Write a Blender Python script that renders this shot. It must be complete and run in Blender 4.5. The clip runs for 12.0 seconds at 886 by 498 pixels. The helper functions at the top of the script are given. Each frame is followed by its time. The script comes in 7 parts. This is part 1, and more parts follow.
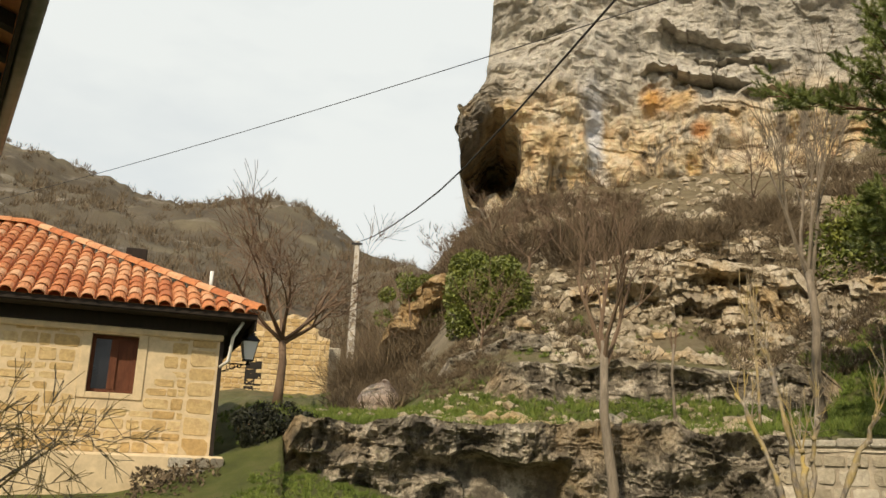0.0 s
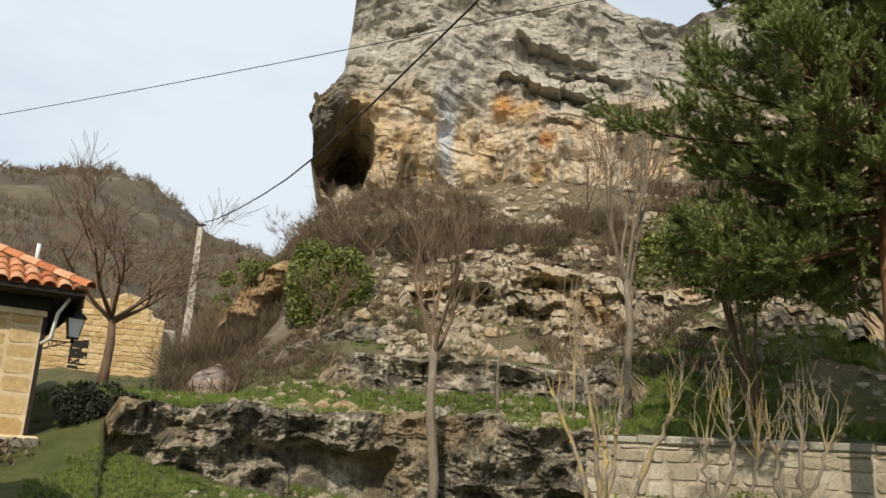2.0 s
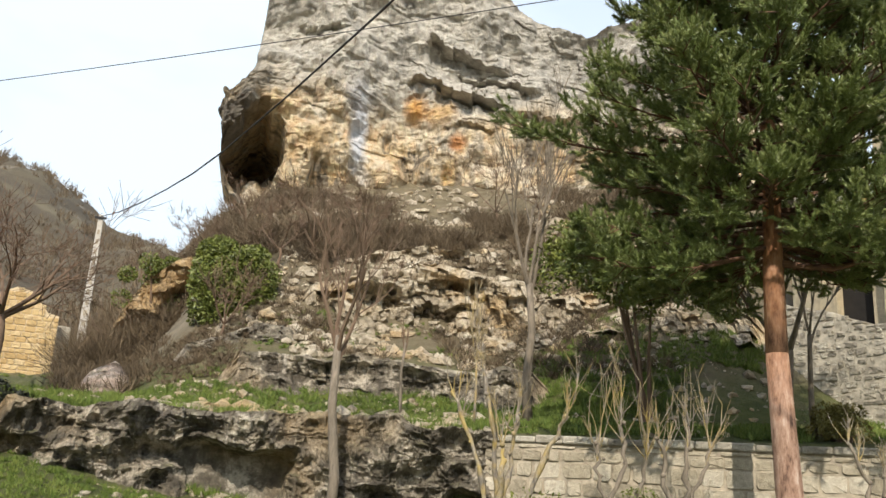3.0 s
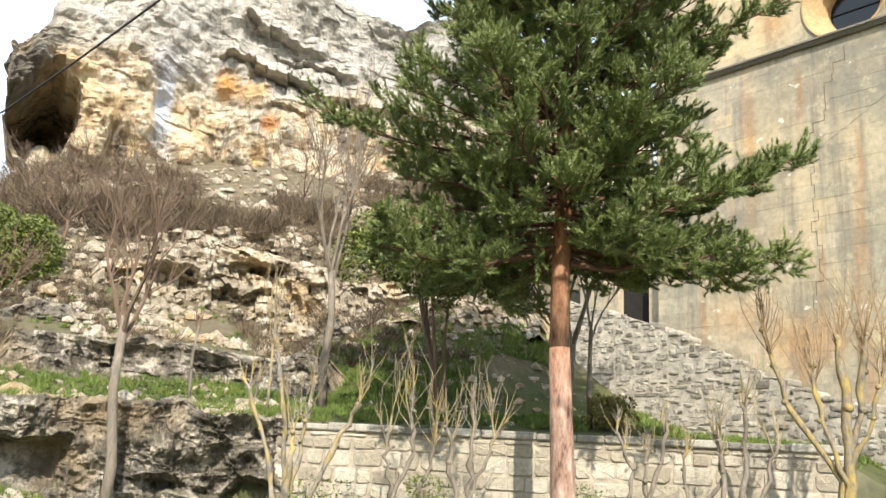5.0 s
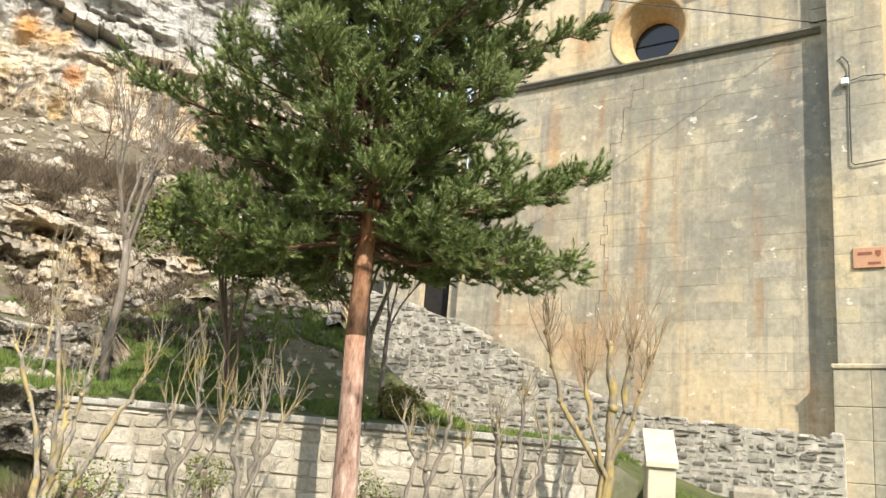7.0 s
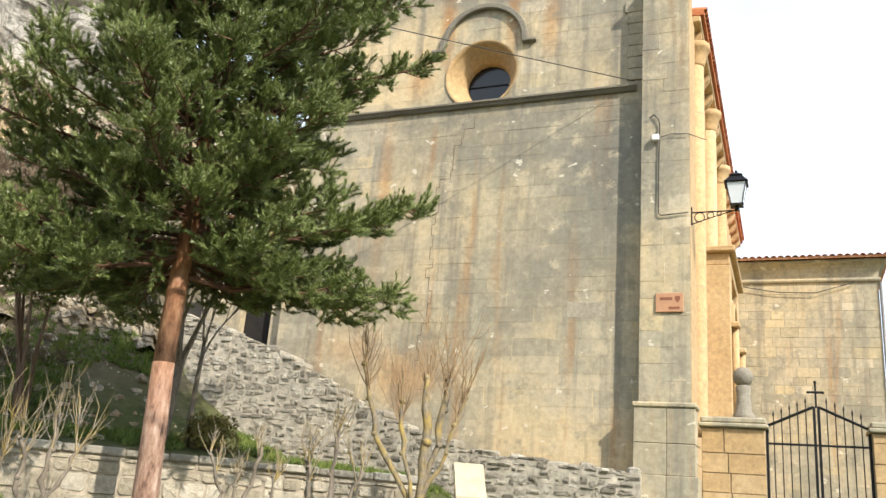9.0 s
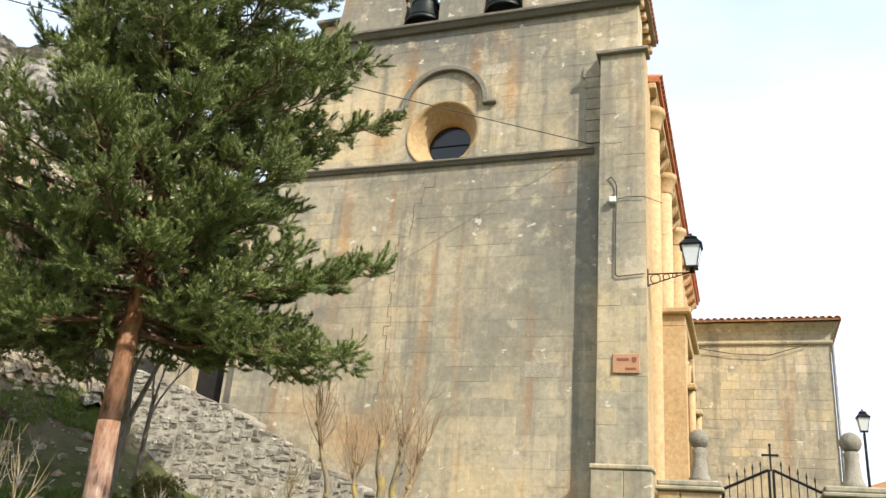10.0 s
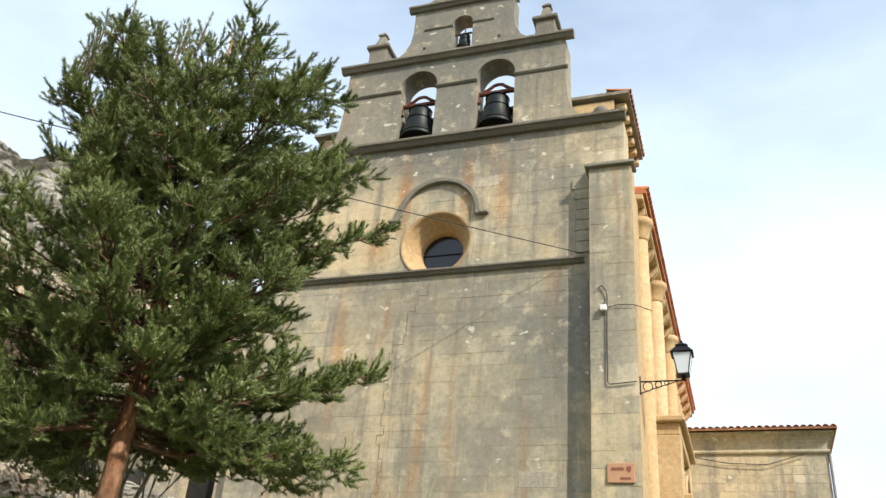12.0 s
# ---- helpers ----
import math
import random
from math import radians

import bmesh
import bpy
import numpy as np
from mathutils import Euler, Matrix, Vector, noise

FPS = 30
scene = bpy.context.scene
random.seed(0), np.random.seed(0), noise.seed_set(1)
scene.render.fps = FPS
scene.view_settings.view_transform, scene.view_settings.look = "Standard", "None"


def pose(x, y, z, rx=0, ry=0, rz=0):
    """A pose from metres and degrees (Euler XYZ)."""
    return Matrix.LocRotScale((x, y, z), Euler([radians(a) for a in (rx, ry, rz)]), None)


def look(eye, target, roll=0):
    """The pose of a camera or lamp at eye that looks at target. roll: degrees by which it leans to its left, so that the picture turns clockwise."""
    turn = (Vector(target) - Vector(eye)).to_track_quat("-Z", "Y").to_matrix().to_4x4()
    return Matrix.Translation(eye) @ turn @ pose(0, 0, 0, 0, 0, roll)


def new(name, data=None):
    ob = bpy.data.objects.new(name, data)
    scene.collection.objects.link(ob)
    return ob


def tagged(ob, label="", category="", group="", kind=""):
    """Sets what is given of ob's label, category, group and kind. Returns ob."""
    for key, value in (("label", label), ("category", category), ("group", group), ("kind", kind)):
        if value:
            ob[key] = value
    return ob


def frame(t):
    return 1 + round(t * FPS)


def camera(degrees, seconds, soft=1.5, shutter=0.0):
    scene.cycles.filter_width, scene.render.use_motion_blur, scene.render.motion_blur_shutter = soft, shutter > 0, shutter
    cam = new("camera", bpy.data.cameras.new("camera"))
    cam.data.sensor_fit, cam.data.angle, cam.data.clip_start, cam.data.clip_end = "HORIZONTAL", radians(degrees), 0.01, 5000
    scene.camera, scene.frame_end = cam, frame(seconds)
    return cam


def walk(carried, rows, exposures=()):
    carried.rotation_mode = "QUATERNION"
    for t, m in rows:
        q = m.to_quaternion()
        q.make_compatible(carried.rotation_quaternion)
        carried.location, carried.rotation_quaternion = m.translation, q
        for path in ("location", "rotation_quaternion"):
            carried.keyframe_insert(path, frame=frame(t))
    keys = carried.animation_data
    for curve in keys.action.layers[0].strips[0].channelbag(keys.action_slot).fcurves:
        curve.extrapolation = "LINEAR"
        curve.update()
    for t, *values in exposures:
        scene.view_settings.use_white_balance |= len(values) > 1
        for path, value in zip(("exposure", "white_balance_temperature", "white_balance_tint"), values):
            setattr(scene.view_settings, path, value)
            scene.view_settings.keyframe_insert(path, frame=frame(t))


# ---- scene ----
# ---- the camera and its walk ----
cam = camera(55.28, 12.0)
ROWS = [
    (0.0, 0.004, 0.002, 1.599, 0.0, 14.40, 2.16),
    (0.5, 0.015, 0.005, 1.590, -1.49, 14.20, 2.57),
    (1.0, 0.027, -0.096, 1.574, -3.91, 14.19, 2.58),
    (1.5, 0.079, -0.239, 1.553, -7.17, 14.23, 3.17),
    (2.0, 0.126, -0.370, 1.547, -10.48, 14.34, 3.44),
    (2.5, 0.149, -0.454, 1.520, -13.61, 14.61, 3.54),
    (3.0, 0.182, -0.508, 1.520, -16.68, 14.77, 3.28),
    (3.2, 0.190, -0.520, 1.523, -17.92, 14.84, 3.17),
    (4.8, 0.310, -0.528, 1.543, -28.45, 14.70, 3.02),
    (5.0, 0.321, -0.530, 1.545, -29.92, 14.62, 3.07),
    (5.5, 0.304, -0.587, 1.537, -33.03, 14.39, 3.43),
    (6.0, 0.330, -0.645, 1.533, -36.18, 14.38, 3.80),
    (6.5, 0.350, -0.688, 1.524, -39.47, 14.55, 4.46),
    (7.0, 0.330, -0.677, 1.543, -43.09, 14.64, 5.03),
    (7.5, 0.394, -0.657, 1.552, -46.44, 14.94, 5.29),
    (7.7, 0.402, -0.665, 1.560, -47.77, 15.13, 5.27),
    (9.3, 0.460, -0.758, 1.650, -55.82, 18.53, 4.95),
    (9.5, 0.469, -0.764, 1.659, -56.38, 19.52, 4.99),
    (10.0, 0.503, -0.766, 1.662, -57.12, 21.53, 4.92),
    (10.5, 0.520, -0.740, 1.664, -57.29, 23.45, 4.83),
    (11.0, 0.515, -0.755, 1.665, -57.06, 24.95, 4.79),
    (11.5, 0.410, -0.835, 1.615, -56.77, 27.07, 4.81),
    (12.0, 0.300, -0.920, 1.565, -56.86, 28.80, 4.98),
]
walk(cam, [(t, pose(x, y, z, 0, 0, yaw) @ pose(0, 0, 0, 90 + pitch) @ pose(0, 0, 0, 0, 0, roll)) for t, x, y, z, yaw, pitch, roll in ROWS],
     exposures=[(0.0, -0.45, 7250, 10), (1.5, -0.55, 6600, 10), (3.0, -0.12, 6150, 10), (5.0, 0.53, 5900, 10), (7.5, 0.45, 5850, 10), (9.5, 0.22, 6000, 10), (12.0, 0.03, 5900, 9)])

# ---- world and sun ----
SUN_AZ, SUN_EL = 202.0, 40.0      # where the sun stands, degrees clockwise from +y
world = bpy.data.worlds.new("sky")
scene.world = world
world.use_nodes = True
wn = world.node_tree.nodes
sky = wn.new("ShaderNodeTexSky")
sky.sky_type, sky.sun_disc = "NISHITA", False
sky.sun_elevation, sky.sun_rotation = radians(SUN_EL), radians(SUN_AZ)
sky.air_density, sky.dust_density, sky.ozone_density = 1.0, 3.0, 1.0
wl = world.node_tree.links
# thin high cloud and haze, thicker towards the horizon
geo = wn.new("ShaderNodeTexCoord")
sep = wn.new("ShaderNodeSeparateXYZ")
wl.new(geo.outputs["Generated"], sep.inputs[0])
veil = wn.new("ShaderNodeMapRange")
veil.interpolation_type = "SMOOTHSTEP"
veil.inputs[1].default_value, veil.inputs[2].default_value, veil.inputs[3].default_value, veil.inputs[4].default_value = 0.42, 1.0, 1.0, 0.05
wl.new(sep.outputs[2], veil.inputs[0])
stretch = wn.new("ShaderNodeMapping")
stretch.inputs["Scale"].default_value = (1.0, 1.0, 2.6)
wl.new(geo.outputs["Generated"], stretch.inputs[0])
cloud = wn.new("ShaderNodeTexNoise")
cloud.inputs["Scale"].default_value, cloud.inputs["Detail"].default_value, cloud.inputs["Roughness"].default_value = 2.2, 5, 0.55
wl.new(stretch.outputs[0], cloud.inputs["Vector"])
thick = wn.new("ShaderNodeMapRange")
thick.inputs[1].default_value, thick.inputs[2].default_value, thick.inputs[3].default_value, thick.inputs[4].default_value = 0.35, 0.65, -0.16, 0.12
wl.new(cloud.outputs["Fac"], thick.inputs[0])
add = wn.new("ShaderNodeMath")
add.operation, add.use_clamp = "ADD", True
wl.new(veil.outputs[0], add.inputs[0])
wl.new(thick.outputs[0], add.inputs[1])
dim = wn.new("ShaderNodeMix")
dim.data_type, dim.blend_type = "RGBA", "MULTIPLY"
dim.inputs[0].default_value, dim.inputs[7].default_value = 1.0, (0.19, 0.19, 0.19, 1)
wl.new(sky.outputs[0], dim.inputs[6])
mixed = wn.new("ShaderNodeMix")
mixed.data_type = "RGBA"
mixed.inputs[7].default_value = (1.09, 1.2, 1.28, 1)
wl.new(add.outputs[0], mixed.inputs[0])
wl.new(dim.outputs[2], mixed.inputs[6])
wl.new(mixed.outputs[2], wn["Background"].inputs[0])
wn["Background"].inputs[1].default_value = 1.0
sun = new("sun", bpy.data.lights.new("sun", "SUN"))
sun.data.energy, sun.data.angle, sun.data.color = 5.0, radians(0.6), (1.0, 0.88, 0.71)
_sd = Vector((math.sin(radians(SUN_AZ)) * math.cos(radians(SUN_EL)), math.cos(radians(SUN_AZ)) * math.cos(radians(SUN_EL)), math.sin(radians(SUN_EL))))
sun.matrix_world = look(_sd * 60, (0, 0, 0))


# ---- small tools ----
def polar(az, r, z=0.0):
    return Vector((r * math.sin(radians(az)), r * math.cos(radians(az)), z))


def hashed(ix, iy, iz, seed):
    h = (ix * 374761393 + iy * 668265263 + iz * 2147483647 + seed * 1274126177).astype(np.int64) & 0xFFFFFFFF
    h = ((h ^ (h >> 13)) * 1274126177) & 0xFFFFFFFF
    return ((h ^ (h >> 16)) & 0xFFFFFF) / float(0xFFFFFF)


def vnoise(x, y, z=0.0, seed=0):
    """Smooth lattice noise in -1..1 over arrays."""
    x, y, z = np.broadcast_arrays(np.asarray(x, float), np.asarray(y, float), np.asarray(z, float))
    fx, fy, fz = np.floor(x), np.floor(y), np.floor(z)
    ix, iy, iz = fx.astype(np.int64), fy.astype(np.int64), fz.astype(np.int64)
    a, b, c = x - fx, y - fy, z - fz
    a, b, c = a * a * (3 - 2 * a), b * b * (3 - 2 * b), c * c * (3 - 2 * c)
    out = 0
    for i in (0, 1):
        for j in (0, 1):
            for k in (0, 1):
                w = (a if i else 1 - a) * (b if j else 1 - b) * (c if k else 1 - c)
                out = out + w * hashed(ix + i, iy + j, iz + k, seed)
    return out * 2 - 1


def fbm(x, y, z=0.0, octaves=4, seed=0, gain=0.5):
    out, amp, s = 0, 1.0, 1.0
    for o in range(octaves):
        out = out + amp * vnoise(np.asarray(x) * s + 17.3 * o, np.asarray(y) * s - 9.1 * o, np.asarray(z) * s + 5.7 * o, seed + o)
        amp, s = amp * gain, s * 2.03
    return out


def mesh_of(name, verts, faces, material, smooth=False):
    me = bpy.data.meshes.new(name)
    me.from_pydata([tuple(v) for v in verts], [], [tuple(f) for f in faces])
    if material:
        me.materials.append(material)
    if smooth:
        me.polygons.foreach_set("use_smooth", [True] * len(me.polygons))
    me.update()
    return me


def grid_mesh(name, X, Y, Z, material, smooth=True, wrap=False):
    """A sheet from three arrays of one shape (rows, columns)."""
    n, m = X.shape
    idx = np.arange(n * m).reshape(n, m)
    if wrap:
        idx = np.concatenate([idx, idx[:, :1]], axis=1)
    q = np.stack([idx[:-1, :-1], idx[:-1, 1:], idx[1:, 1:], idx[1:, :-1]], -1).reshape(-1, 4)
    return mesh_of(name, np.stack([X, Y, Z], -1).reshape(-1, 3), q.tolist(), material, smooth)


def ob_of(name, me, parent=None, m=None):
    ob = new(name, me)
    if parent is not None:
        ob.parent = parent
    if m is not None:
        ob.matrix_basis = m
    return ob


def empty(name, m=None):
    ob = new(name)
    ob.empty_display_size = 0.2
    if m is not None:
        ob.matrix_basis = m
    return ob


def part(name, bm, material, parent, label="", smooth=False, m=None):
    me = bpy.data.meshes.new(name)
    bm.to_mesh(me)
    bm.free()
    me.materials.append(material)
    if smooth:
        me.polygons.foreach_set("use_smooth", [True] * len(me.polygons))
    ob = ob_of(name, me, parent, m)
    if label:
        tagged(ob, label)
    return ob


def add_box(bm, x0, x1, y0, y1, z0, z1, bevel=0.0):
    v = [bm.verts.new((x, y, z)) for x in (x0, x1) for y in (y0, y1) for z in (z0, z1)]
    fs = [bm.faces.new([v[i] for i in q]) for q in ((0, 1, 3, 2), (4, 6, 7, 5), (0, 4, 5, 1), (2, 3, 7, 6), (0, 2, 6, 4), (1, 5, 7, 3))]
    if bevel:
        es = list({e for f in fs for e in f.edges})
        bmesh.ops.bevel(bm, geom=es, offset=bevel, segments=1, affect="EDGES")
    return v


def box(name, x0, x1, y0, y1, z0, z1, material, parent, label="", bevel=0.0):
    bm = bmesh.new()
    add_box(bm, x0, x1, y0, y1, z0, z1, bevel)
    return part(name, bm, material, parent, label)


def add_tube(bm, pts, radii, sides=6):
    """A tapered tube along points."""
    pts = [Vector(p) for p in pts]
    rings = []
    for i, p in enumerate(pts):
        d = (pts[min(i + 1, len(pts) - 1)] - pts[max(i - 1, 0)])
        if d.length < 1e-6:
            d = Vector((0, 0, 1))
        d.normalize()
        a = d.orthogonal().normalized() if i == 0 else (a - d * a.dot(d)).normalized()
        b = d.cross(a)
        rings.append([bm.verts.new(p + (a * math.cos(k * 2 * math.pi / sides) + b * math.sin(k * 2 * math.pi / sides)) * radii[i]) for k in range(sides)])
    for r0, r1 in zip(rings[:-1], rings[1:]):
        for k in range(sides):
            bm.faces.new((r0[k], r0[(k + 1) % sides], r1[(k + 1) % sides], r1[k]))
    bm.faces.new(rings[0][::-1])
    bm.faces.new(rings[-1])


def add_lathe(bm, profile, segs=16, centre=(0, 0, 0)):
    """A turned solid from (radius, height) pairs."""
    cx, cy, cz = centre
    rings = [[bm.verts.new((cx + r * math.cos(k * 2 * math.pi / segs), cy + r * math.sin(k * 2 * math.pi / segs), cz + h)) for k in range(segs)] for r, h in profile]
    for r0, r1 in zip(rings[:-1], rings[1:]):
        for k in range(segs):
            bm.faces.new((r0[k], r0[(k + 1) % segs], r1[(k + 1) % segs], r1[k]))
    bm.faces.new(rings[0][::-1])
    bm.faces.new(rings[-1])


def add_prism(bm, outline, y0, y1):
    """A slab from an outline of (x, z) pairs, between two depths."""
    f = [bm.verts.new((x, y0, z)) for x, z in outline]
    b = [bm.verts.new((x, y1, z)) for x, z in outline]
    bm.faces.new(f)
    bm.faces.new(b[::-1])
    n = len(f)
    for i in range(n):
        bm.faces.new((f[i], b[i], b[(i + 1) % n], f[(i + 1) % n]))
    bmesh.ops.recalc_face_normals(bm, faces=bm.faces[:])


# ---- materials ----
class Nodes:
    """A material with short calls for its nodes."""

    def __init__(self, name, rough=0.85, metal=0.0):
        self.mat = bpy.data.materials.new(name)
        self.mat.use_nodes = True
        self.t = self.mat.node_tree
        self.b = self.t.nodes["Principled BSDF"]
        self.b.inputs["Roughness"].default_value = rough
        self.b.inputs["Metallic"].default_value = metal
        self.co = self.t.nodes.new("ShaderNodeTexCoord").outputs["Object"]

    def link(self, a, b):
        self.t.links.new(a, b)

    def world(self):
        self.co = self.t.nodes.new("ShaderNodeNewGeometry").outputs["Position"]
        return self

    def stretch(self, sx, sy, sz):
        m = self.t.nodes.new("ShaderNodeMapping")
        m.inputs["Scale"].default_value = (sx, sy, sz)
        self.link(self.co, m.inputs[0])
        return m.outputs[0]

    def noise(self, scale, detail=6, rough=0.6, co=None, distort=0.0):
        n = self.t.nodes.new("ShaderNodeTexNoise")
        n.inputs["Scale"].default_value, n.inputs["Detail"].default_value = scale, detail
        n.inputs["Roughness"].default_value, n.inputs["Distortion"].default_value = rough, distort
        self.link(co or self.co, n.inputs["Vector"])
        return n.outputs["Fac"]

    def ramp(self, fac, *stops):
        r = self.t.nodes.new("ShaderNodeValToRGB")
        e = r.color_ramp.elements
        while len(e) < len(stops):
            e.new(0.5)
        for el, (p, c) in zip(e, stops):
            el.position = p
            el.color = (*c, 1) if isinstance(c, tuple) else (c, c, c, 1)
        self.link(fac, r.inputs[0])
        return r.outputs[0]

    def mix(self, fac, a, b, kind="MIX"):
        m = self.t.nodes.new("ShaderNodeMix")
        m.data_type, m.blend_type = "RGBA", kind
        for s, v in ((m.inputs[0], fac), (m.inputs[6], a), (m.inputs[7], b)):
            if isinstance(v, (int, float)):
                s.default_value = v
            elif isinstance(v, tuple):
                s.default_value = (*v, 1)
            else:
                self.link(v, s)
        return m.outputs[2]

    def math(self, op, a, b=0.0, clamp=False):
        m = self.t.nodes.new("ShaderNodeMath")
        m.operation, m.use_clamp = op, clamp
        for s, v in zip(m.inputs, (a, b)):
            if isinstance(v, (int, float)):
                s.default_value = v
            else:
                self.link(v, s)
        return m.outputs[0]

    def xyz(self):
        s = self.t.nodes.new("ShaderNodeSeparateXYZ")
        self.link(self.co, s.inputs[0])
        return s.outputs

    def normal_z(self):
        s = self.t.nodes.new("ShaderNodeSeparateXYZ")
        self.link(self.t.nodes.new("ShaderNodeNewGeometry").outputs["Normal"], s.inputs[0])
        return s.outputs[2]

    def random(self):
        return self.t.nodes.new("ShaderNodeObjectInfo").outputs["Random"]

    def island(self):
        return self.t.nodes.new("ShaderNodeNewGeometry").outputs["Random Per Island"]

    def blob(self, x, y, z, rx, ry, rz, edge=0.35, wob=0.0):
        """1 inside an ellipsoid with a soft, uneven edge."""
        m = self.t.nodes.new("ShaderNodeMapping")
        m.vector_type = "TEXTURE"
        m.inputs["Location"].default_value, m.inputs["Scale"].default_value = (x, y, z), (rx, ry, rz)
        self.link(self.co, m.inputs[0])
        l = self.t.nodes.new("ShaderNodeVectorMath")
        l.operation = "LENGTH"
        self.link(m.outputs[0], l.inputs[0])
        d = l.outputs["Value"]
        if wob:
            d = self.math("ADD", d, self.math("MULTIPLY", self.math("SUBTRACT", self.noise(0.9, 6, 0.7), 0.5), wob))
        mr = self.t.nodes.new("ShaderNodeMapRange")
        mr.inputs[1].default_value, mr.inputs[2].default_value = 1.0, 1.0 - edge
        self.link(d, mr.inputs[0])
        return mr.outputs[0]

    def colour(self, c):
        if isinstance(c, tuple):
            self.b.inputs["Base Color"].default_value = (*c, 1)
        else:
            self.link(c, self.b.inputs["Base Color"])
        return self

    def bump(self, fac, strength=0.4, distance=0.02):
        n = self.t.nodes.new("ShaderNodeBump")
        n.inputs["Strength"].default_value, n.inputs["Distance"].default_value = strength, distance
        self.link(fac, n.inputs["Height"])
        self.link(n.outputs[0], self.b.inputs["Normal"])
        return self


def stone_paint(name, dark, mid, light, scale=1.0, bump=0.5, spread=0.5, world=True):
    """Weathered stone: each block its own tone, with grain, stains and pale lichen."""
    n = Nodes(name, 0.9)
    if world:
        n.world()
    r = n.math("FRACT", n.math("ADD", n.random(), n.island()))
    base = n.ramp(r, (0.0, dark), (0.5, mid), (1.0, light))
    base = n.mix(1 - spread, base, mid)
    big = n.noise(0.7 * scale, 5, 0.65)
    base = n.mix(n.ramp(big, (0.35, 0.0), (0.7, 0.55)), base, dark)
    fine = n.noise(9 * scale, 8, 0.75)
    base = n.mix(0.55, base, n.ramp(fine, (0.3, 0.25), (0.7, 0.75)), "OVERLAY")
    spot = n.noise(5 * scale, 4, 0.8)
    base = n.mix(n.ramp(spot, (0.66, 0.0), (0.74, 0.5)), base, light)
    n.colour(base)
    n.bump(n.math("ADD", fine, n.noise(40 * scale, 5, 0.7)), bump, 0.02)
    return n.mat


def facade_paint():
    n = Nodes("facade_ashlar", 0.9).world()
    turn = n.t.nodes.new("ShaderNodeMapping")
    turn.inputs["Rotation"].default_value = (0, 0, radians(77.585))
    n.link(n.co, turn.inputs[0])
    n.co = turn.outputs[0]
    r = n.math("FRACT", n.math("ADD", n.random(), n.island()))
    base = n.ramp(r, (0.0, (0.38, 0.335, 0.235)), (0.35, (0.48, 0.415, 0.29)), (0.8, (0.55, 0.465, 0.32)), (0.92, (0.62, 0.50, 0.29)), (1.0, (0.70, 0.61, 0.46)))
    warm = n.noise(0.35, 4, 0.6)
    base = n.mix(n.ramp(warm, (0.45, 0.0), (0.62, 0.7)), base, (0.64, 0.50, 0.28))
    cool = n.noise(0.28, 5, 0.65, n.stretch(1.0, 1.0, 0.6))
    base = n.mix(n.ramp(cool, (0.44, 0.0), (0.60, 0.68)), base, (0.315, 0.30, 0.225))
    runs = n.noise(1.6, 6, 0.65, n.stretch(1.6, 1.0, 0.09))
    _, _, z = n.xyz()[0:3]
    base = n.mix(n.ramp(runs, (0.51, 0.0), (0.68, 0.7)), base, (0.20, 0.185, 0.15))
    rust = n.noise(1.1, 5, 0.6, n.stretch(1.9, 1.0, 0.16))
    base = n.mix(n.math("MULTIPLY", n.ramp(rust, (0.58, 0.0), (0.72, 0.75)), 0.8), base, (0.42, 0.21, 0.075))
    for x, zz, rx, rz, k in ((-7.05, 10.2, 0.12, 0.95, 0.8), (-8.3, 9.0, 0.25, 2.6, 0.55), (-6.95, 14.2, 0.28, 2.0, 0.95), (-5.2, 14.2, 0.24, 1.8, 0.9), (-4.55, 14.9, 0.35, 0.6, 1.0), (-4.2, 13.6, 0.3, 1.6, 0.6), (-7.2, 4.6, 1.3, 0.8, 0.5), (-8.6, 5.2, 1.0, 0.7, 0.35), (-7.6, 12.2, 0.5, 0.9, 0.5)):
        base = n.mix(n.math("MULTIPLY", n.blob(x, 17.78, zz, rx, 1.5, rz, 0.8, 0.9), k), base, (0.48, 0.235, 0.07))
    # grey weathering; the buttress blob (x -1.4) also carries shadow in its colour
    for x, zz, rx, rz, k in ((-3.0, 9.6, 2.6, 1.6, 0.6), (-4.4, 6.6, 1.5, 2.2, 0.4), (-8.2, 7.2, 1.2, 2.0, 0.4), (-6.3, 15.0, 5.0, 0.45, 0.65), (-6.0, 10.9, 4.6, 0.4, 0.5), (-3.4, 7.6, 1.6, 1.8, 0.4), (-5.9, 18.2, 3.5, 0.35, 0.5), (-5.9, 17.3, 9.0, 4.2, 0.72), (-5.8, 20.6, 7.0, 4.5, 0.75), (-6.0, 14.6, 5.2, 0.9, 0.55), (-2.6, 9.0, 1.1, 3.0, 0.4), (-5.2, 10.4, 3.8, 1.0, 0.45), (-1.4, 10.5, 0.9, 3.6, 0.4), (-2.6, 12.6, 1.6, 1.6, 0.45), (-6.5, 9.9, 3.0, 0.7, 0.35), (-3.6, 13.9, 2.2, 0.9, 0.35)):
        base = n.mix(n.math("MULTIPLY", n.blob(x, 17.78, zz, rx, 1.5, rz, 0.8, 1.0), k), base, (0.17, 0.165, 0.14))
    fine = n.noise(8, 8, 0.75)
    base = n.mix(0.5, base, n.ramp(fine, (0.3, 0.28), (0.7, 0.72)), "OVERLAY")
    patch = n.noise(1.9, 5, 0.7)
    base = n.mix(n.ramp(patch, (0.54, 0.0), (0.68, 0.65)), base, (0.24, 0.22, 0.165))
    base = n.mix(n.ramp(patch, (0.30, 0.65), (0.44, 0.0)), base, (0.64, 0.54, 0.36))
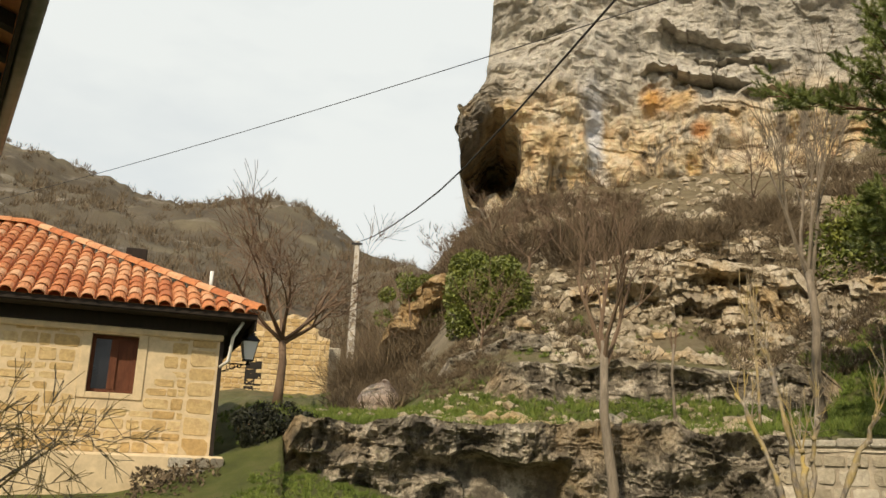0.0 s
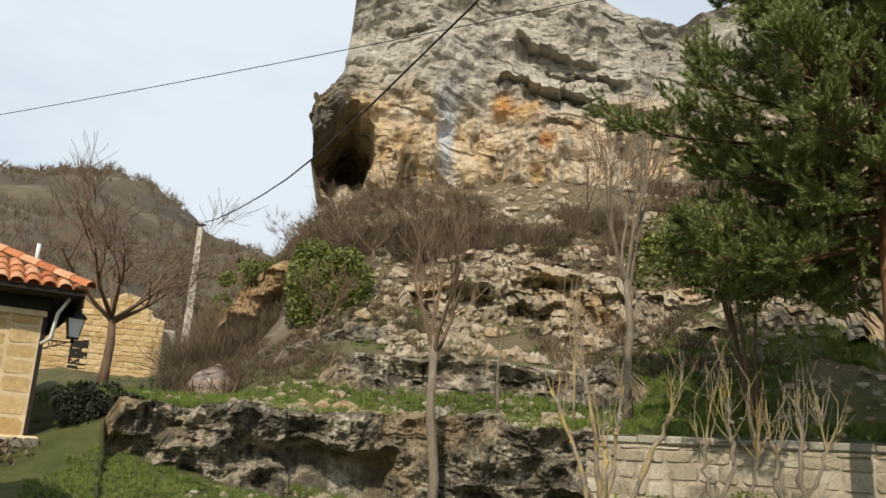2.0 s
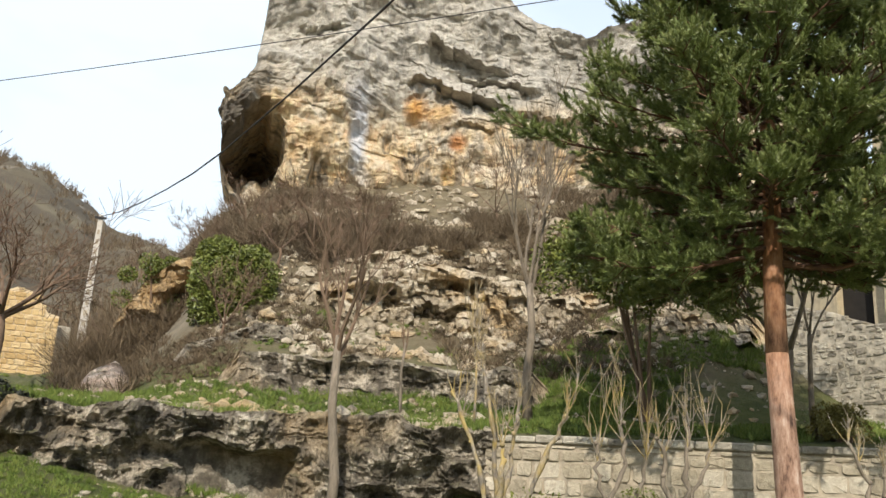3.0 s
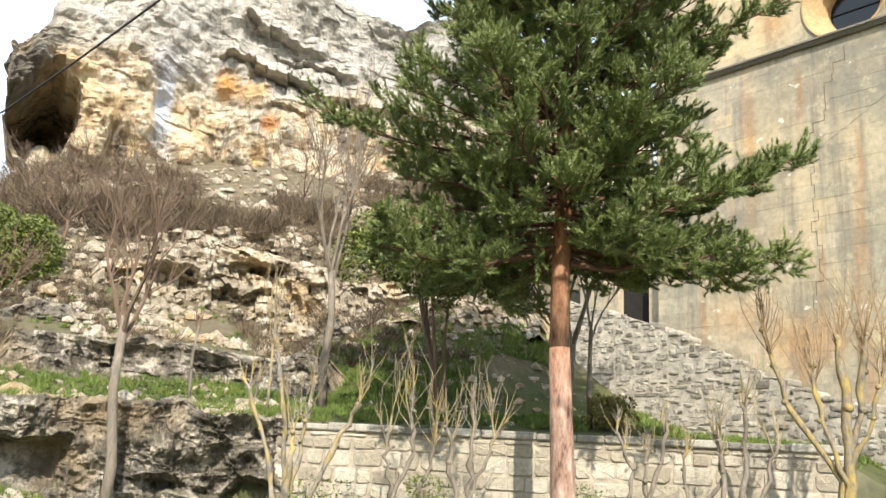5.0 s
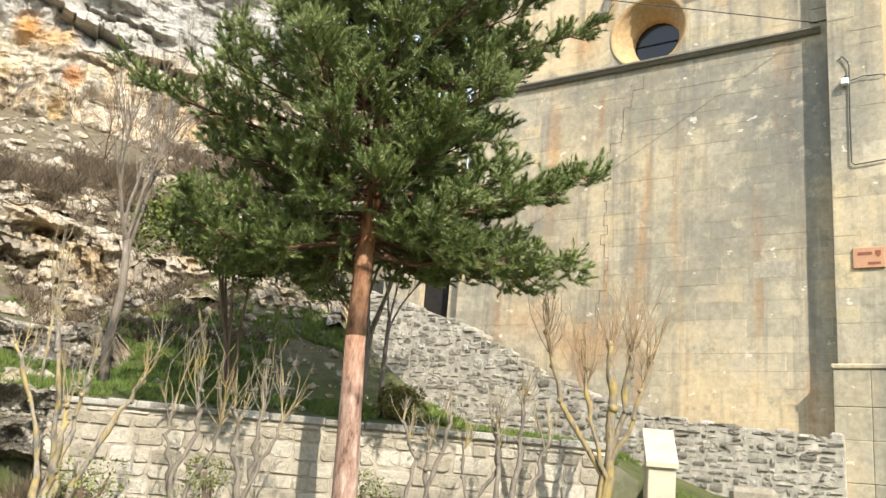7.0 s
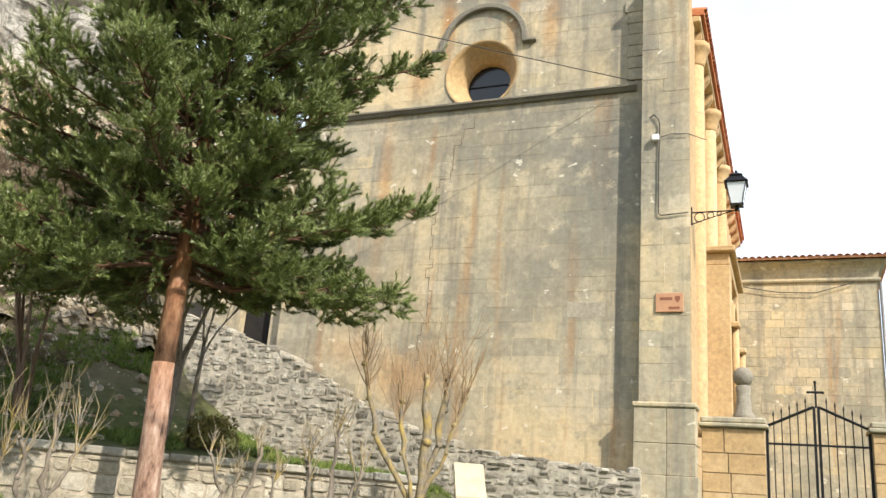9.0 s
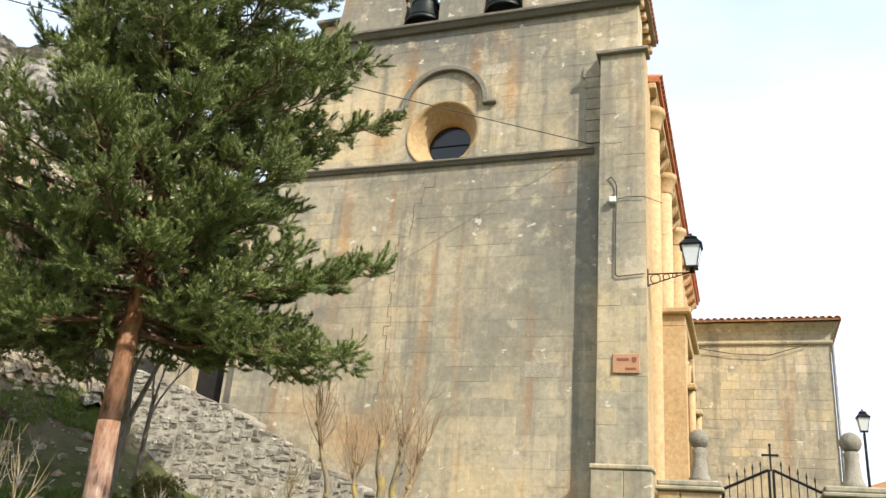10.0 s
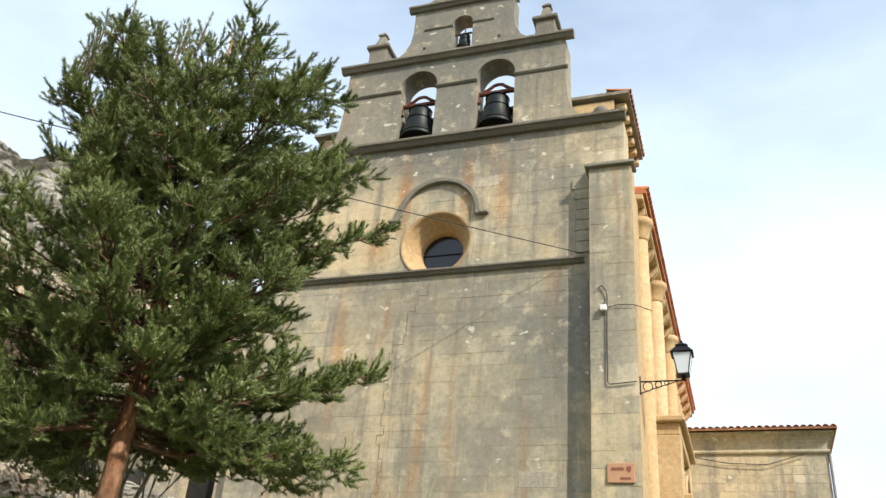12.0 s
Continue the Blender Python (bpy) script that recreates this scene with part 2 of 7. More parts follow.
    lichen = n.noise(3.2, 6, 0.8)
    base = n.mix(n.ramp(lichen, (0.66, 0.0), (0.72, 0.55)), base, (0.56, 0.52, 0.42))
    base = n.mix(n.ramp(n.noise(2.6, 3, 0.55, n.stretch(1.0, 1.0, 1.6)), (0.685, 0.0), (0.70, 0.75)), base, (0.74, 0.68, 0.54))
    n.colour(base).bump(n.math("ADD", fine, n.noise(45, 5, 0.7)), 0.35, 0.015)
    return n.mat


def cliff_paint():
    n = Nodes("cliff_limestone", 0.92).world()
    big = n.noise(0.16, 6, 0.62)
    base = n.ramp(big, (0.25, (0.36, 0.34, 0.295)), (0.5, (0.53, 0.495, 0.425)), (0.75, (0.66, 0.61, 0.51)))
    _, _, z = n.xyz()[0:3]
    band = n.math("ADD", z, n.math("MULTIPLY", n.math("SUBTRACT", n.noise(0.22, 5, 0.6), 0.5), 7.0))
    warm = n.t.nodes.new("ShaderNodeMapRange")
    warm.inputs[1].default_value, warm.inputs[2].default_value = 18.2, 15.8
    n.link(band, warm.inputs[0])
    low = n.t.nodes.new("ShaderNodeMapRange")
    low.inputs[1].default_value, low.inputs[2].default_value = 12.0, 13.6
    n.link(band, low.inputs[0])
    base = n.mix(n.math("MULTIPLY", n.math("MULTIPLY", warm.outputs[0], low.outputs[0]), 0.85), base, n.ramp(n.noise(0.8, 6, 0.65), (0.35, (0.62, 0.43, 0.20)), (0.5, (0.76, 0.60, 0.37)), (0.65, (0.80, 0.71, 0.55))))
    streak = n.noise(0.9, 6, 0.65, n.stretch(1.0, 1.0, 0.16))
    base = n.mix(n.ramp(streak, (0.54, 0.0), (0.68, 0.6)), base, (0.15, 0.145, 0.13))
    base = n.mix(n.ramp(n.noise(1.7, 5, 0.7), (0.63, 0.0), (0.72, 0.5)), base, (0.11, 0.10, 0.085))
    base = n.mix(n.ramp(n.noise(0.7, 6, 0.6, n.stretch(1.3, 1.3, 0.25)), (0.60, 0.0), (0.74, 0.6)), base, (0.60, 0.54, 0.43))
    flutes = n.math("MULTIPLY", n.ramp(n.noise(1.5, 6, 0.65, n.stretch(1.0, 1.0, 0.3)), (0.50, 0.0), (0.57, 0.85)), n.math("MULTIPLY", warm.outputs[0], n.ramp(n.noise(0.35, 3, 0.5), (0.40, 0.25), (0.55, 1.0))))
    base = n.mix(flutes, base, (0.12, 0.108, 0.09))
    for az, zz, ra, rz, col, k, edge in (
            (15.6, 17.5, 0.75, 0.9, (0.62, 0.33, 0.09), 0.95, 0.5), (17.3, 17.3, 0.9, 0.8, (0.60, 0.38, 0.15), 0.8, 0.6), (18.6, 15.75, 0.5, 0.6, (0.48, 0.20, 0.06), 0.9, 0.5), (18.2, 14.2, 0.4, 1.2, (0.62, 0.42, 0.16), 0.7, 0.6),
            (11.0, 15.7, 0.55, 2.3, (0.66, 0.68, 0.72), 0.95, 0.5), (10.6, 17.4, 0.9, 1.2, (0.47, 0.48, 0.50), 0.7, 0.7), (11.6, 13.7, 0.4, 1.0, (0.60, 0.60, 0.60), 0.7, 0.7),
            # first blob: shade of the overhanging nose and its hollow, put into the colour
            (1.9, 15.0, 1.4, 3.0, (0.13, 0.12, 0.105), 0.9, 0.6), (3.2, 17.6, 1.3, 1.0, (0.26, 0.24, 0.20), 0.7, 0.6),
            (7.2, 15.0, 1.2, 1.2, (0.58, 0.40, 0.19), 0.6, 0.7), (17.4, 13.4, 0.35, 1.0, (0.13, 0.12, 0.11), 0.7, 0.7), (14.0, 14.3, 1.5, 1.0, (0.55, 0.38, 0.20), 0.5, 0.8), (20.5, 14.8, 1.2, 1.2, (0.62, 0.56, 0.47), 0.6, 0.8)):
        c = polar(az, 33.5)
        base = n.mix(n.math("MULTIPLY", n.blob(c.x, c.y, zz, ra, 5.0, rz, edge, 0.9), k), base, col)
    fine = n.noise(2.6, 10, 0.72)
    base = n.mix(0.75, base, n.ramp(fine, (0.3, 0.2), (0.7, 0.8)), "OVERLAY")
    n.colour(base).bump(n.math("ADD", fine, n.noise(9, 8, 0.75)), 0.9, 0.15)
    return n.mat


def ground_paint():
    n = Nodes("ground_grass_earth", 0.95).world()
    big = n.noise(0.22, 6, 0.65)
    mid = n.noise(1.3, 7, 0.7)
    grass = n.ramp(mid, (0.3, (0.045, 0.055, 0.013)), (0.5, (0.085, 0.105, 0.02)), (0.7, (0.14, 0.135, 0.045)))
    dry = n.ramp(n.noise(2.2, 7, 0.7), (0.3, (0.10, 0.08, 0.045)), (0.6, (0.20, 0.165, 0.10)), (0.8, (0.30, 0.26, 0.18)))
    x, y, z = n.xyz()[0:3]
    lo = n.t.nodes.new("ShaderNodeMapRange")
    lo.inputs[1].default_value, lo.inputs[2].default_value = 4.6, 3.0
    n.link(n.math("ADD", z, n.math("MULTIPLY", n.math("SUBTRACT", mid, 0.5), 3.0)), lo.inputs[0])
    base = n.mix(n.math("MULTIPLY", lo.outputs[0], n.ramp(big, (0.25, 0.45), (0.55, 1.0))), dry, grass)
    far = n.t.nodes.new("ShaderNodeMapRange")
    far.inputs[1].default_value, far.inputs[2].default_value = 45.0, 75.0
    n.link(y, far.inputs[0])
    heath = n.ramp(n.noise(0.06, 9, 0.7), (0.3, (0.055, 0.045, 0.03)), (0.5, (0.10, 0.08, 0.05)), (0.62, (0.15, 0.125, 0.075)), (0.8, (0.22, 0.2, 0.14)))
    stepz = n.math("SINE", n.math("ADD", n.math("MULTIPLY", z, 0.75), n.math("MULTIPLY", n.noise(0.02, 5, 0.6), 9.0)))
    heath = n.mix(n.math("MULTIPLY", n.ramp(stepz, (0.75, 0.0), (0.95, 0.6)), n.ramp(n.noise(0.05, 6, 0.7), (0.5, 0.0), (0.62, 1.0))), heath, (0.34, 0.31, 0.25))
    base = n.mix(far.outputs[0], base, heath)
    steep = n.ramp(n.normal_z(), (0.45, 1.0), (0.75, 0.0))
    rock = n.ramp(n.noise(1.8, 8, 0.7), (0.3, (0.13, 0.12, 0.10)), (0.55, (0.33, 0.29, 0.22)), (0.75, (0.5, 0.45, 0.36)))
    base = n.mix(steep, base, rock)
    n.colour(base).bump(n.math("ADD", mid, n.noise(11, 8, 0.75)), 0.8, 0.1)
    return n.mat


def rock_paint(name, a, b, c, warm=None, scale=0.9):
    n = Nodes(name, 0.93).world()
    base = n.ramp(n.noise(scale, 8, 0.72), (0.39, a), (0.5, b), (0.59, c))
    if warm:
        base = n.mix(n.ramp(n.noise(0.55, 5, 0.6), (0.52, 0.0), (0.66, 0.8)), base, warm)
    base = n.mix(n.ramp(n.math("FRACT", n.math("ADD", n.random(), n.island())), (0.0, 0.0), (1.0, 0.4)), base, b)
    top = n.math("MULTIPLY", n.ramp(n.normal_z(), (0.55, 0.0), (0.9, 0.6)), n.ramp(n.noise(2.0, 6, 0.7), (0.45, 0.0), (0.6, 1.0)))
    base = n.mix(top, base, (0.12, 0.12, 0.045))
    fine = n.noise(6, 8, 0.75)
    base = n.mix(0.7, base, n.ramp(fine, (0.3, 0.22), (0.7, 0.78)), "OVERLAY")
    n.colour(base).bump(n.math("ADD", fine, n.noise(22, 6, 0.75)), 0.9, 0.06)
    return n.mat


def leaf_paint(name, a, b, c, rough=0.6, clump=1.2, share=0.35):
    n = Nodes(name, rough)
    n.colour(n.mix(share, n.ramp(n.island(), (0.0, a), (0.6, b), (1.0, c)), n.ramp(n.noise(clump, 4, 0.6), (0.36, a), (0.5, b), (0.66, c))))
    n.b.inputs["Subsurface Weight"].default_value = 0.0
    return n.mat


def bark_paint(name, a, b, c, sc=1.0):
    n = Nodes(name, 0.9)
    g = n.noise(7 * sc, 7, 0.7, n.stretch(1, 1, 0.25))
    n.colour(n.mix(n.ramp(n.noise(1.5 * sc, 4, 0.6), (0.4, 0.0), (0.65, 0.7)), n.ramp(g, (0.3, a), (0.7, b)), c)).bump(g, 0.6, 0.02)
    return n.mat


def plain(name, colour, rough=0.6, metal=0.0, var=0.25, scale=6.0):
    n = Nodes(name, rough, metal)
    g = n.noise(scale, 6, 0.65)
    d = tuple(v * (1 - var) for v in colour)
    l = tuple(min(1, v * (1 + var)) for v in colour)
    n.colour(n.ramp(g, (0.3, d), (0.7, l))).bump(g, 0.15, 0.01)
    return n.mat


M_FACADE = facade_paint()
M_CLIFF = cliff_paint()
M_GROUND = ground_paint()
M_LEDGE = rock_paint("ledge_rock", (0.095, 0.08, 0.06), (0.19, 0.165, 0.125), (0.58, 0.52, 0.42), (0.32, 0.23, 0.12), 2.2)
M_SCREE = rock_paint("pale_scree", (0.26, 0.215, 0.15), (0.48, 0.41, 0.30), (0.66, 0.59, 0.47), (0.52, 0.36, 0.17), 1.6)
M_RUBBLE = stone_paint("rubble_grey", (0.20, 0.18, 0.14), (0.49, 0.445, 0.355), (0.74, 0.69, 0.57), 3.0, 1.2, 0.85)
M_WALLSTONE = stone_paint("garden_wall_stone", (0.30, 0.26, 0.185), (0.48, 0.42, 0.31), (0.66, 0.60, 0.48), 1.5, 1.0, 0.85)
M_HOUSESTONE = stone_paint("house_stone", (0.46, 0.31, 0.13), (0.59, 0.44, 0.22), (0.68, 0.54, 0.32), 1.2, 0.5, 0.9)
M_MORTAR = plain("house_mortar", (0.62, 0.50, 0.32), 0.95, 0, 0.18, 5)
M_JOINT = plain("joint_mortar", (0.29, 0.25, 0.18), 0.95, 0, 0.35, 3)
M_JOINT_LIGHT = plain("wall_joint", (0.40, 0.345, 0.26), 0.95, 0, 0.4, 5)
M_JOINT_PALE = plain("pale_rubble_mortar", (0.43, 0.39, 0.31), 0.95, 0, 0.5, 5)
M_SUNSTONE = stone_paint("honey_stone", (0.42, 0.27, 0.115), (0.55, 0.395, 0.21), (0.61, 0.475, 0.29), 1.0, 0.3)
M_CRUST = stone_paint("dark_weathered_stone", (0.14, 0.126, 0.098), (0.26, 0.235, 0.18), (0.46, 0.42, 0.335), 2.5, 0.9)
M_TILE = stone_paint("roof_tile", (0.42, 0.14, 0.055), (0.58, 0.24, 0.095), (0.66, 0.41, 0.24), 2.0, 0.3, 1.0)
M_WOOD = bark_paint("stained_wood", (0.07, 0.022, 0.01), (0.16, 0.055, 0.025), (0.11, 0.035, 0.016), 2.0)
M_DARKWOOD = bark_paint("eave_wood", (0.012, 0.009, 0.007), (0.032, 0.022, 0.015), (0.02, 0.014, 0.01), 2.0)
M_IRON = plain("black_iron", (0.02, 0.02, 0.021), 0.5, 0.6, 0.3, 12)
M_BRONZE = plain("bell_bronze", (0.028, 0.032, 0.028), 0.45, 0.7, 0.4, 7)
M_CABLE = plain("black_cable", (0.025, 0.025, 0.026), 0.7)
M_CONCRETE = plain("pole_concrete", (0.50, 0.47, 0.42), 0.9, 0, 0.2, 4)
def pine_bark():
    """Flaking plates, grey-pink low down and orange above."""
    n = Nodes("pine_bark", 0.9).world()
    _, _, z = n.xyz()[0:3]
    high = n.t.nodes.new("ShaderNodeMapRange")
    high.inputs[1].default_value, high.inputs[2].default_value = 2.4, 5.0
    n.link(n.math("ADD", z, n.math("MULTIPLY", n.math("SUBTRACT", n.noise(3.0, 5, 0.7), 0.5), 3.5)), high.inputs[0])
    plates = n.noise(9, 6, 0.7, n.stretch(1, 1, 0.3))
    low = n.ramp(plates, (0.34, (0.08, 0.045, 0.032)), (0.44, (0.26, 0.155, 0.105)), (0.56, (0.38, 0.25, 0.18)), (0.68, (0.52, 0.40, 0.32)))
    top = n.ramp(plates, (0.34, (0.13, 0.05, 0.022)), (0.5, (0.33, 0.145, 0.06)), (0.68, (0.48, 0.25, 0.12)))
    n.colour(n.mix(high.outputs[0], low, top)).bump(plates, 0.9, 0.03)
    return n.mat


M_PINEBARK = pine_bark()
M_PINEWOOD = bark_paint("pine_boughs", (0.05, 0.028, 0.018), (0.20, 0.105, 0.06), (0.13, 0.065, 0.035), 1.5)
M_BARK = bark_paint("grey_bark", (0.07, 0.06, 0.045), (0.31, 0.26, 0.2), (0.22, 0.18, 0.13), 2.5)
M_TWIG = bark_paint("brown_twig", (0.11, 0.07, 0.045), (0.22, 0.15, 0.10), (0.16, 0.11, 0.07), 1.0)
M_PALETWIG = bark_paint("pale_lichen_bark", (0.06, 0.05, 0.04), (0.42, 0.37, 0.30), (0.46, 0.33, 0.07), 2.2)
M_YELLOWBARK = bark_paint("lichen_yellow_bark", (0.08, 0.065, 0.045), (0.33, 0.28, 0.20), (0.44, 0.31, 0.06), 3.0)
M_NEEDLE = leaf_paint("pine_needles", (0.07, 0.095, 0.022), (0.17, 0.215, 0.055), (0.37, 0.41, 0.16), 0.42, 2.2, 0.6)
M_IVY = leaf_paint("green_leaves", (0.05, 0.07, 0.012), (0.13, 0.16, 0.026), (0.25, 0.27, 0.055), 0.45, 3.0, 0.5)
# near-black leaf colour with the house's shadow in it
M_SHADOWLEAF = leaf_paint("shadow_dark_leaves", (0.008, 0.011, 0.005), (0.018, 0.022, 0.009), (0.035, 0.038, 0.014), 0.6, 3.0, 0.5)
M_OLIVE = leaf_paint("olive_leaves", (0.10, 0.085, 0.02), (0.19, 0.165, 0.035), (0.28, 0.25, 0.06), 0.6, 3.0, 0.5)
M_GRASS = leaf_paint("grass_blades", (0.055, 0.09, 0.012), (0.12, 0.18, 0.022), (0.24, 0.27, 0.06), 0.7)
M_BRUSH = leaf_paint("dry_brush", (0.07, 0.05, 0.03), (0.13, 0.095, 0.055), (0.22, 0.165, 0.10), 0.85)
M_WHITE = plain("whitewashed_render", (0.50, 0.43, 0.30), 0.85, 0, 0.2, 3)
M_GLASS_DARK = plain("dark_window_glass", (0.012, 0.012, 0.014), 0.12, 0, 0.2, 3)
M_LAMPGLASS = plain("frosted_lamp_glass", (0.82, 0.84, 0.85), 0.35, 0, 0.05, 3)
M_PLAQUE = plain("terracotta_plaque", (0.52, 0.28, 0.15), 0.6, 0, 0.12, 5)
M_INK = plain("dark_red_lettering", (0.26, 0.09, 0.045), 0.6)
M_PLASTIC = plain("white_plastic", (0.75, 0.75, 0.72), 0.5, 0, 0.05, 3)
M_PIPE = plain("zinc_pipe", (0.20, 0.19, 0.18), 0.5, 0.5, 0.2, 6)
M_DARK = plain("dark_interior", (0.02, 0.017, 0.014), 0.95)


# ---- ground: one sheet from the camera's feet to the horizon ----
WALL_AZ0, WALL_AZ1, WALL_FOOT, WALL_MID = 21.5, 56.5, 14.50, 39.0     # garden wall: a chord seen from the origin
PROFILES = (
    (-180, (0, 0, 10, 0, 40, -1, 120, 2, 400, 30, 3000, 40)),
    (-60, (0, 0, 10, 0.5, 20, 1.5, 60, 12, 240, 75, 420, 90, 3000, 60)),
    (-30, (0, 0, 8, 0.3, 13, 0.7, 18, 1.4, 30, 3, 45, 6, 90, 22, 240, 79, 420, 95, 3000, 60)),
    (-20, (0, 0, 8, 0.2, 13, 0.8, 18, 1.6, 30, 3.4, 45, 6, 90, 22, 240, 74, 420, 85, 3000, 60)),
    (-12, (0, 0, 8, 0.2, 13, 1.15, 15, 1.75, 20, 2.8, 32, 3.9, 38, 4.6, 60, 9, 120, 31, 240, 76, 420, 80, 3000, 60)),
    (-8, (0, 0, 8, 0.1, 14, 1.45, 15, 2.2, 20, 2.8, 32, 3.9, 38, 4.6, 60, 8.4, 120, 28, 240, 69.5, 420, 70, 3000, 60)),
    (-5.5, (0, 0, 8, 0.1, 14, 1.3, 15, 2.25, 20, 2.85, 32, 4.2, 38, 4.75, 60, 9, 120, 27, 240, 62.5, 420, 64, 3000, 60)),
    (-2.5, (0, 0, 8, 0.1, 14, 1.1, 15, 2.25, 20, 2.9, 27, 4.2, 34, 7.2, 40, 9.2, 60, 13, 120, 28, 240, 59.5, 420, 62, 3000, 60)),
    (1, (0, 0, 8, 0.0, 14, 0.95, 15, 2.25, 18, 2.95, 22, 4.3, 28, 7.2, 34, 10.4, 40, 12.2, 60, 14, 240, 50, 3000, 60)),
    (5, (0, 0, 8, 0.0, 14, 0.75, 15, 2.25, 18, 3.05, 18.8, 3.7, 21.5, 4.8, 24, 6.5, 28, 9.0, 33, 12.0, 40, 15.5, 60, 18, 240, 50, 3000, 60)),
    (12, (0, 0, 8, 0.0, 14, 0.55, 15, 2.25, 18, 3.1, 18.7, 3.9, 21.5, 4.9, 22, 5.3, 24, 7.1, 28, 9.3, 33, 12.3, 40, 16, 60, 20, 240, 50, 3000, 60)),
    (22, (0, 0, 8, 0.0, 14, 0.45, 15, 2.25, 18, 3.0, 18.7, 3.7, 21.5, 4.9, 22, 5.3, 24, 7.1, 28, 9.6, 33, 12.8, 40, 17, 60, 21, 240, 50, 3000, 60)),
    (30, (0, 0, 8, 0.0, 14, 0.45, 15, 2.25, 17, 2.75, 20, 4.1, 22.5, 6.2, 25, 7.2, 28, 9.6, 33, 13.2, 40, 18, 60, 22, 240, 50, 3000, 60)),
    (36, (0, 0, 8, 0.0, 14, 0.45, 15, 2.25, 17, 2.6, 19, 3.8, 21, 5.3, 25, 7.2, 33, 13.5, 40, 18, 60, 22, 240, 50, 3000, 60)),
    (42, (0, 0, 8, 0.0, 14, 0.45, 15, 2.25, 17, 2.6, 20, 3.6, 22, 5.2, 26, 7.5, 33, 12, 60, 20, 240, 50, 3000, 60)),
    (48, (0, 0, 8, 0.0, 14, 0.45, 15, 2.2, 17, 2.35, 22, 2.7, 30, 4, 60, 8, 240, 30, 3000, 60)),
    (57, (0, 0, 8, 0.0, 14, 0.5, 15, 2.1, 17, 2.2, 22, 2.5, 60, 3, 240, 10, 3000, 60)),
    (64, (0, 0, 8, 0.1, 14, 0.7, 16.5, 1.2, 18, 1.7, 22, 2.0, 60, 2, 240, 5, 3000, 60)),
    (80, (0, 0, 8, 0.2, 14, 1.0, 18, 1.6, 22, 1.8, 60, 1.5, 240, 4, 3000, 60)),
    (110, (0, 0, 10, 0.2, 30, 0, 120, 0, 400, 20, 3000, 50)),
    (180, (0, 0, 10, 0, 40, -1, 120, 2, 400, 30, 3000, 40)),
)


def edge_r(az):
    """How far off the terrace begins in this direction."""
    az = np.asarray(az, float)
    chord = (WALL_FOOT + 0.45) / np.cos(np.radians(np.clip(az, WALL_AZ0, WALL_AZ1) - WALL_MID))
    return np.where(az < WALL_AZ0, 15.75 - 0.35 * np.clip((az - 17) / 4.5, 0, 1), chord)


def ground_z(x, y, rough=True):
    x, y = np.asarray(x, float), np.asarray(y, float)
    az, r = np.degrees(np.arctan2(x, y)), np.hypot(x, y)
    # the terrace edge is carried to 15 m in every direction before the tables are read
    e = edge_r(az)
    on = (az > -10) & (az < 60)
    rr = np.where(on, np.where(r > e, 15 + (r - e) * np.clip((22 - 15) / (22 - e), 0.5, 2), np.where(r > e - 0.5, 14 + (r - e + 0.5) * 0.04, r * 14 / (e - 0.5))), r)
    rr = np.where(on & (r > 22), r, rr)
    azs = [p[0] for p in PROFILES]
    zs = np.stack([np.interp(rr, p[1][0::2], p[1][1::2]) for p in PROFILES])
    k = np.clip(np.searchsorted(azs, az, side="right") - 1, 0, len(azs) - 2)
    a0, a1 = np.array(azs)[k], np.array(azs)[k + 1]
    w = np.clip((az - a0) / (a1 - a0), 0, 1)
    z = np.take_along_axis(zs, k[None], 0)[0] * (1 - w) + np.take_along_axis(zs, k[None] + 1, 0)[0] * w
    if rough:
        wild = np.clip((r - 15.5) / 6, 0, 1) * np.where((az > 44) & (az < 100), 0.15, 1)
        z = z + wild * (0.22 * fbm(x * 0.55, y * 0.55, 0, 5, 3) + np.clip((r - 60) / 100, 0, 1) * 5 * fbm(x * 0.03, y * 0.03, 0, 6, 5, 0.6)) + 0.04 * fbm(x * 0.9, y * 0.9, 0, 3, 8)
    return z


_az = np.radians(np.concatenate([np.arange(-180, -40, 5.0), np.arange(-40, 95, 0.3), np.arange(95, 180, 5.0)]))
_r = np.concatenate([[0.02], np.arange(1, 13, 1.0), np.arange(13, 40, 0.16), np.geomspace(40, 3000, 130)])
_R, _A = np.meshgrid(_r, _az, indexing="ij")
_X, _Y = _R * np.sin(_A), _R * np.cos(_A)
ground = ob_of("ground", grid_mesh("ground", _X, _Y, ground_z(_X, _Y), M_GROUND, True, True))
tagged(ground, "grassy terraces and dry stony hillside", "ground", kind="structure")


def gz(x, y):
    return float(ground_z(np.array([x]), np.array([y]))[0])


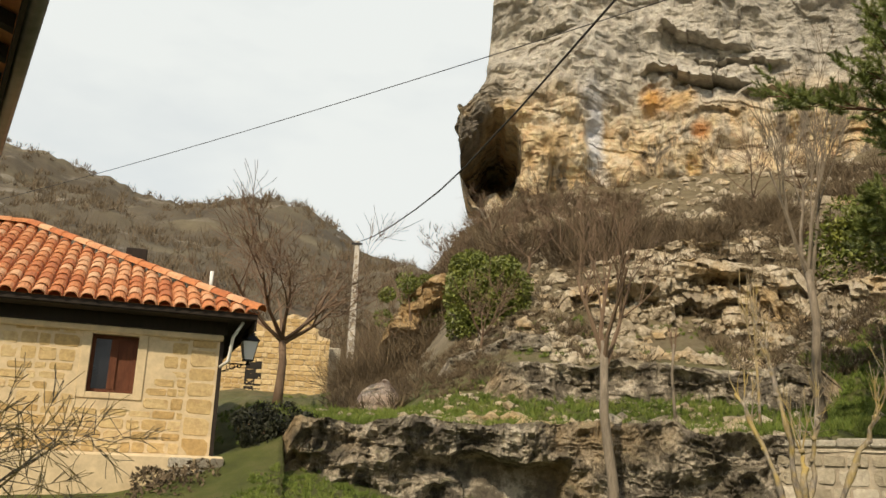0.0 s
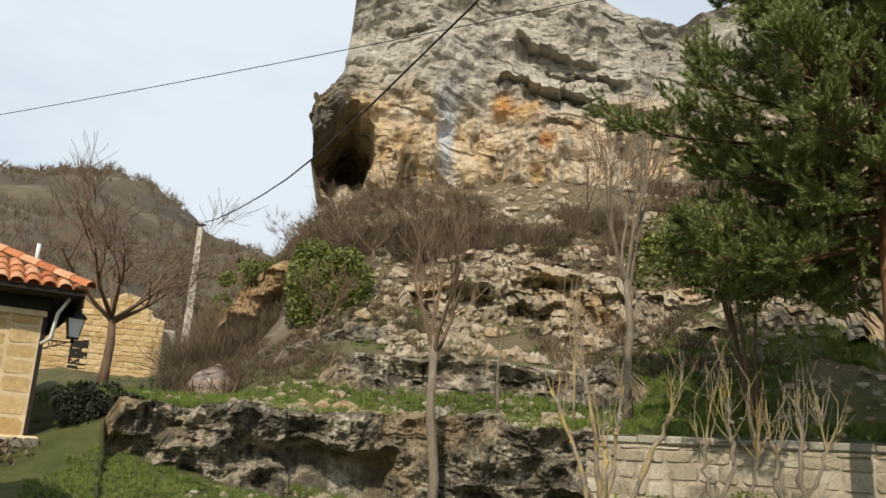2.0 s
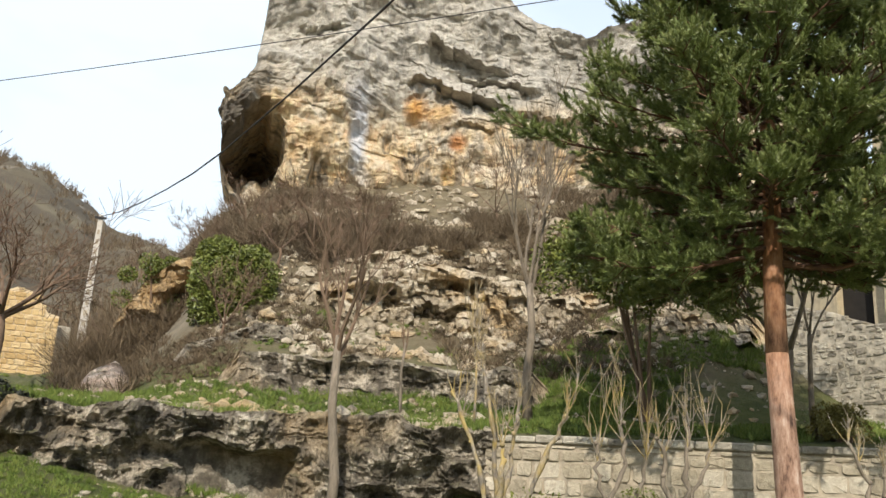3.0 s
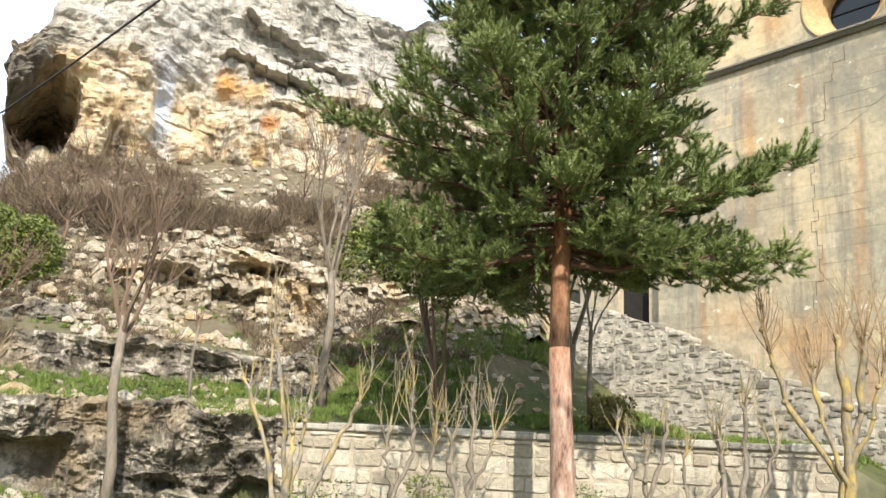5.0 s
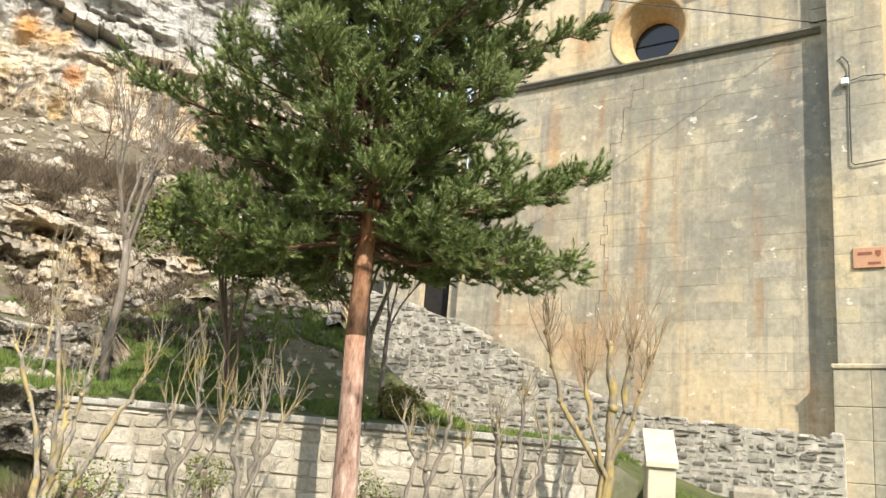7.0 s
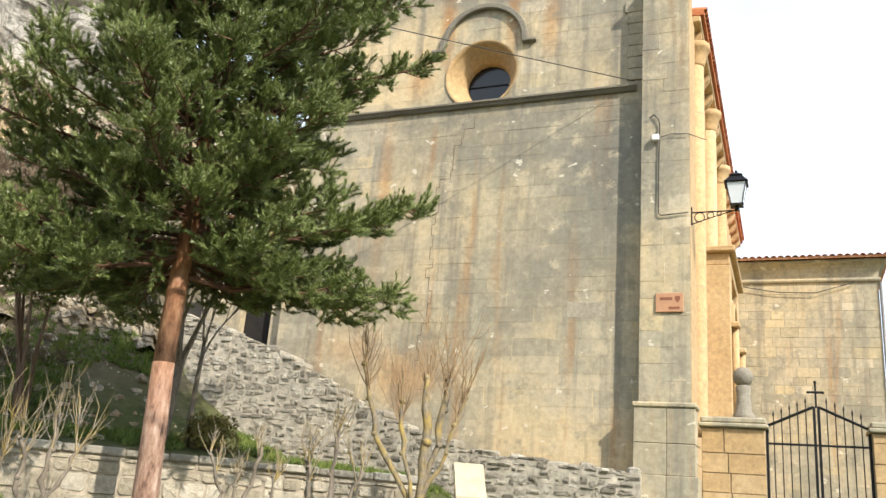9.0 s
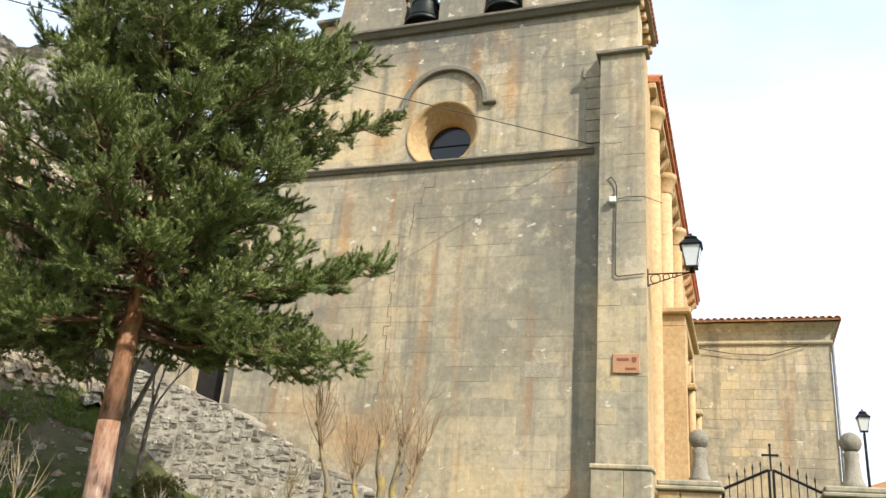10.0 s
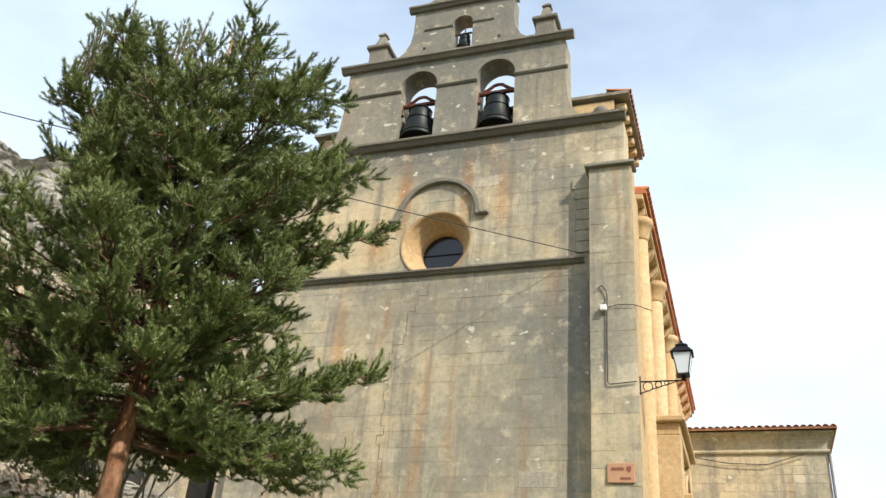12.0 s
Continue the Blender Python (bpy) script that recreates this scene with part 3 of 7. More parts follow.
# ---- the limestone cliff with its overhanging nose ----
def build_cliff():
    S, V = 460, 300
    s = np.linspace(0, 1, S)          # 0: far round the left flank, 1: right end
    v = np.linspace(0, 1, V)
    Sg, Vg = np.meshgrid(s, v)
    az = np.where(Sg < 0.14, 3.4 + 0.0 * Sg, 3.4 + (Sg - 0.14) / 0.86 * 42)
    base_r = 33.6 + 1.2 * np.sin(np.radians((az - 4) * 7)) + 0.06 * np.clip(az - 20, 0, 30) ** 1.3
    flank = np.clip((0.14 - Sg) / 0.14, 0, 1)
    corner = np.clip((az - 3.4) / 3.0, 0, 1)
    base_r = base_r + 11 * flank + 1.6 * (1 - corner) ** 2
    az = az + 7.0 * flank
    top = np.interp(az, [2, 4, 10, 17, 22.5, 27, 31, 38, 46], [27.0, 28.0, 28.5, 26.5, 22.6, 21.4, 22.0, 20.0, 16.0])
    bot = np.interp(az, [2, 5, 12, 22, 30, 46], [10.5, 11.2, 11.0, 11.4, 11.8, 10.0])
    Z = bot + (top - bot) * Vg
    # set back of the upper face, bulges, shelves
    lean = 0.10 * np.clip(Z - 17.5, 0, 20) + 0.03 * (Z - 12)
    shelf = fbm(az * 0.22, Z * 0.9, 0, 4, 21)
    r = base_r + lean - 0.9 * fbm(az * 0.22, Z * 0.25, 0, 5, 22) - 0.35 * shelf
    # strata: overhanging slabs with sharp undersides
    def slab(a0, a1, z0, dip, tall, out, deep):
        ends = np.clip((az - a0) / 0.5, 0, 1) * np.clip((a1 - az) / 1.2, 0, 1)
        def steps(w, k):
            i = np.floor(np.radians(az) * 33.5 / w + 0.3 * vnoise(az, Z * 0.5, 0, k)).astype(np.int64)
            return hashed(i, np.full(i.shape, int(z0 * 10)), np.zeros(i.shape, np.int64), k)
        d = Z - z0 + dip * (az - a0) + 0.30 * steps(0.5, 31) + 0.30 * steps(1.4, 32) - 0.3
        keep = 0.45 + 0.55 * steps(0.8, 33)
        return ends * keep * (-out * np.where(d > 0, np.exp(-d / tall), 0) + deep * np.where(d <= 0, np.exp(d / 0.55), 0))
    r = r + slab(13.8, 21.5, 18.75, 0.14, 1.0, 0.85, 0.7) + slab(15.0, 21.8, 20.95, 0.24, 0.9, 0.7, 0.45) + slab(17.4, 24.0, 19.6, 0.2, 0.5, 0.4, 0.5) + slab(5.5, 9.5, 20.6, -0.1, 1.2, 0.3, 0.25) + slab(20.5, 29, 17.4, 0.1, 0.7, 0.5, 0.6)
    r = r + slab(5, 12, 12.9, 0.02, 0.8, 0.25, 0.4) + slab(11, 21, 13.1, -0.03, 0.6, 0.35, 0.55) + slab(17.4, 21, 16.6, 0.05, 0.5, 0.3, 0.4)
    # broken, bedded blocks at two sizes; the lower face is fluted
    x0 = np.radians(az) * 33.5
    def broken(w, h, seed):
        p, q = x0 / w + 0.5 * fbm(x0 * 0.35, Z * 0.4, 0, 3, seed), Z / h + 0.45 * fbm(x0 * 0.5, Z * 0.3, 2, 3, seed + 3) + 0.15 * x0
        q0 = np.floor(q)
        p = p + 0.37 * q0
        return hashed(np.floor(p).astype(np.int64), q0.astype(np.int64), np.zeros(p.shape, np.int64), seed) * 2 - 1
    r = r - 0.14 * broken(1.9, 0.9, 71) - 0.07 * broken(0.75, 0.45, 72) - 0.035 * broken(0.34, 0.3, 73)
    low = np.clip((17.4 - Z) / 2.5, 0, 1)
    r = r + 0.75 * low * np.clip(vnoise(x0 * 1.3, Z * 0.25, 0, 41) - 0.1, 0, 1) + 0.5 * low * np.clip(vnoise(x0 * 2.7, Z * 0.7, 0, 42) - 0.15, 0, 1)
    r = r - 0.15 * fbm(x0 * 1.3, Z * 1.2, 0, 5, 23, 0.58)
    r = r + 0.45 * np.clip(vnoise(x0 * 2.2, Z * 1.4, 0, 44) - 0.42, 0, 1)
    # the nose: a lobe at the left corner, its underside hollowed back
    na = np.exp(-((az - 3.4) / 2.0) ** 2) * (1 - 0.35 * flank)
    nose = np.interp(Z, [10.7, 11.6, 12.6, 14.2, 16.2, 17.2, 18.2, 20.5], [0, 0.1, 0.7, 1.0, 1.0, 0.75, 0.3, 0.0])
    edge = np.interp(Z, [10.4, 11.5, 11.9, 12.6, 14.2, 16.0, 16.9, 17.5, 18.4, 21.6, 26], [4.6, 4.3, 2.9, 1.6, 0.95, 0.75, 1.1, 2.0, 2.6, 3.0, 3.4])
    az = az + (edge - 3.4) * np.exp(-((az - 3.4) / 1.7) ** 2) + 0.4 * na * nose * fbm(az * 1.3, Z * 1.1, 0, 5, 63, 0.6)
    r = r - 1.7 * na * nose - 0.8 * na * nose * fbm(az * 1.2, Z * 0.9, 0, 5, 64, 0.6)
    wob = 0.4 * fbm(az * 1.1, Z * 0.9, 0, 4, 61)
    roof = np.interp(az, [0.6, 1.6, 2.6, 3.8, 5.4], [14.4, 15.1, 15.9, 16.2, 15.9])
    wall = np.interp(Z, [11.3, 12.2, 13.0, 14.0, 15.5, 17.0], [3.9, 4.5, 5.0, 5.35, 5.3, 5.0])
    cave = np.clip((roof - Z + wob) / 0.25, 0, 1) * np.clip((wall - az + 0.5 * wob) / 0.3, 0, 1) * np.clip((Z - 11.6) / 0.4, 0, 1) * np.clip((az - edge + 0.15) / 1.1, 0.08, 1)
    r = r + 9.0 * cave * np.interp(roof - Z, [0, 0.8, 2.4, 3.6], [1.0, 0.95, 0.35, 0.1]) * (1 + 0.15 * vnoise(az * 2, Z, 0, 62))
    a = np.radians(az)
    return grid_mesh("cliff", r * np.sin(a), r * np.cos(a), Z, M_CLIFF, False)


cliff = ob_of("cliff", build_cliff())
tagged(cliff, "tall weathered limestone cliff with orange stains and an overhang", "cliff", kind="structure")


# ---- stonework: courses of blocks ----
def courses(x0, x1, z0, z1, h=(0.28, 0.38), w=(0.4, 0.8), joint=0.008, seed=1):
    """Rows of blocks over a rectangle, as (x0, x1, z0, z1)."""
    rnd = random.Random(seed)
    out, z = [], z0
    while z < z1 - 0.03:
        zz = min(z + rnd.uniform(*h), z1)
        if z1 - zz < h[0] * 0.5:
            zz = z1
        x = x0
        while x < x1 - 0.02:
            xx = min(x + rnd.uniform(*w), x1)
            if x1 - xx < w[0] * 0.5:
                xx = x1
            out.append((x + joint / 2, xx - joint / 2, z + joint / 2, zz - joint / 2))
            x = xx
        z = zz
    return out


def unit_stone(name, material, k, inset=0.03, bulge=0.0):
    """A block of size 1 x 1 x 1 whose front face (at y = 0) is slightly dressed back at the edges."""
    rnd = random.Random(k)
    j = lambda a: rnd.uniform(-a, a)
    if inset >= 0.05:
        # an irregular block with knocked-off corners
        ring = []
        for sx, sz in ((1, 1), (-1, 1), (-1, -1), (1, -1)):
            c0, c1 = rnd.uniform(0.03, 0.05 + 1.6 * inset), rnd.uniform(0.04, 0.08 + 2.6 * inset)
            e0, e1 = rnd.uniform(0, 0.6 * inset), rnd.uniform(0, 0.9 * inset)
            pair = [(sx * (0.5 - e0), sz * (0.5 - e1 - c1)), (sx * (0.5 - e0 - c0), sz * (0.5 - e1))]
            ring += pair if sx * sz > 0 else pair[::-1]
        v = [(x, 1.0, z) for x, z in ring] + [(x, 0.3, z) for x, z in ring] + [(x * (1 - 0.5 * inset) + j(0.01), j(0.16), z * (1 - 0.8 * inset) + j(0.015)) for x, z in ring] + [(j(0.2), -bulge * rnd.random(), j(0.2))]
        f = []
        for i in range(8):
            n = (i + 1) % 8
            f += [(i, n, 8 + n, 8 + i), (8 + i, 8 + n, 16 + n, 16 + i), (16 + i, 16 + n, 24)]
        return mesh_of(name, v, f, material)
    back = [(-0.5, 1, -0.5), (0.5, 1, -0.5), (0.5, 1, 0.5), (-0.5, 1, 0.5)]
    midr = [(-0.5 + abs(j(inset)), 0.3, -0.5 + abs(j(inset))), (0.5 - abs(j(inset)), 0.3, -0.5 + abs(j(inset))), (0.5 - abs(j(inset)), 0.3, 0.5 - abs(j(inset))), (-0.5 + abs(j(inset)), 0.3, 0.5 - abs(j(inset)))]
    skew = 0.2 if inset > 0.02 else 0.05
    fr = [(x * (1 - inset * 2.2), 0.0 + j(skew), z * (1 - inset * 2.2)) for x, _, z in midr]
    v = back + midr + fr
    f = [(8, 9, 10, 11)]
    if bulge:
        v.append((j(0.15), -bulge, j(0.15)))
        f = [(8, 9, 12), (9, 10, 12), (10, 11, 12), (11, 8, 12)]
    for i in range(4):
        n = (i + 1) % 4
        f += [(i, n, 4 + n, 4 + i), (4 + i, 4 + n, 8 + n, 8 + i)]
    return mesh_of(name, v, f, material)


def worn(rects, seed, a=0.03):
    """The same blocks with unequal gaps between them."""
    r = random.Random(seed)
    g = lambda: r.random() ** 2 * a
    return [(x0 + g(), x1 - g(), z0 + g(), z1 - g()) for x0, x1, z0, z1 in rects]


def lay_stones(rects, y, depth, parent, material, seed, near=None, limit=300, name="stone", inset=0.03, bulge=0.0, skip=None, uneven=0.004, tilt=0.0):
    """Blocks: the first of them, by near(), as objects of their own; the rest joined into one mesh."""
    rnd = random.Random(seed)
    rects = [r for r in rects if not (skip and skip(*r))]
    if near:
        rects.sort(key=near)
    units = [unit_stone(name, material, seed * 10 + k, inset, bulge) for k in range(5)]
    for x0, x1, z0, z1 in rects[:limit]:
        ob_of(name, units[rnd.randrange(5)], parent, Matrix.LocRotScale(((x0 + x1) / 2, y + rnd.uniform(-uneven, uneven), (z0 + z1) / 2), None, (x1 - x0, depth, z1 - z0)) if not tilt else Matrix.LocRotScale(((x0 + x1) / 2, y + rnd.uniform(-uneven, uneven), (z0 + z1) / 2), Euler((rnd.gauss(0, tilt), rnd.gauss(0, tilt), rnd.gauss(0, tilt))), (x1 - x0, depth, z1 - z0)))
    vs, fs = [], []
    for x0, x1, z0, z1 in rects[limit:]:
        u = units[rnd.randrange(5)]
        k, dy = len(vs), rnd.uniform(-uneven, uneven)
        vs += [((x0 + x1) / 2 + v.co.x * (x1 - x0), y + dy + v.co.y * depth, (z0 + z1) / 2 + v.co.z * (z1 - z0)) for v in u.vertices]
        fs += [tuple(i + k for i in p.vertices) for p in u.polygons]
    if vs:
        tagged(ob_of(name + "work", mesh_of(name + "work", vs, fs, material), parent), kind="stuff")


def arc(cx, cz, r, a0, a1, n=16):
    return [(cx + r * math.cos(radians(a0 + (a1 - a0) * i / n)), cz + r * math.sin(radians(a0 + (a1 - a0) * i / n))) for i in range(n + 1)]


def prism(name, outline, y0, y1, material, parent, label=""):
    bm = bmesh.new()
    add_prism(bm, outline, y0, y1)
    return part(name, bm, material, parent, label)


def moulding(name, x0, x1, y, z, tall, out, material, parent):
    """A string course: drip edge below, sloped top."""
    bm = bmesh.new()
    sec = [(0.05, -tall * 0.5), (-out * 0.45, -tall * 0.5), (-out * 0.75, -tall * 0.1), (-out, 0.0), (-out, tall * 0.28), (0.05, tall * 0.5)]
    a = [bm.verts.new((x0, y + s, z + t)) for s, t in sec]
    b = [bm.verts.new((x1, y + s, z + t)) for s, t in sec]
    bm.faces.new(a)
    bm.faces.new(b[::-1])
    for i in range(len(sec)):
        k = (i + 1) % len(sec)
        bm.faces.new((a[i], b[i], b[k], a[k]))
    bmesh.ops.recalc_face_normals(bm, faces=bm.faces[:])
    return part(name, bm, material, parent)


# ---- the church ----
CH = pose(0, 0, 0, 0, 0, -77.585)
FY = 17.78
OX, OZ = -5.94, 12.15
church = empty("church", CH)
tagged(church, "old ashlar stone church with bell gable and tiled roofs", "church")


def tube_part(name, pts, r, material, parent, sides=8, label=""):
    bm = bmesh.new()
    add_tube(bm, pts, [r] * len(pts) if isinstance(r, (int, float)) else r, sides)
    return part(name, bm, material, parent, label, True)


def church_front():
    # core of the wall in two halves round the round window, a little behind the faces of the blocks
    yc = FY + 0.003
    half = arc(OX, OZ, 0.9, -90, -270, 20)
    prism("facade_wall", [(-10.8, 0.5), (OX, 0.5)] + half + [(OX, 15.35), (-10.8, 15.35)], yc, FY + 0.9, M_FACADE, church)
    core = prism("facade_wall", [(-1.1, 0.5), (-1.1, 15.35), (OX, 15.35)] + arc(OX, OZ, 0.9, 90, -90, 20) + [(OX, 0.5)], yc, FY + 0.9, M_FACADE, church)

    def skip(x0, x1, z0, z1):
        px, pz = min(max(OX, x0), x1), min(max(OZ, z0), z1)
        return math.hypot(px - OX, pz - OZ) < 0.93 or (x1 > -1.92 and z1 < 13.9 and x0 > -2.0)

    rects = courses(-10.8, -1.1, 0.9, 15.33, (0.30, 0.40), (0.42, 0.95), 0.004, 5)
    lay_stones(rects, FY, 0.05, core, M_FACADE, 7, near=lambda r: abs(r[2] - 6.5) + 0.5 * abs(r[0] + 4), limit=300, inset=0.006, skip=skip, name="ashlar_block", uneven=0.0015)
    # ring of wedge blocks and plain filling round the window
    n = 22
    window = empty("round_window", None)
    window.parent = church
    for i in range(n):
        bm = bmesh.new()
        a0, a1 = 360 * i / n + 0.5, 360 * (i + 1) / n - 0.5
        o = arc(OX, OZ, 1.42, a0, a1, 3) + arc(OX, OZ, 0.92, a1, a0, 3)
        f = [bm.verts.new((x, FY + 0.004, z)) for x, z in o]
        b = [bm.verts.new((x, FY + 0.05, z)) for x, z in o]
        bm.faces.new(f)
        for k in range(8):
            bm.faces.new((f[k], b[k], b[(k + 1) % 8], f[(k + 1) % 8]))
        bmesh.ops.recalc_face_normals(bm, faces=bm.faces[:])
        part("voussoir", bm, M_FACADE, window)
    bm = bmesh.new()
    prof = [(0.95, -0.03), (0.90, -0.03), (0.86, 0.05), (0.84, 0.12), (0.80, 0.13), (0.76, 0.26), (0.70, 0.27), (0.67, 0.42), (0.61, 0.44), (0.57, 0.6), (0.56, 0.95)]
    rings = [[bm.verts.new((OX + r * math.cos(k * math.pi / 24), FY + d, OZ + r * math.sin(k * math.pi / 24))) for k in range(48)] for r, d in prof]
    for r0, r1 in zip(rings[:-1], rings[1:]):
        for k in range(48):
            bm.faces.new((r0[k], r0[(k + 1) % 48], r1[(k + 1) % 48], r1[k]))
    part("splayed_reveal", bm, M_SUNSTONE, window, smooth=True)
    bm = bmesh.new()
    add_prism(bm, arc(OX, OZ, 0.57, 0, 345, 23), FY + 0.66, FY + 0.68)
    part("pane", bm, M_GLASS_DARK, window, "dark glass")
    box("glazing_bar", OX - 0.56, OX + 0.56, FY + 0.63, FY + 0.655, OZ - 0.012, OZ + 0.012, M_IRON, window)
    # hood mould
    bm = bmesh.new()
    o = arc(OX, 12.95, 1.17, 0, 180, 28)
    q = arc(OX, 12.95, 1.02, 180, 0, 28)
    add_prism(bm, [(OX + 1.38, 12.95)] + o + [(OX - 1.38, 12.95), (OX - 1.38, 12.86), (OX - 1.02, 12.86)] + q + [(OX + 1.02, 12.86), (OX + 1.38, 12.86)], FY - 0.13, FY + 0.03)
    bmesh.ops.bevel(bm, geom=bm.edges[:], offset=0.02, segments=1, affect="EDGES")
    part("hood_mould", bm, M_CRUST, church)
    moulding("string_course", -10.8, -2.12, FY, 11.30, 0.17, 0.15, M_CRUST, church)
    moulding("cornice", -10.95, -1.03, FY, 15.42, 0.26, 0.24, M_CRUST, church)
    # one pale replaced block, and the crack that climbs the joints
    box("pale_block", -3.55, -2.72, FY - 0.004, FY + 0.03, 5.92, 6.27, M_WALLSTONE, core, bevel=0.006)
    rnd = random.Random(6)
    bm = bmesh.new()
    x, z = -6.02, 11.0
    while z > 5.2:
        h = rnd.uniform(0.16, 0.36)
        add_box(bm, x - 0.005, x + 0.005, FY - 0.006, FY + 0.02, z - h, z)
        z -= h
        nx = x + rnd.choice((-0.16, -0.08, 0.06, 0.1, -0.05)) + (-0.10 if z > 9.3 else 0.0)
        add_box(bm, min(x, nx) - 0.006, max(x, nx) + 0.006, FY - 0.006, FY + 0.02, z - 0.007, z)
        x = nx
    part("crack", bm, M_TWIG, core)
    # toothed edge where the wall was once joined
    rnd = random.Random(4)
    bm = bmesh.new()
    for i in range(7):
        add_box(bm, -2.3 - rnd.uniform(0, 0.12), -1.93, FY - 0.05, FY + 0.02, 11.5 + i * 0.3, 11.5 + i * 0.3 + 0.29, 0.01)
    part("toothed_edge", bm, M_FACADE, church)


def bell_gable():
    y0, y1 = FY + 0.06, FY + 0.82
    gable = empty("bell_gable")
    gable.parent = church
    al, ar, w, spring, sill = -6.94, -4.62, 0.565, 17.56, 15.52
    def left(cx, n=12):
        return [(cx - w, sill)] + [(cx - w, spring)] + arc(cx, spring, w, 180, 90, n)
    def right(cx, n=12):
        return arc(cx, spring, w, 90, 0, n) + [(cx + w, sill)]
    flare = [(-10.4, 15.52), (-9.9, 15.6), (-9.6, 15.75), (-9.42, 16.0), (-9.32, 16.4), (-9.27, 17.0), (-9.25, 18.45)]
    mir = [(-11.88 - x, z) for x, z in flare][::-1]
    prism("pier", flare + [(al, 18.45)] + left(al)[::-1], y0, y1, M_FACADE, gable)
    prism("pier", [(al, 18.45), (ar, 18.45)] + left(ar)[::-1] + right(al)[::-1], y0, y1, M_FACADE, gable)
    prism("pier", [(ar, 18.45)] + mir + right(ar)[::-1], y0, y1, M_FACADE, gable)
    for a, b in ((-9.33, al - w + 0.03), (al + w - 0.03, ar - w + 0.03), (ar + w - 0.03, -2.55)):
        moulding("impost", a, b, y0, 17.45, 0.10, 0.07, M_CRUST, gable)
    moulding("cornice", -9.5, -2.38, y0, 18.56, 0.24, 0.2, M_CRUST, gable)
    # upper stage
    cx, sw, sp = -5.78, 0.32, 19.86
    curve = [(-8.15, 18.66), (-7.85, 18.82), (-7.6, 19.05), (-7.42, 19.4), (-7.36, 19.8), (-7.36, 20.62)]
    cmir = [(2 * cx - x, z) for x, z in curve][::-1]
    prism("upper_stage", curve + [(cx, 20.62)] + arc(cx, sp, sw, 90, 180, 8) + [(cx - sw, 18.66)], y0 + 0.1, y1 - 0.1, M_FACADE, gable)
    prism("upper_stage", [(cx, 20.62)] + cmir + [(cx + sw, 18.66)] + arc(cx, sp, sw, 0, 90, 8), y0 + 0.1, y1 - 0.1, M_FACADE, gable)
    moulding("impost", -7.0, cx - sw + 0.02, y0 + 0.1, 19.83, 0.08, 0.05, M_FACADE, gable)
    moulding("impost", cx + sw - 0.02, -4.8, y0 + 0.1, 19.83, 0.08, 0.05, M_FACADE, gable)
    moulding("cornice", -7.55, -4.0, y0 + 0.1, 20.72, 0.22, 0.17, M_CRUST, gable)
    prism("pediment", [(-7.4, 20.82), (-4.16, 20.82), (-4.9, 21.2), (cx, 21.7), (-6.66, 21.2)], y0 + 0.15, y1 - 0.15, M_FACADE, gable)
    for x in (-6.95, -4.62):
        box("putlog_hole", x - 0.04, x + 0.04, y0 + 0.09, y0 + 0.12, 19.05, 19.14, M_DARK, gable)
    for x, zb in ((-8.48, 18.68), (-3.25, 18.68)):
        bm = bmesh.new()
        yc = y0 + 0.36
        add_box(bm, x - 0.28, x + 0.28, yc - 0.28, yc + 0.28, zb, zb + 0.72, 0.02)
        add_box(bm, x - 0.37, x + 0.37, yc - 0.37, yc + 0.37, zb + 0.72, zb + 0.86, 0.03)
        for h0, h1, w0, w1 in ((0.86, 1.42, 0.21, 0.085), (1.42, 1.47, 0.135, 0.135), (1.47, 1.6, 0.12, 0.04)):
            lo = [bm.verts.new((x + a * w0, yc + b * w0, zb + h0)) for a, b in ((-1, -1), (1, -1), (1, 1), (-1, 1))]
            hi = [bm.verts.new((x + a * w1, yc + b * w1, zb + h1)) for a, b in ((-1, -1), (1, -1), (1, 1), (-1, 1))]
            bm.faces.new(lo[::-1])
            bm.faces.new(hi)
            for k in range(4):
                bm.faces.new((lo[k], lo[(k + 1) % 4], hi[(k + 1) % 4], hi[k]))
        part("pinnacle", bm, M_CRUST, gable)
    bm = bmesh.new()
    add_lathe(bm, [(0.14, 0), (0.12, 0.08), (0.2, 0.2), (0.22, 0.34), (0.15, 0.48), (0.05, 0.54)], 12, (-1.72, FY + 0.35, 15.55))
    part("stone_ball", bm, M_CRUST, gable, smooth=True)


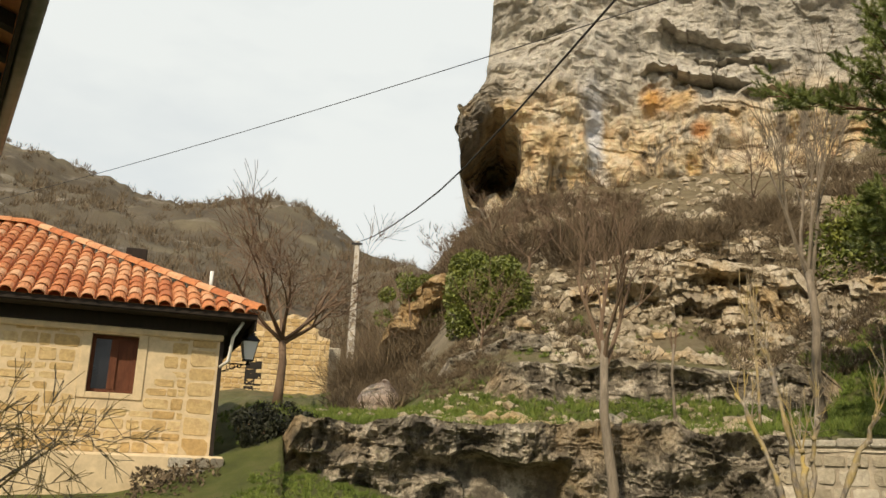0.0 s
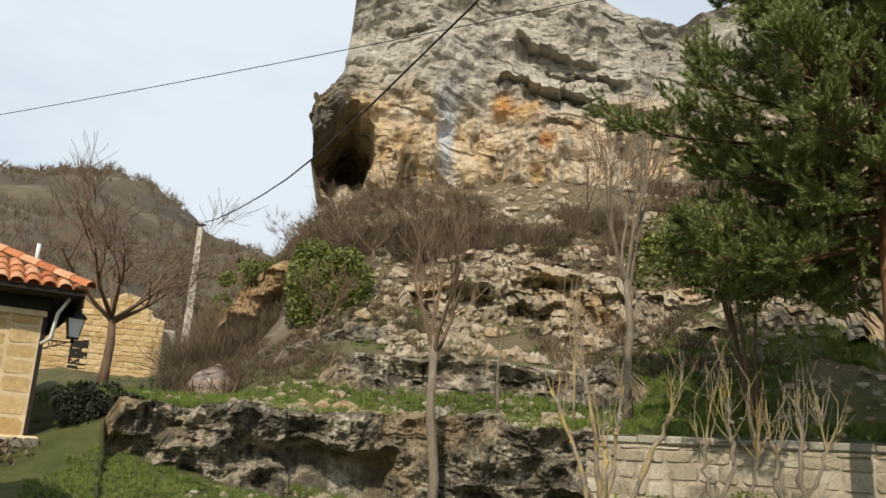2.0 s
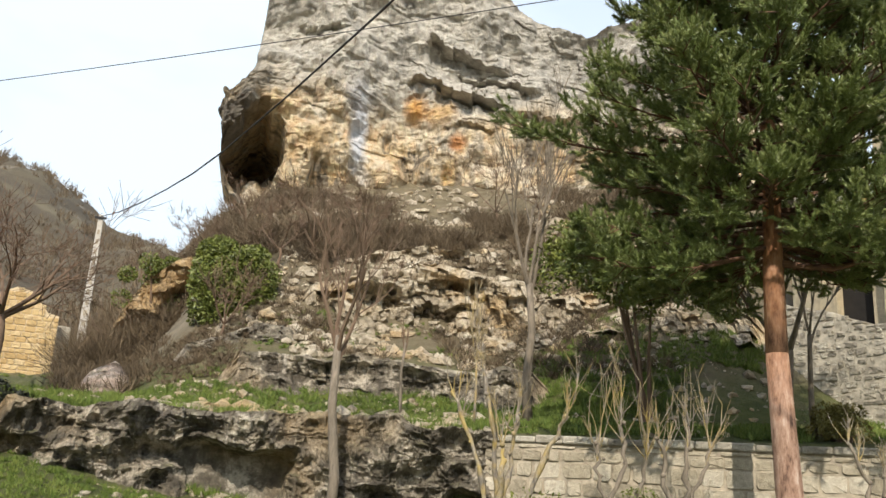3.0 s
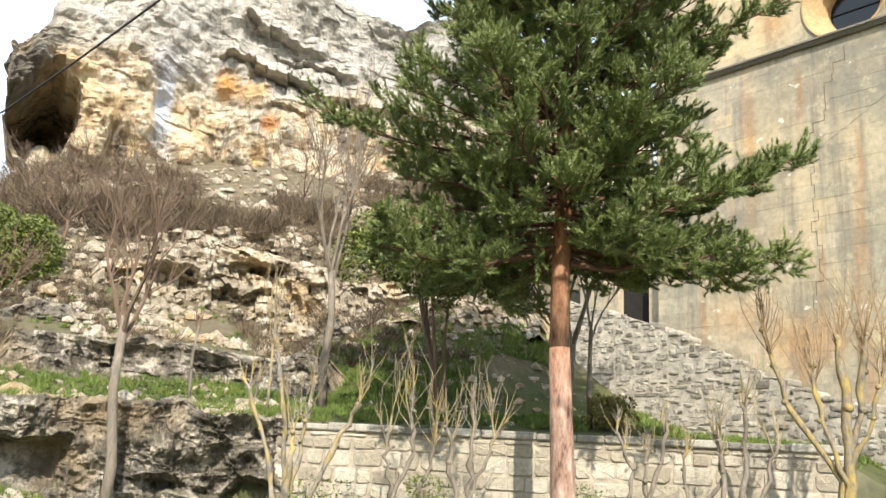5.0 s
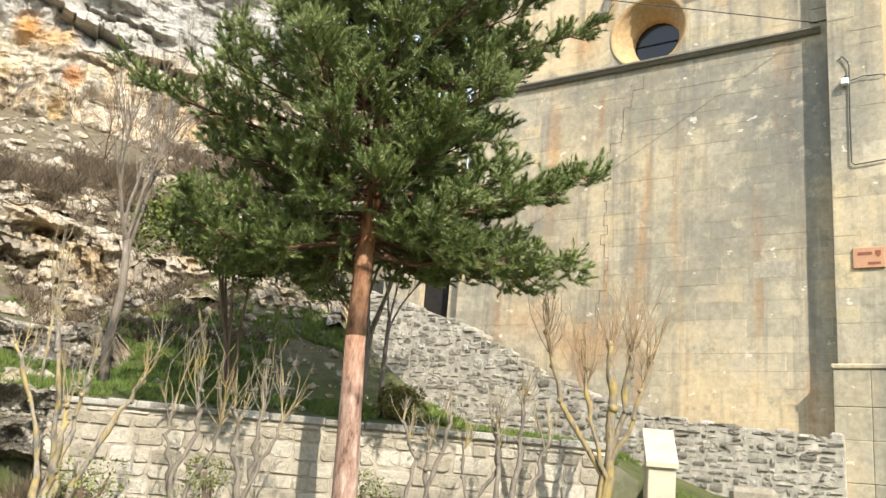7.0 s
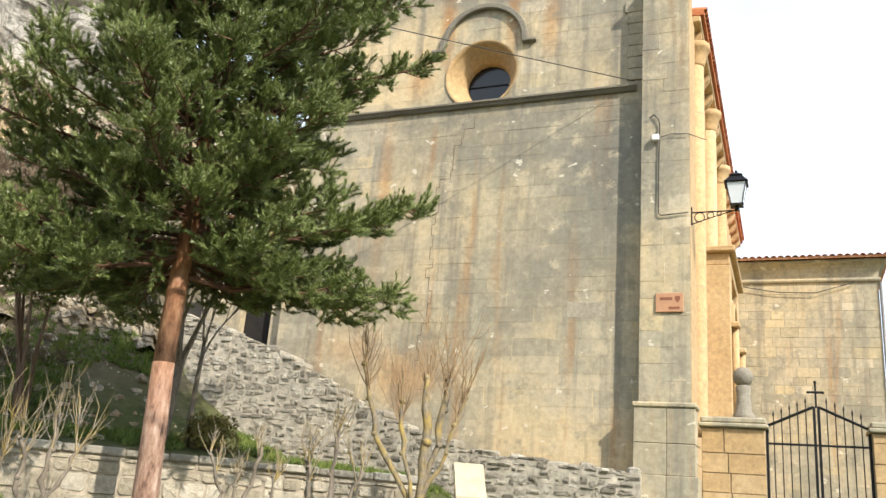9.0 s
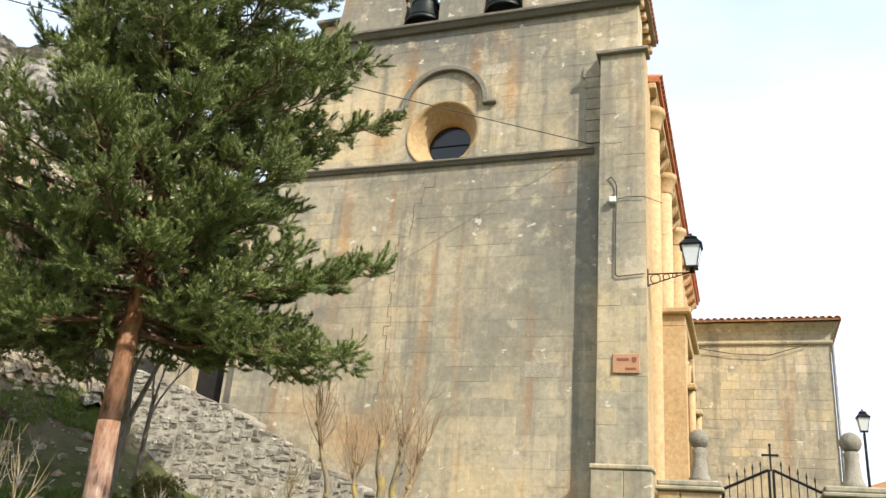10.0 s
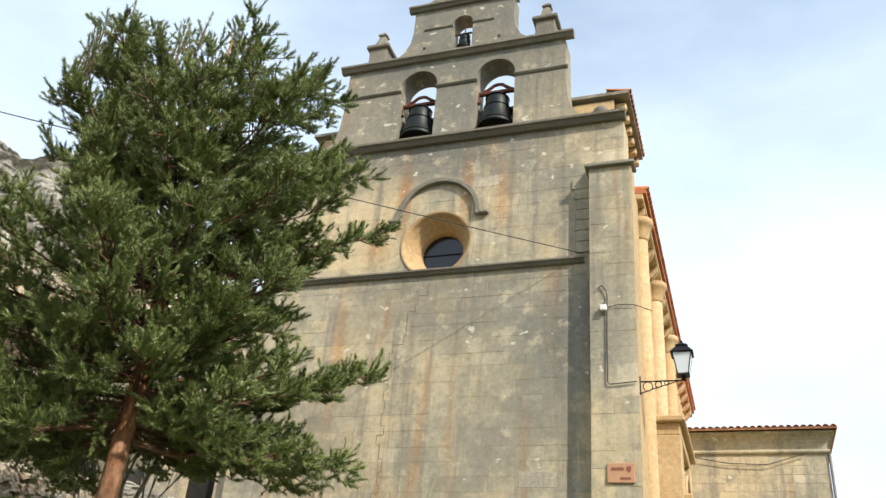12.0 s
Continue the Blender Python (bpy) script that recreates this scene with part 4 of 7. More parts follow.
def bell(x, z, r, h, yoke):
    b = empty("church_bell", CH @ Matrix.Translation((x, FY + 0.44, z)))
    tagged(b, "dark bronze bell hanging in an arch of the gable", "bell", "bells in the gable")
    bm = bmesh.new()
    add_lathe(bm, [(r * 0.9, 0.03 * h), (r, 0), (r * 0.99, 0.06 * h), (r * 0.86, 0.2 * h), (r * 0.74, 0.38 * h), (r * 0.67, 0.6 * h), (r * 0.62, 0.8 * h), (r * 0.5, 0.93 * h), (r * 0.2, h), (0.02, h)], 28)
    body = part("bell_body", bm, M_BRONZE, b, smooth=True)
    for zz, k in ((0.12, 0.94), (0.55, 0.70), (0.84, 0.63)):
        bm = bmesh.new()
        add_lathe(bm, [(k * r, zz * h), (k * r + 0.015, zz * h + 0.01), (k * r, zz * h + 0.03)], 28)
        part("moulded_ring", bm, M_BRONZE, body)
    bm = bmesh.new()
    add_tube(bm, [(0, 0, 0.7 * h), (0, 0, 0.02 * h), (0, 0, -0.08 * h)], [0.02, 0.025, 0.05], 8)
    part("clapper", bm, M_IRON, b)
    bm = bmesh.new()
    if yoke:
        add_box(bm, -0.56, 0.56, -0.06, 0.06, h + 0.02, h + 0.13, 0.02)
        for s in (-1, 1):
            add_tube(bm, [(s * 0.5, 0, h + 0.08), (s * 0.3, 0, h + 0.2), (s * 0.12, 0, h + 0.34), (0, 0, h + 0.36)], [0.05, 0.05, 0.05, 0.05], 7)
    else:
        add_box(bm, -0.31, 0.31, -0.03, 0.03, h + 0.01, h + 0.06, 0.01)
        add_tube(bm, [(0, 0, h + 0.05), (0, 0, h + 0.2)], [0.02, 0.02], 6)
    part("yoke", bm, M_WOOD, b, "rusty brown yoke")
    if yoke:
        bm = bmesh.new()
        add_tube(bm, [(-0.54, -0.08, h + 0.08), (-0.55, -0.1, h - 0.25), (-0.5, -0.12, h - 0.35)], [0.03, 0.03, 0.05], 7)
        part("motor_arm", bm, M_WOOD, b, "rusty motor arm")


def barrel_row(bm, p0, p1, n, r, length, drop):
    """Ends of curved roof tiles along an eave."""
    for i in range(n):
        t = (i + 0.5) / n
        c = Vector(p0).lerp(Vector(p1), t)
        along = (Vector(p1) - Vector(p0)).normalized()
        back = along.cross(Vector((0, 0, 1))) * -1
        back = (back * math.cos(drop) + Vector((0, 0, 1)) * math.sin(drop))
        up = back.cross(along) if back.cross(along).z > 0 else along.cross(back)
        rings = []
        for k in (0, 1):
            o = c + back * (k * length)
            rr = r * (1 - 0.12 * k)
            rings.append([[bm.verts.new(o + along * (q * math.cos(a)) + up * (q * math.sin(a))) for a in [math.pi * j / 6 for j in range(7)]] for q in (rr, rr - 0.016)])
        for j in range(6):
            bm.faces.new((rings[0][0][j], rings[0][0][j + 1], rings[1][0][j + 1], rings[1][0][j]))
            bm.faces.new((rings[0][0][j], rings[0][1][j], rings[0][1][j + 1], rings[0][0][j + 1]))


def church_side():
    # nave with its sunlit wall, eave and corbels
    box("nave", -10.6, -1.07, FY + 0.92, FY + 18.5, 0.5, 13.55, M_JOINT_LIGHT, church)
    wall = empty("side_wall", Matrix.Translation((-1.055, FY + 0.9, 0)) @ pose(0, 0, 0, 0, 0, 90))
    wall.parent = church
    lay_stones(courses(0, 17.6, 1.0, 13.5, (0.30, 0.40), (0.45, 0.9), 0.008, 9), -0.0, 0.05, wall, M_SUNSTONE, 11, limit=0, inset=0.01, name="ashlar_block")
    bm = bmesh.new()
    add_prism(bm, [(-10.8, 15.0), (-0.85, 13.62), (-0.70, 13.62), (-0.70, 13.76), (-10.8, 15.3)], FY + 0.95, FY + 18.6)
    roof = part("nave_roof", bm, M_TILE, church)
    bm = bmesh.new()
    barrel_row(bm, (-0.64, FY + 0.95, 13.76), (-0.64, FY + 18.6, 13.76), 78, 0.105, 0.9, 0.13)
    part("eave_tiles", bm, M_TILE, roof)
    moulding_side = bmesh.new()
    add_box(moulding_side, -1.08, -0.78, FY + 0.92, FY + 18.5, 13.42, 13.6, 0.03)
    part("eave_cornice", moulding_side, M_SUNSTONE, church)
    for i in range(16):
        y = FY + 1.5 + i * 1.08
        bm = bmesh.new()
        f = [bm.verts.new((x, y - 0.13, z)) for x, z in ((-1.06, 13.42), (-0.80, 13.42), (-0.82, 13.28), (-0.95, 13.1), (-1.06, 13.02))]
        b = [bm.verts.new((v.co.x, y + 0.13, v.co.z)) for v in f]
        bm.faces.new(f)
        bm.faces.new(b[::-1])
        for k in range(5):
            bm.faces.new((f[k], b[k], b[(k + 1) % 5], f[(k + 1) % 5]))
        bmesh.ops.recalc_face_normals(bm, faces=bm.faces[:])
        part("corbel", bm, M_SUNSTONE, church)
    for y, r, top in ((FY + 1.7, 0.2, 12.6), (FY + 5.4, 0.2, 12.6), (FY + 9.4, 0.2, 12.6)):
        col = empty("engaged_column")
        col.parent = church
        bm = bmesh.new()
        add_lathe(bm, [(r * 1.35, 3.7), (r * 1.35, 3.95), (r * 1.12, 4.05), (r, 4.15), (r, top)], 18, (-0.98, y, 0))
        part("shaft", bm, M_SUNSTONE, col, smooth=True)
        bm = bmesh.new()
        add_lathe(bm, [(r, top), (r * 1.15, top + 0.05), (r * 1.1, top + 0.1), (r * 1.6, top + 0.42), (r * 1.75, top + 0.45), (r * 1.75, top + 0.6)], 18, (-0.98, y, 0))
        part("capital", bm, M_SUNSTONE, col, smooth=True)
        for zj in (5.6, 7.0, 8.5, 9.9, 11.3):
            bm = bmesh.new()
            add_lathe(bm, [(r + 0.001, zj), (r + 0.004, zj + 0.006), (r + 0.001, zj + 0.012)], 18, (-0.98, y, 0))
            part("joint_ring", bm, M_JOINT_LIGHT, col)
    # pilaster strip beside the front corner, and the carved porch further back
    box("pilaster", -1.07, -0.93, FY + 0.25, FY + 1.0, 1.0, 13.3, M_SUNSTONE, church, bevel=0.015)
    porch = empty("porch")
    porch.parent = church
    box("porch_wall", -1.06, -0.42, FY + 4.2, FY + 4.9, 1.0, 8.3, M_SUNSTONE, porch, bevel=0.02)
    box("porch_wall", -1.06, -0.42, FY + 7.4, FY + 8.1, 1.0, 8.3, M_SUNSTONE, porch, bevel=0.02)
    box("porch_wall", -1.06, -0.42, FY + 4.2, FY + 8.1, 8.3, 8.62, M_SUNSTONE, porch, bevel=0.02)
    box("porch_cornice", -1.06, -0.28, FY + 4.05, FY + 8.25, 8.62, 8.78, M_SUNSTONE, porch, bevel=0.03)
    for k in range(4):
        tube_part("archivolt", [(-0.45 + 0.07 * k - 0.2, FY + 6.15 + (1.15 - 0.12 * k) * math.cos(a), 6.9 + (1.15 - 0.12 * k) * math.sin(a)) for a in [math.pi * j / 14 for j in range(15)]], 0.06, M_SUNSTONE, porch)
    for y in (4.55, 7.75):
        tube_part("portal_column", [(-0.34, FY + y, 3.6), (-0.34, FY + y, 6.7)], 0.09, M_SUNSTONE, porch)
        box("impost", -0.6, -0.22, FY + y - 0.22, FY + y + 0.22, 6.7, 6.85, M_SUNSTONE, porch, bevel=0.03)
    # higher block behind the gable
    box("upper_block", -10.4, -1.45, FY + 0.95, FY + 3.9, 13.6, 16.75, M_SUNSTONE, church)
    bm = bmesh.new()
    e = [(-10.6, FY + 0.84, 16.86), (-1.03, FY + 0.84, 16.86), (-1.03, FY + 4.1, 16.86), (-10.6, FY + 4.1, 16.86)]
    lo = [bm.verts.new(p) for p in e]
    hi = [bm.verts.new((x, y, z + 0.1)) for x, y, z in e]
    ridge = [bm.verts.new((-9.0, FY + 2.5, 17.4)), bm.verts.new((-2.6, FY + 2.5, 17.4))]
    bm.faces.new(lo[::-1])
    for k in range(4):
        bm.faces.new((lo[k], lo[(k + 1) % 4], hi[(k + 1) % 4], hi[k]))
    for q in ((hi[0], hi[1], ridge[1], ridge[0]), (hi[1], hi[2], ridge[1]), (hi[2], hi[3], ridge[0], ridge[1]), (hi[3], hi[0], ridge[0])):
        bm.faces.new(q)
    up = part("upper_roof", bm, M_CRUST, church)
    bm = bmesh.new()
    barrel_row(bm, (-0.98, FY + 0.84, 16.94), (-0.98, FY + 4.1, 16.94), 15, 0.1, 0.7, 0.2)
    part("eave_tiles", bm, M_TILE, up)
    for i in range(6):
        box("corbel", -1.46, -1.14, FY + 1.15 + i * 0.54, FY + 1.37 + i * 0.54, 16.55, 16.8, M_SUNSTONE, church, bevel=0.04)
    # transept
    TX = 3.68
    box("transept", -1.0, TX, FY + 12.006, FY + 18, 0.5, 10.0, M_JOINT_LIGHT, church)
    tw = empty("transept_wall", Matrix.Translation((0, FY + 12, 0)))
    tw.parent = church
    lay_stones(courses(-1.0, TX, 1.2, 9.98, (0.26, 0.36), (0.35, 0.75), 0.006, 15), 0, 0.05, tw, M_FACADE, 16, limit=120, near=lambda r: -r[2], inset=0.01, name="ashlar_block")
    # coved cornice round the front and the far side
    bm = bmesh.new()
    sec = [(0.0, 9.98), (0.07, 9.99), (0.09, 10.04), (0.07, 10.09), (0.02, 10.11), (0.03, 10.3), (0.07, 10.42), (0.14, 10.52), (0.22, 10.58), (0.27, 10.61), (0.27, 10.68), (-0.3, 10.68)]
    lines = [[bm.verts.new(p) for p in ((-1.0, FY + 12 - o, z), (TX + o, FY + 12 - o, z), (TX + o, FY + 18, z))] for o, z in sec]
    for l0, l1 in zip(lines[:-1], lines[1:]):
        for k in (0, 1):
            bm.faces.new((l0[k], l0[k + 1], l1[k + 1], l1[k]))
    part("cornice", bm, M_FACADE, church)
    bm = bmesh.new()
    vs = [bm.verts.new(p) for p in ((-1.0, FY + 11.6, 10.69), (TX + 0.36, FY + 11.6, 10.69), (TX + 0.36, FY + 18, 10.69), (-1.0, FY + 18, 10.69), (-1.0, FY + 15, 11.5), (1.4, FY + 15, 11.5))]
    for q in ((0, 1, 5, 4), (1, 2, 5), (2, 3, 4, 5), (3, 2, 1, 0)):
        bm.faces.new([vs[i] for i in q])
    tr = part("transept_roof", bm, M_TILE, church)
    box("tile_edge", -0.95, TX + 0.37, FY + 11.6, FY + 11.75, 10.69, 10.775, M_TILE, tr, bevel=0.01)
    bm = bmesh.new()
    barrel_row(bm, (-0.9, FY + 11.56, 10.72), (TX + 0.36, FY + 11.56, 10.72), 22, 0.105, 0.8, 0.2)
    part("eave_tiles", bm, M_TILE, tr)
    tube_part("downpipe", [(TX + 0.06, FY + 11.97, 9.95), (TX + 0.06, FY + 11.95, 1.6)], 0.045, M_PIPE, church)
    # buttress at the corner
    core = box("buttress", -1.93, -0.92, FY - 0.39, FY + 0.1, 1.0, 13.62, M_FACADE, church)
    lay_stones(courses(-1.94, -0.91, 4.12, 13.6, (0.3, 0.42), (0.35, 0.75), 0.007, 19), FY - 0.392, 0.05, core, M_FACADE, 20, limit=90, inset=0.008, name="ashlar_block")
    for z0, z1, g in ((1.0, 1.95, 0.14), (1.95, 2.7, 0.14), (2.7, 3.3, 0.08), (3.3, 3.98, 0.08)):
        box("plinth_course", -1.93 - g, -1.38, FY - 0.42 - g, FY + 0.05, z0, z1 - 0.006, M_FACADE, church, bevel=0.012)
        box("plinth_course", -1.374, -0.92 + g, FY - 0.42 - g, FY + 0.05, z0, z1 - 0.006, M_FACADE, church, bevel=0.012)
    box("plinth_moulding", -2.05, -0.80, FY - 0.53, FY + 0.05, 3.98, 4.09, M_FACADE, church, bevel=0.03)
    bm = bmesh.new()
    add_box(bm, -2.03, -0.82, FY - 0.5, FY + 0.02, 13.62, 13.72, 0.02)
    a = [bm.verts.new((x, y, z)) for x, y, z in ((-1.96, FY - 0.42, 13.72), (-0.89, FY - 0.42, 13.72), (-0.89, FY, 14.02), (-1.96, FY, 14.02), (-1.96, FY, 13.72), (-0.89, FY, 13.72))]
    bm.faces.new(a[:4])
    bm.faces.new((a[0], a[3], a[4]))
    bm.faces.new((a[1], a[5], a[2]))
    part("buttress_cap", bm, M_CRUST, church)
    # right flank of the buttress in sunlit stone
    box("buttress_flank", -0.925, -0.908, FY - 0.39, FY + 0.25, 4.1, 13.6, M_SUNSTONE, church)
    # low annex with the dark doorway
    annex = empty("annex")
    annex.parent = church
    for x0, x1, z0, z1 in ((-13.4, -12.17, 1, 8.2), (-11.24, -10.8, 1, 8.2), (-12.17, -11.24, 6.7, 8.2)):
        box("annex_wall", x0, x1, FY + 0.25, FY + 0.85, z0, z1, M_FACADE, annex, bevel=0.01)
    box("dark_recess", -12.3, -11.1, FY + 0.5, FY + 0.6, 1, 6.9, M_DARK, annex)
    box("annex_roof", -13.5, -10.7, FY + 0.1, FY + 4, 8.2, 8.35, M_TILE, annex)
    box("annex_side", -13.4, -13.1, FY + 0.85, FY + 4, 1, 8.2, M_FACADE, annex)


church_front()
bell_gable()
church_side()
bell(-6.96, 15.84, 0.53, 1.25, True)
bell(-4.64, 15.88, 0.53, 1.25, True)
bell(-5.78, 19.05, 0.24, 0.6, False)


# ---- things on and beside the church ----
def lantern(name, m, bracket):
    """A four-sided street lantern; its base at the origin, its bracket towards -x."""
    s = empty(name, m)
    tagged(s, "black iron street lantern with frosted panes" + (" on a scrolled wall bracket" if bracket else ""), "street lamp", "street lanterns")
    bm = bmesh.new()
    lo, hi, z0, z1 = 0.11, 0.19, 0.12, 0.56
    for sx in (-1, 1):
        for sy in (-1, 1):
            add_tube(bm, [(sx * lo, sy * lo, z0), (sx * hi, sy * hi, z1)], [0.013, 0.013], 4)
    add_box(bm, -lo - 0.02, lo + 0.02, -lo - 0.02, lo + 0.02, z0 - 0.03, z0)
    add_box(bm, -hi - 0.02, hi + 0.02, -hi - 0.02, hi + 0.02, z1, z1 + 0.03)
    add_lathe(bm, [(0.03, 0.0), (0.05, 0.03), (0.03, 0.06), (0.06, 0.1)], 8)
    part("lantern_frame", bm, M_IRON, s)
    bm = bmesh.new()
    for a, b in (((-1, -1), (1, -1)), ((1, -1), (1, 1)), ((1, 1), (-1, 1)), ((-1, 1), (-1, -1))):
        bm.faces.new([bm.verts.new(p) for p in ((a[0] * lo, a[1] * lo, z0), (b[0] * lo, b[1] * lo, z0), (b[0] * hi, b[1] * hi, z1), (a[0] * hi, a[1] * hi, z1))])
    part("pane", bm, M_LAMPGLASS, s, "frosted white panes")
    bm = bmesh.new()
    for r0, r1, h0, h1 in ((0.235, 0.13, z1 + 0.02, z1 + 0.15), (0.10, 0.10, z1 + 0.15, z1 + 0.2), (0.13, 0.03, z1 + 0.2, z1 + 0.27)):
        a = [bm.verts.new((x * r0, y * r0, h0)) for x, y in ((-1, -1), (1, -1), (1, 1), (-1, 1))]
        b = [bm.verts.new((x * r1, y * r1, h1)) for x, y in ((-1, -1), (1, -1), (1, 1), (-1, 1))]
        bm.faces.new(a[::-1])
        bm.faces.new(b)
        for k in range(4):
            bm.faces.new((a[k], a[(k + 1) % 4], b[(k + 1) % 4], b[k]))
    add_lathe(bm, [(0.02, 0), (0.03, 0.03), (0.01, 0.07)], 8, (0, 0, z1 + 0.27))
    part("cap", bm, M_IRON, s)
    if bracket:
        bm = bmesh.new()
        add_tube(bm, [(-bracket, 0, 0.0), (0.06, 0, 0.0)], [0.016, 0.016], 6)
        add_tube(bm, [(-bracket, 0, -0.28), (-bracket, 0, 0.12)], [0.02, 0.02], 6)
        for cx, cz, r in ((-bracket + 0.16, -0.11, 0.1), (-bracket + 0.38, -0.075, 0.065), (-bracket + 0.55, -0.05, 0.045)):
            add_tube(bm, [(cx + r * math.cos(a), 0, cz + r * math.sin(a)) for a in [j * 0.45 for j in range(15)]], [0.011] * 15, 5)
        add_tube(bm, [(-bracket, 0, -0.26), (-bracket * 0.6, 0, -0.14), (-0.1, 0, -0.01)], [0.012] * 3, 5)
        part("bracket", bm, M_IRON, s)
    return s


lantern("street_lamp", CH @ Matrix.Translation((0.0, FY - 0.28, 8.08)), 0.9)
far_lamp = lantern("street_lamp", CH @ Matrix.Translation((3.70, FY + 6, 5.95)) @ Matrix.Scale(0.72, 4), 0)
bm = bmesh.new()
add_lathe(bm, [(0.12, -6.2), (0.12, -5.0), (0.06, -4.9), (0.045, 0.0)], 10)
part("post", bm, M_IRON, far_lamp)


def plaque():
    p = empty("wall_plaque", CH @ Matrix.Translation((-1.33, FY - 0.42, 6.11)))
    tagged(p, "terracotta plaque with faded lettering fixed to the buttress", "plaque")
    box("tile", -0.275, 0.275, -0.015, 0.02, -0.2, 0.2, M_PLAQUE, p, bevel=0.008)
    for x0, x1, z0, z1 in ((-0.19, 0.06, 0.05, 0.11), (-0.02, 0.2, -0.14, -0.09)):
        box("line_of_writing", x0, x1, -0.019, -0.014, z0, z1, M_INK, p, "dark red bar of unreadable writing")
    bm = bmesh.new()
    add_prism(bm, [(0.11, 0.13), (0.21, 0.13), (0.21, 0.05), (0.16, -0.01), (0.11, 0.05)], -0.019, -0.014)
    part("emblem", bm, M_INK, p)


plaque()


def flood_light():
    f = empty("flood_light", CH @ Matrix.Translation((-1.62, FY - 0.44, 9.78)))
    tagged(f, "small white floodlight box on the buttress", "lamp")
    box("housing", -0.075, 0.075, -0.09, 0.03, -0.07, 0.07, M_PLASTIC, f, bevel=0.012)
    box("arm", -0.02, 0.02, 0.0, 0.03, 0.07, 0.14, M_IRON, f)
    c = empty("wall_cable", CH @ Matrix.Translation((0, FY - 0.42, 0)))
    tagged(c, "dark cable run down and across the buttress", "cable")
    tube_part("cable", [(-1.75, -0.02, 10.28), (-1.66, -0.02, 10.36), (-1.56, -0.02, 10.22), (-1.54, -0.012, 10.1), (-1.56, -0.012, 9.0), (-1.56, -0.012, 8.05), (-1.5, -0.012, 8.0), (-0.95, -0.012, 8.04)], 0.013, M_CABLE, c, 5)
    tube_part("cable", [(-1.52, -0.012, 9.8), (-1.3, -0.02, 9.86), (-0.95, -0.02, 9.83), (-0.6, 0.4, 9.84)], 0.009, M_CABLE, c, 5)


flood_light()


def gate_pillar(x0, x1, ballx, name):
    p = empty(name, CH @ Matrix.Translation((0, FY + 0.1, 0)))
    tagged(p, "square ashlar gate pillar topped by a stone ball", "gate pillar", "gate pillars")
    body = box("pillar", x0, x1, 0.03, 0.6, 0.8, 3.72, M_JOINT, p)
    lay_stones(courses(x0, x1, 1.0, 3.7, (0.3, 0.42), (0.4, 0.7), 0.008, 33), 0.0, 0.06, body, M_SUNSTONE, 34, limit=40, inset=0.012, name="ashlar_block")
    bm = bmesh.new()
    add_box(bm, x0 - 0.06, x1 + 0.06, -0.08, 0.68, 3.72, 3.8, 0.02)
    add_box(bm, x0 - 0.02, x1 + 0.02, -0.04, 0.64, 3.8, 3.92, 0.03)
    part("capstone", bm, M_FACADE, p)
    bm = bmesh.new()
    add_lathe(bm, [(0.21, 3.9), (0.21, 4.0), (0.16, 4.08), (0.13, 4.42), (0.15, 4.55), (0.1, 4.6)], 14, (ballx, 0.3, 0))
    part("pedestal", bm, M_RUBBLE, p, smooth=True)
    bm = bmesh.new()
    bmesh.ops.create_uvsphere(bm, u_segments=18, v_segments=12, radius=0.2, matrix=Matrix.Translation((ballx, 0.3, 4.76)))
    part("stone_ball", bm, M_RUBBLE, p, smooth=True)


gate_pillar(-0.78, 0.40, 0.0, "gate_pillar")
gate_pillar(2.24, 3.5, 2.76, "gate_pillar")


def iron_gate():
    g = empty("iron_gate", CH @ Matrix.Translation((1.32, FY + 0.35, 0)))
    tagged(g, "closed black wrought iron gate crowned with a cross", "gate")
    for s in (-1, 1):
        leaf = empty("gate_leaf")
        leaf.parent = g
        bm = bmesh.new()
        add_box(bm, s * 0.9 - 0.03, s * 0.9 + 0.03, -0.03, 0.03, 1.5, 3.8)
        add_box(bm, s * 0.04 - 0.025, s * 0.04 + 0.025, -0.025, 0.025, 1.5, 4.2)
        add_tube(bm, [(s * 0.04, 0, 4.2), (s * 0.9, 0, 3.8)], [0.028, 0.028], 6)
        add_box(bm, min(0, s * 0.9), max(0, s * 0.9), -0.015, 0.015, 3.45, 3.49)
        add_box(bm, min(0, s * 0.9), max(0, s * 0.9), -0.015, 0.015, 1.9, 1.95)
        part("gate_frame", bm, M_IRON, leaf)
        for i in range(1, 6):
            x = s * (0.04 + i * 0.146)
            bm = bmesh.new()
            zt = 4.2 - 0.4 * (abs(x) - 0.04) / 0.86
            add_tube(bm, [(x, 0, 1.6), (x, 0, zt + 0.13), (x, 0, zt + 0.16), (x, 0, zt + 0.25)], [0.011, 0.011, 0.022, 0.003], 5)
            part("bar", bm, M_IRON, leaf)
    bm = bmesh.new()
    add_box(bm, -0.018, 0.018, -0.018, 0.018, 4.18, 4.66)
    add_box(bm, -0.13, 0.13, -0.018, 0.018, 4.46, 4.5)
    for x, z in ((-0.13, 4.48), (0.13, 4.48), (0, 4.68)):
        bmesh.ops.create_uvsphere(bm, u_segments=8, v_segments=6, radius=0.03, matrix=Matrix.Translation((x, 0, z)))
    part("cross", bm, M_IRON, g)


iron_gate()


# ---- the stone house ----
HOUSE = pose(0, 0, 0, 0, 0, 20)


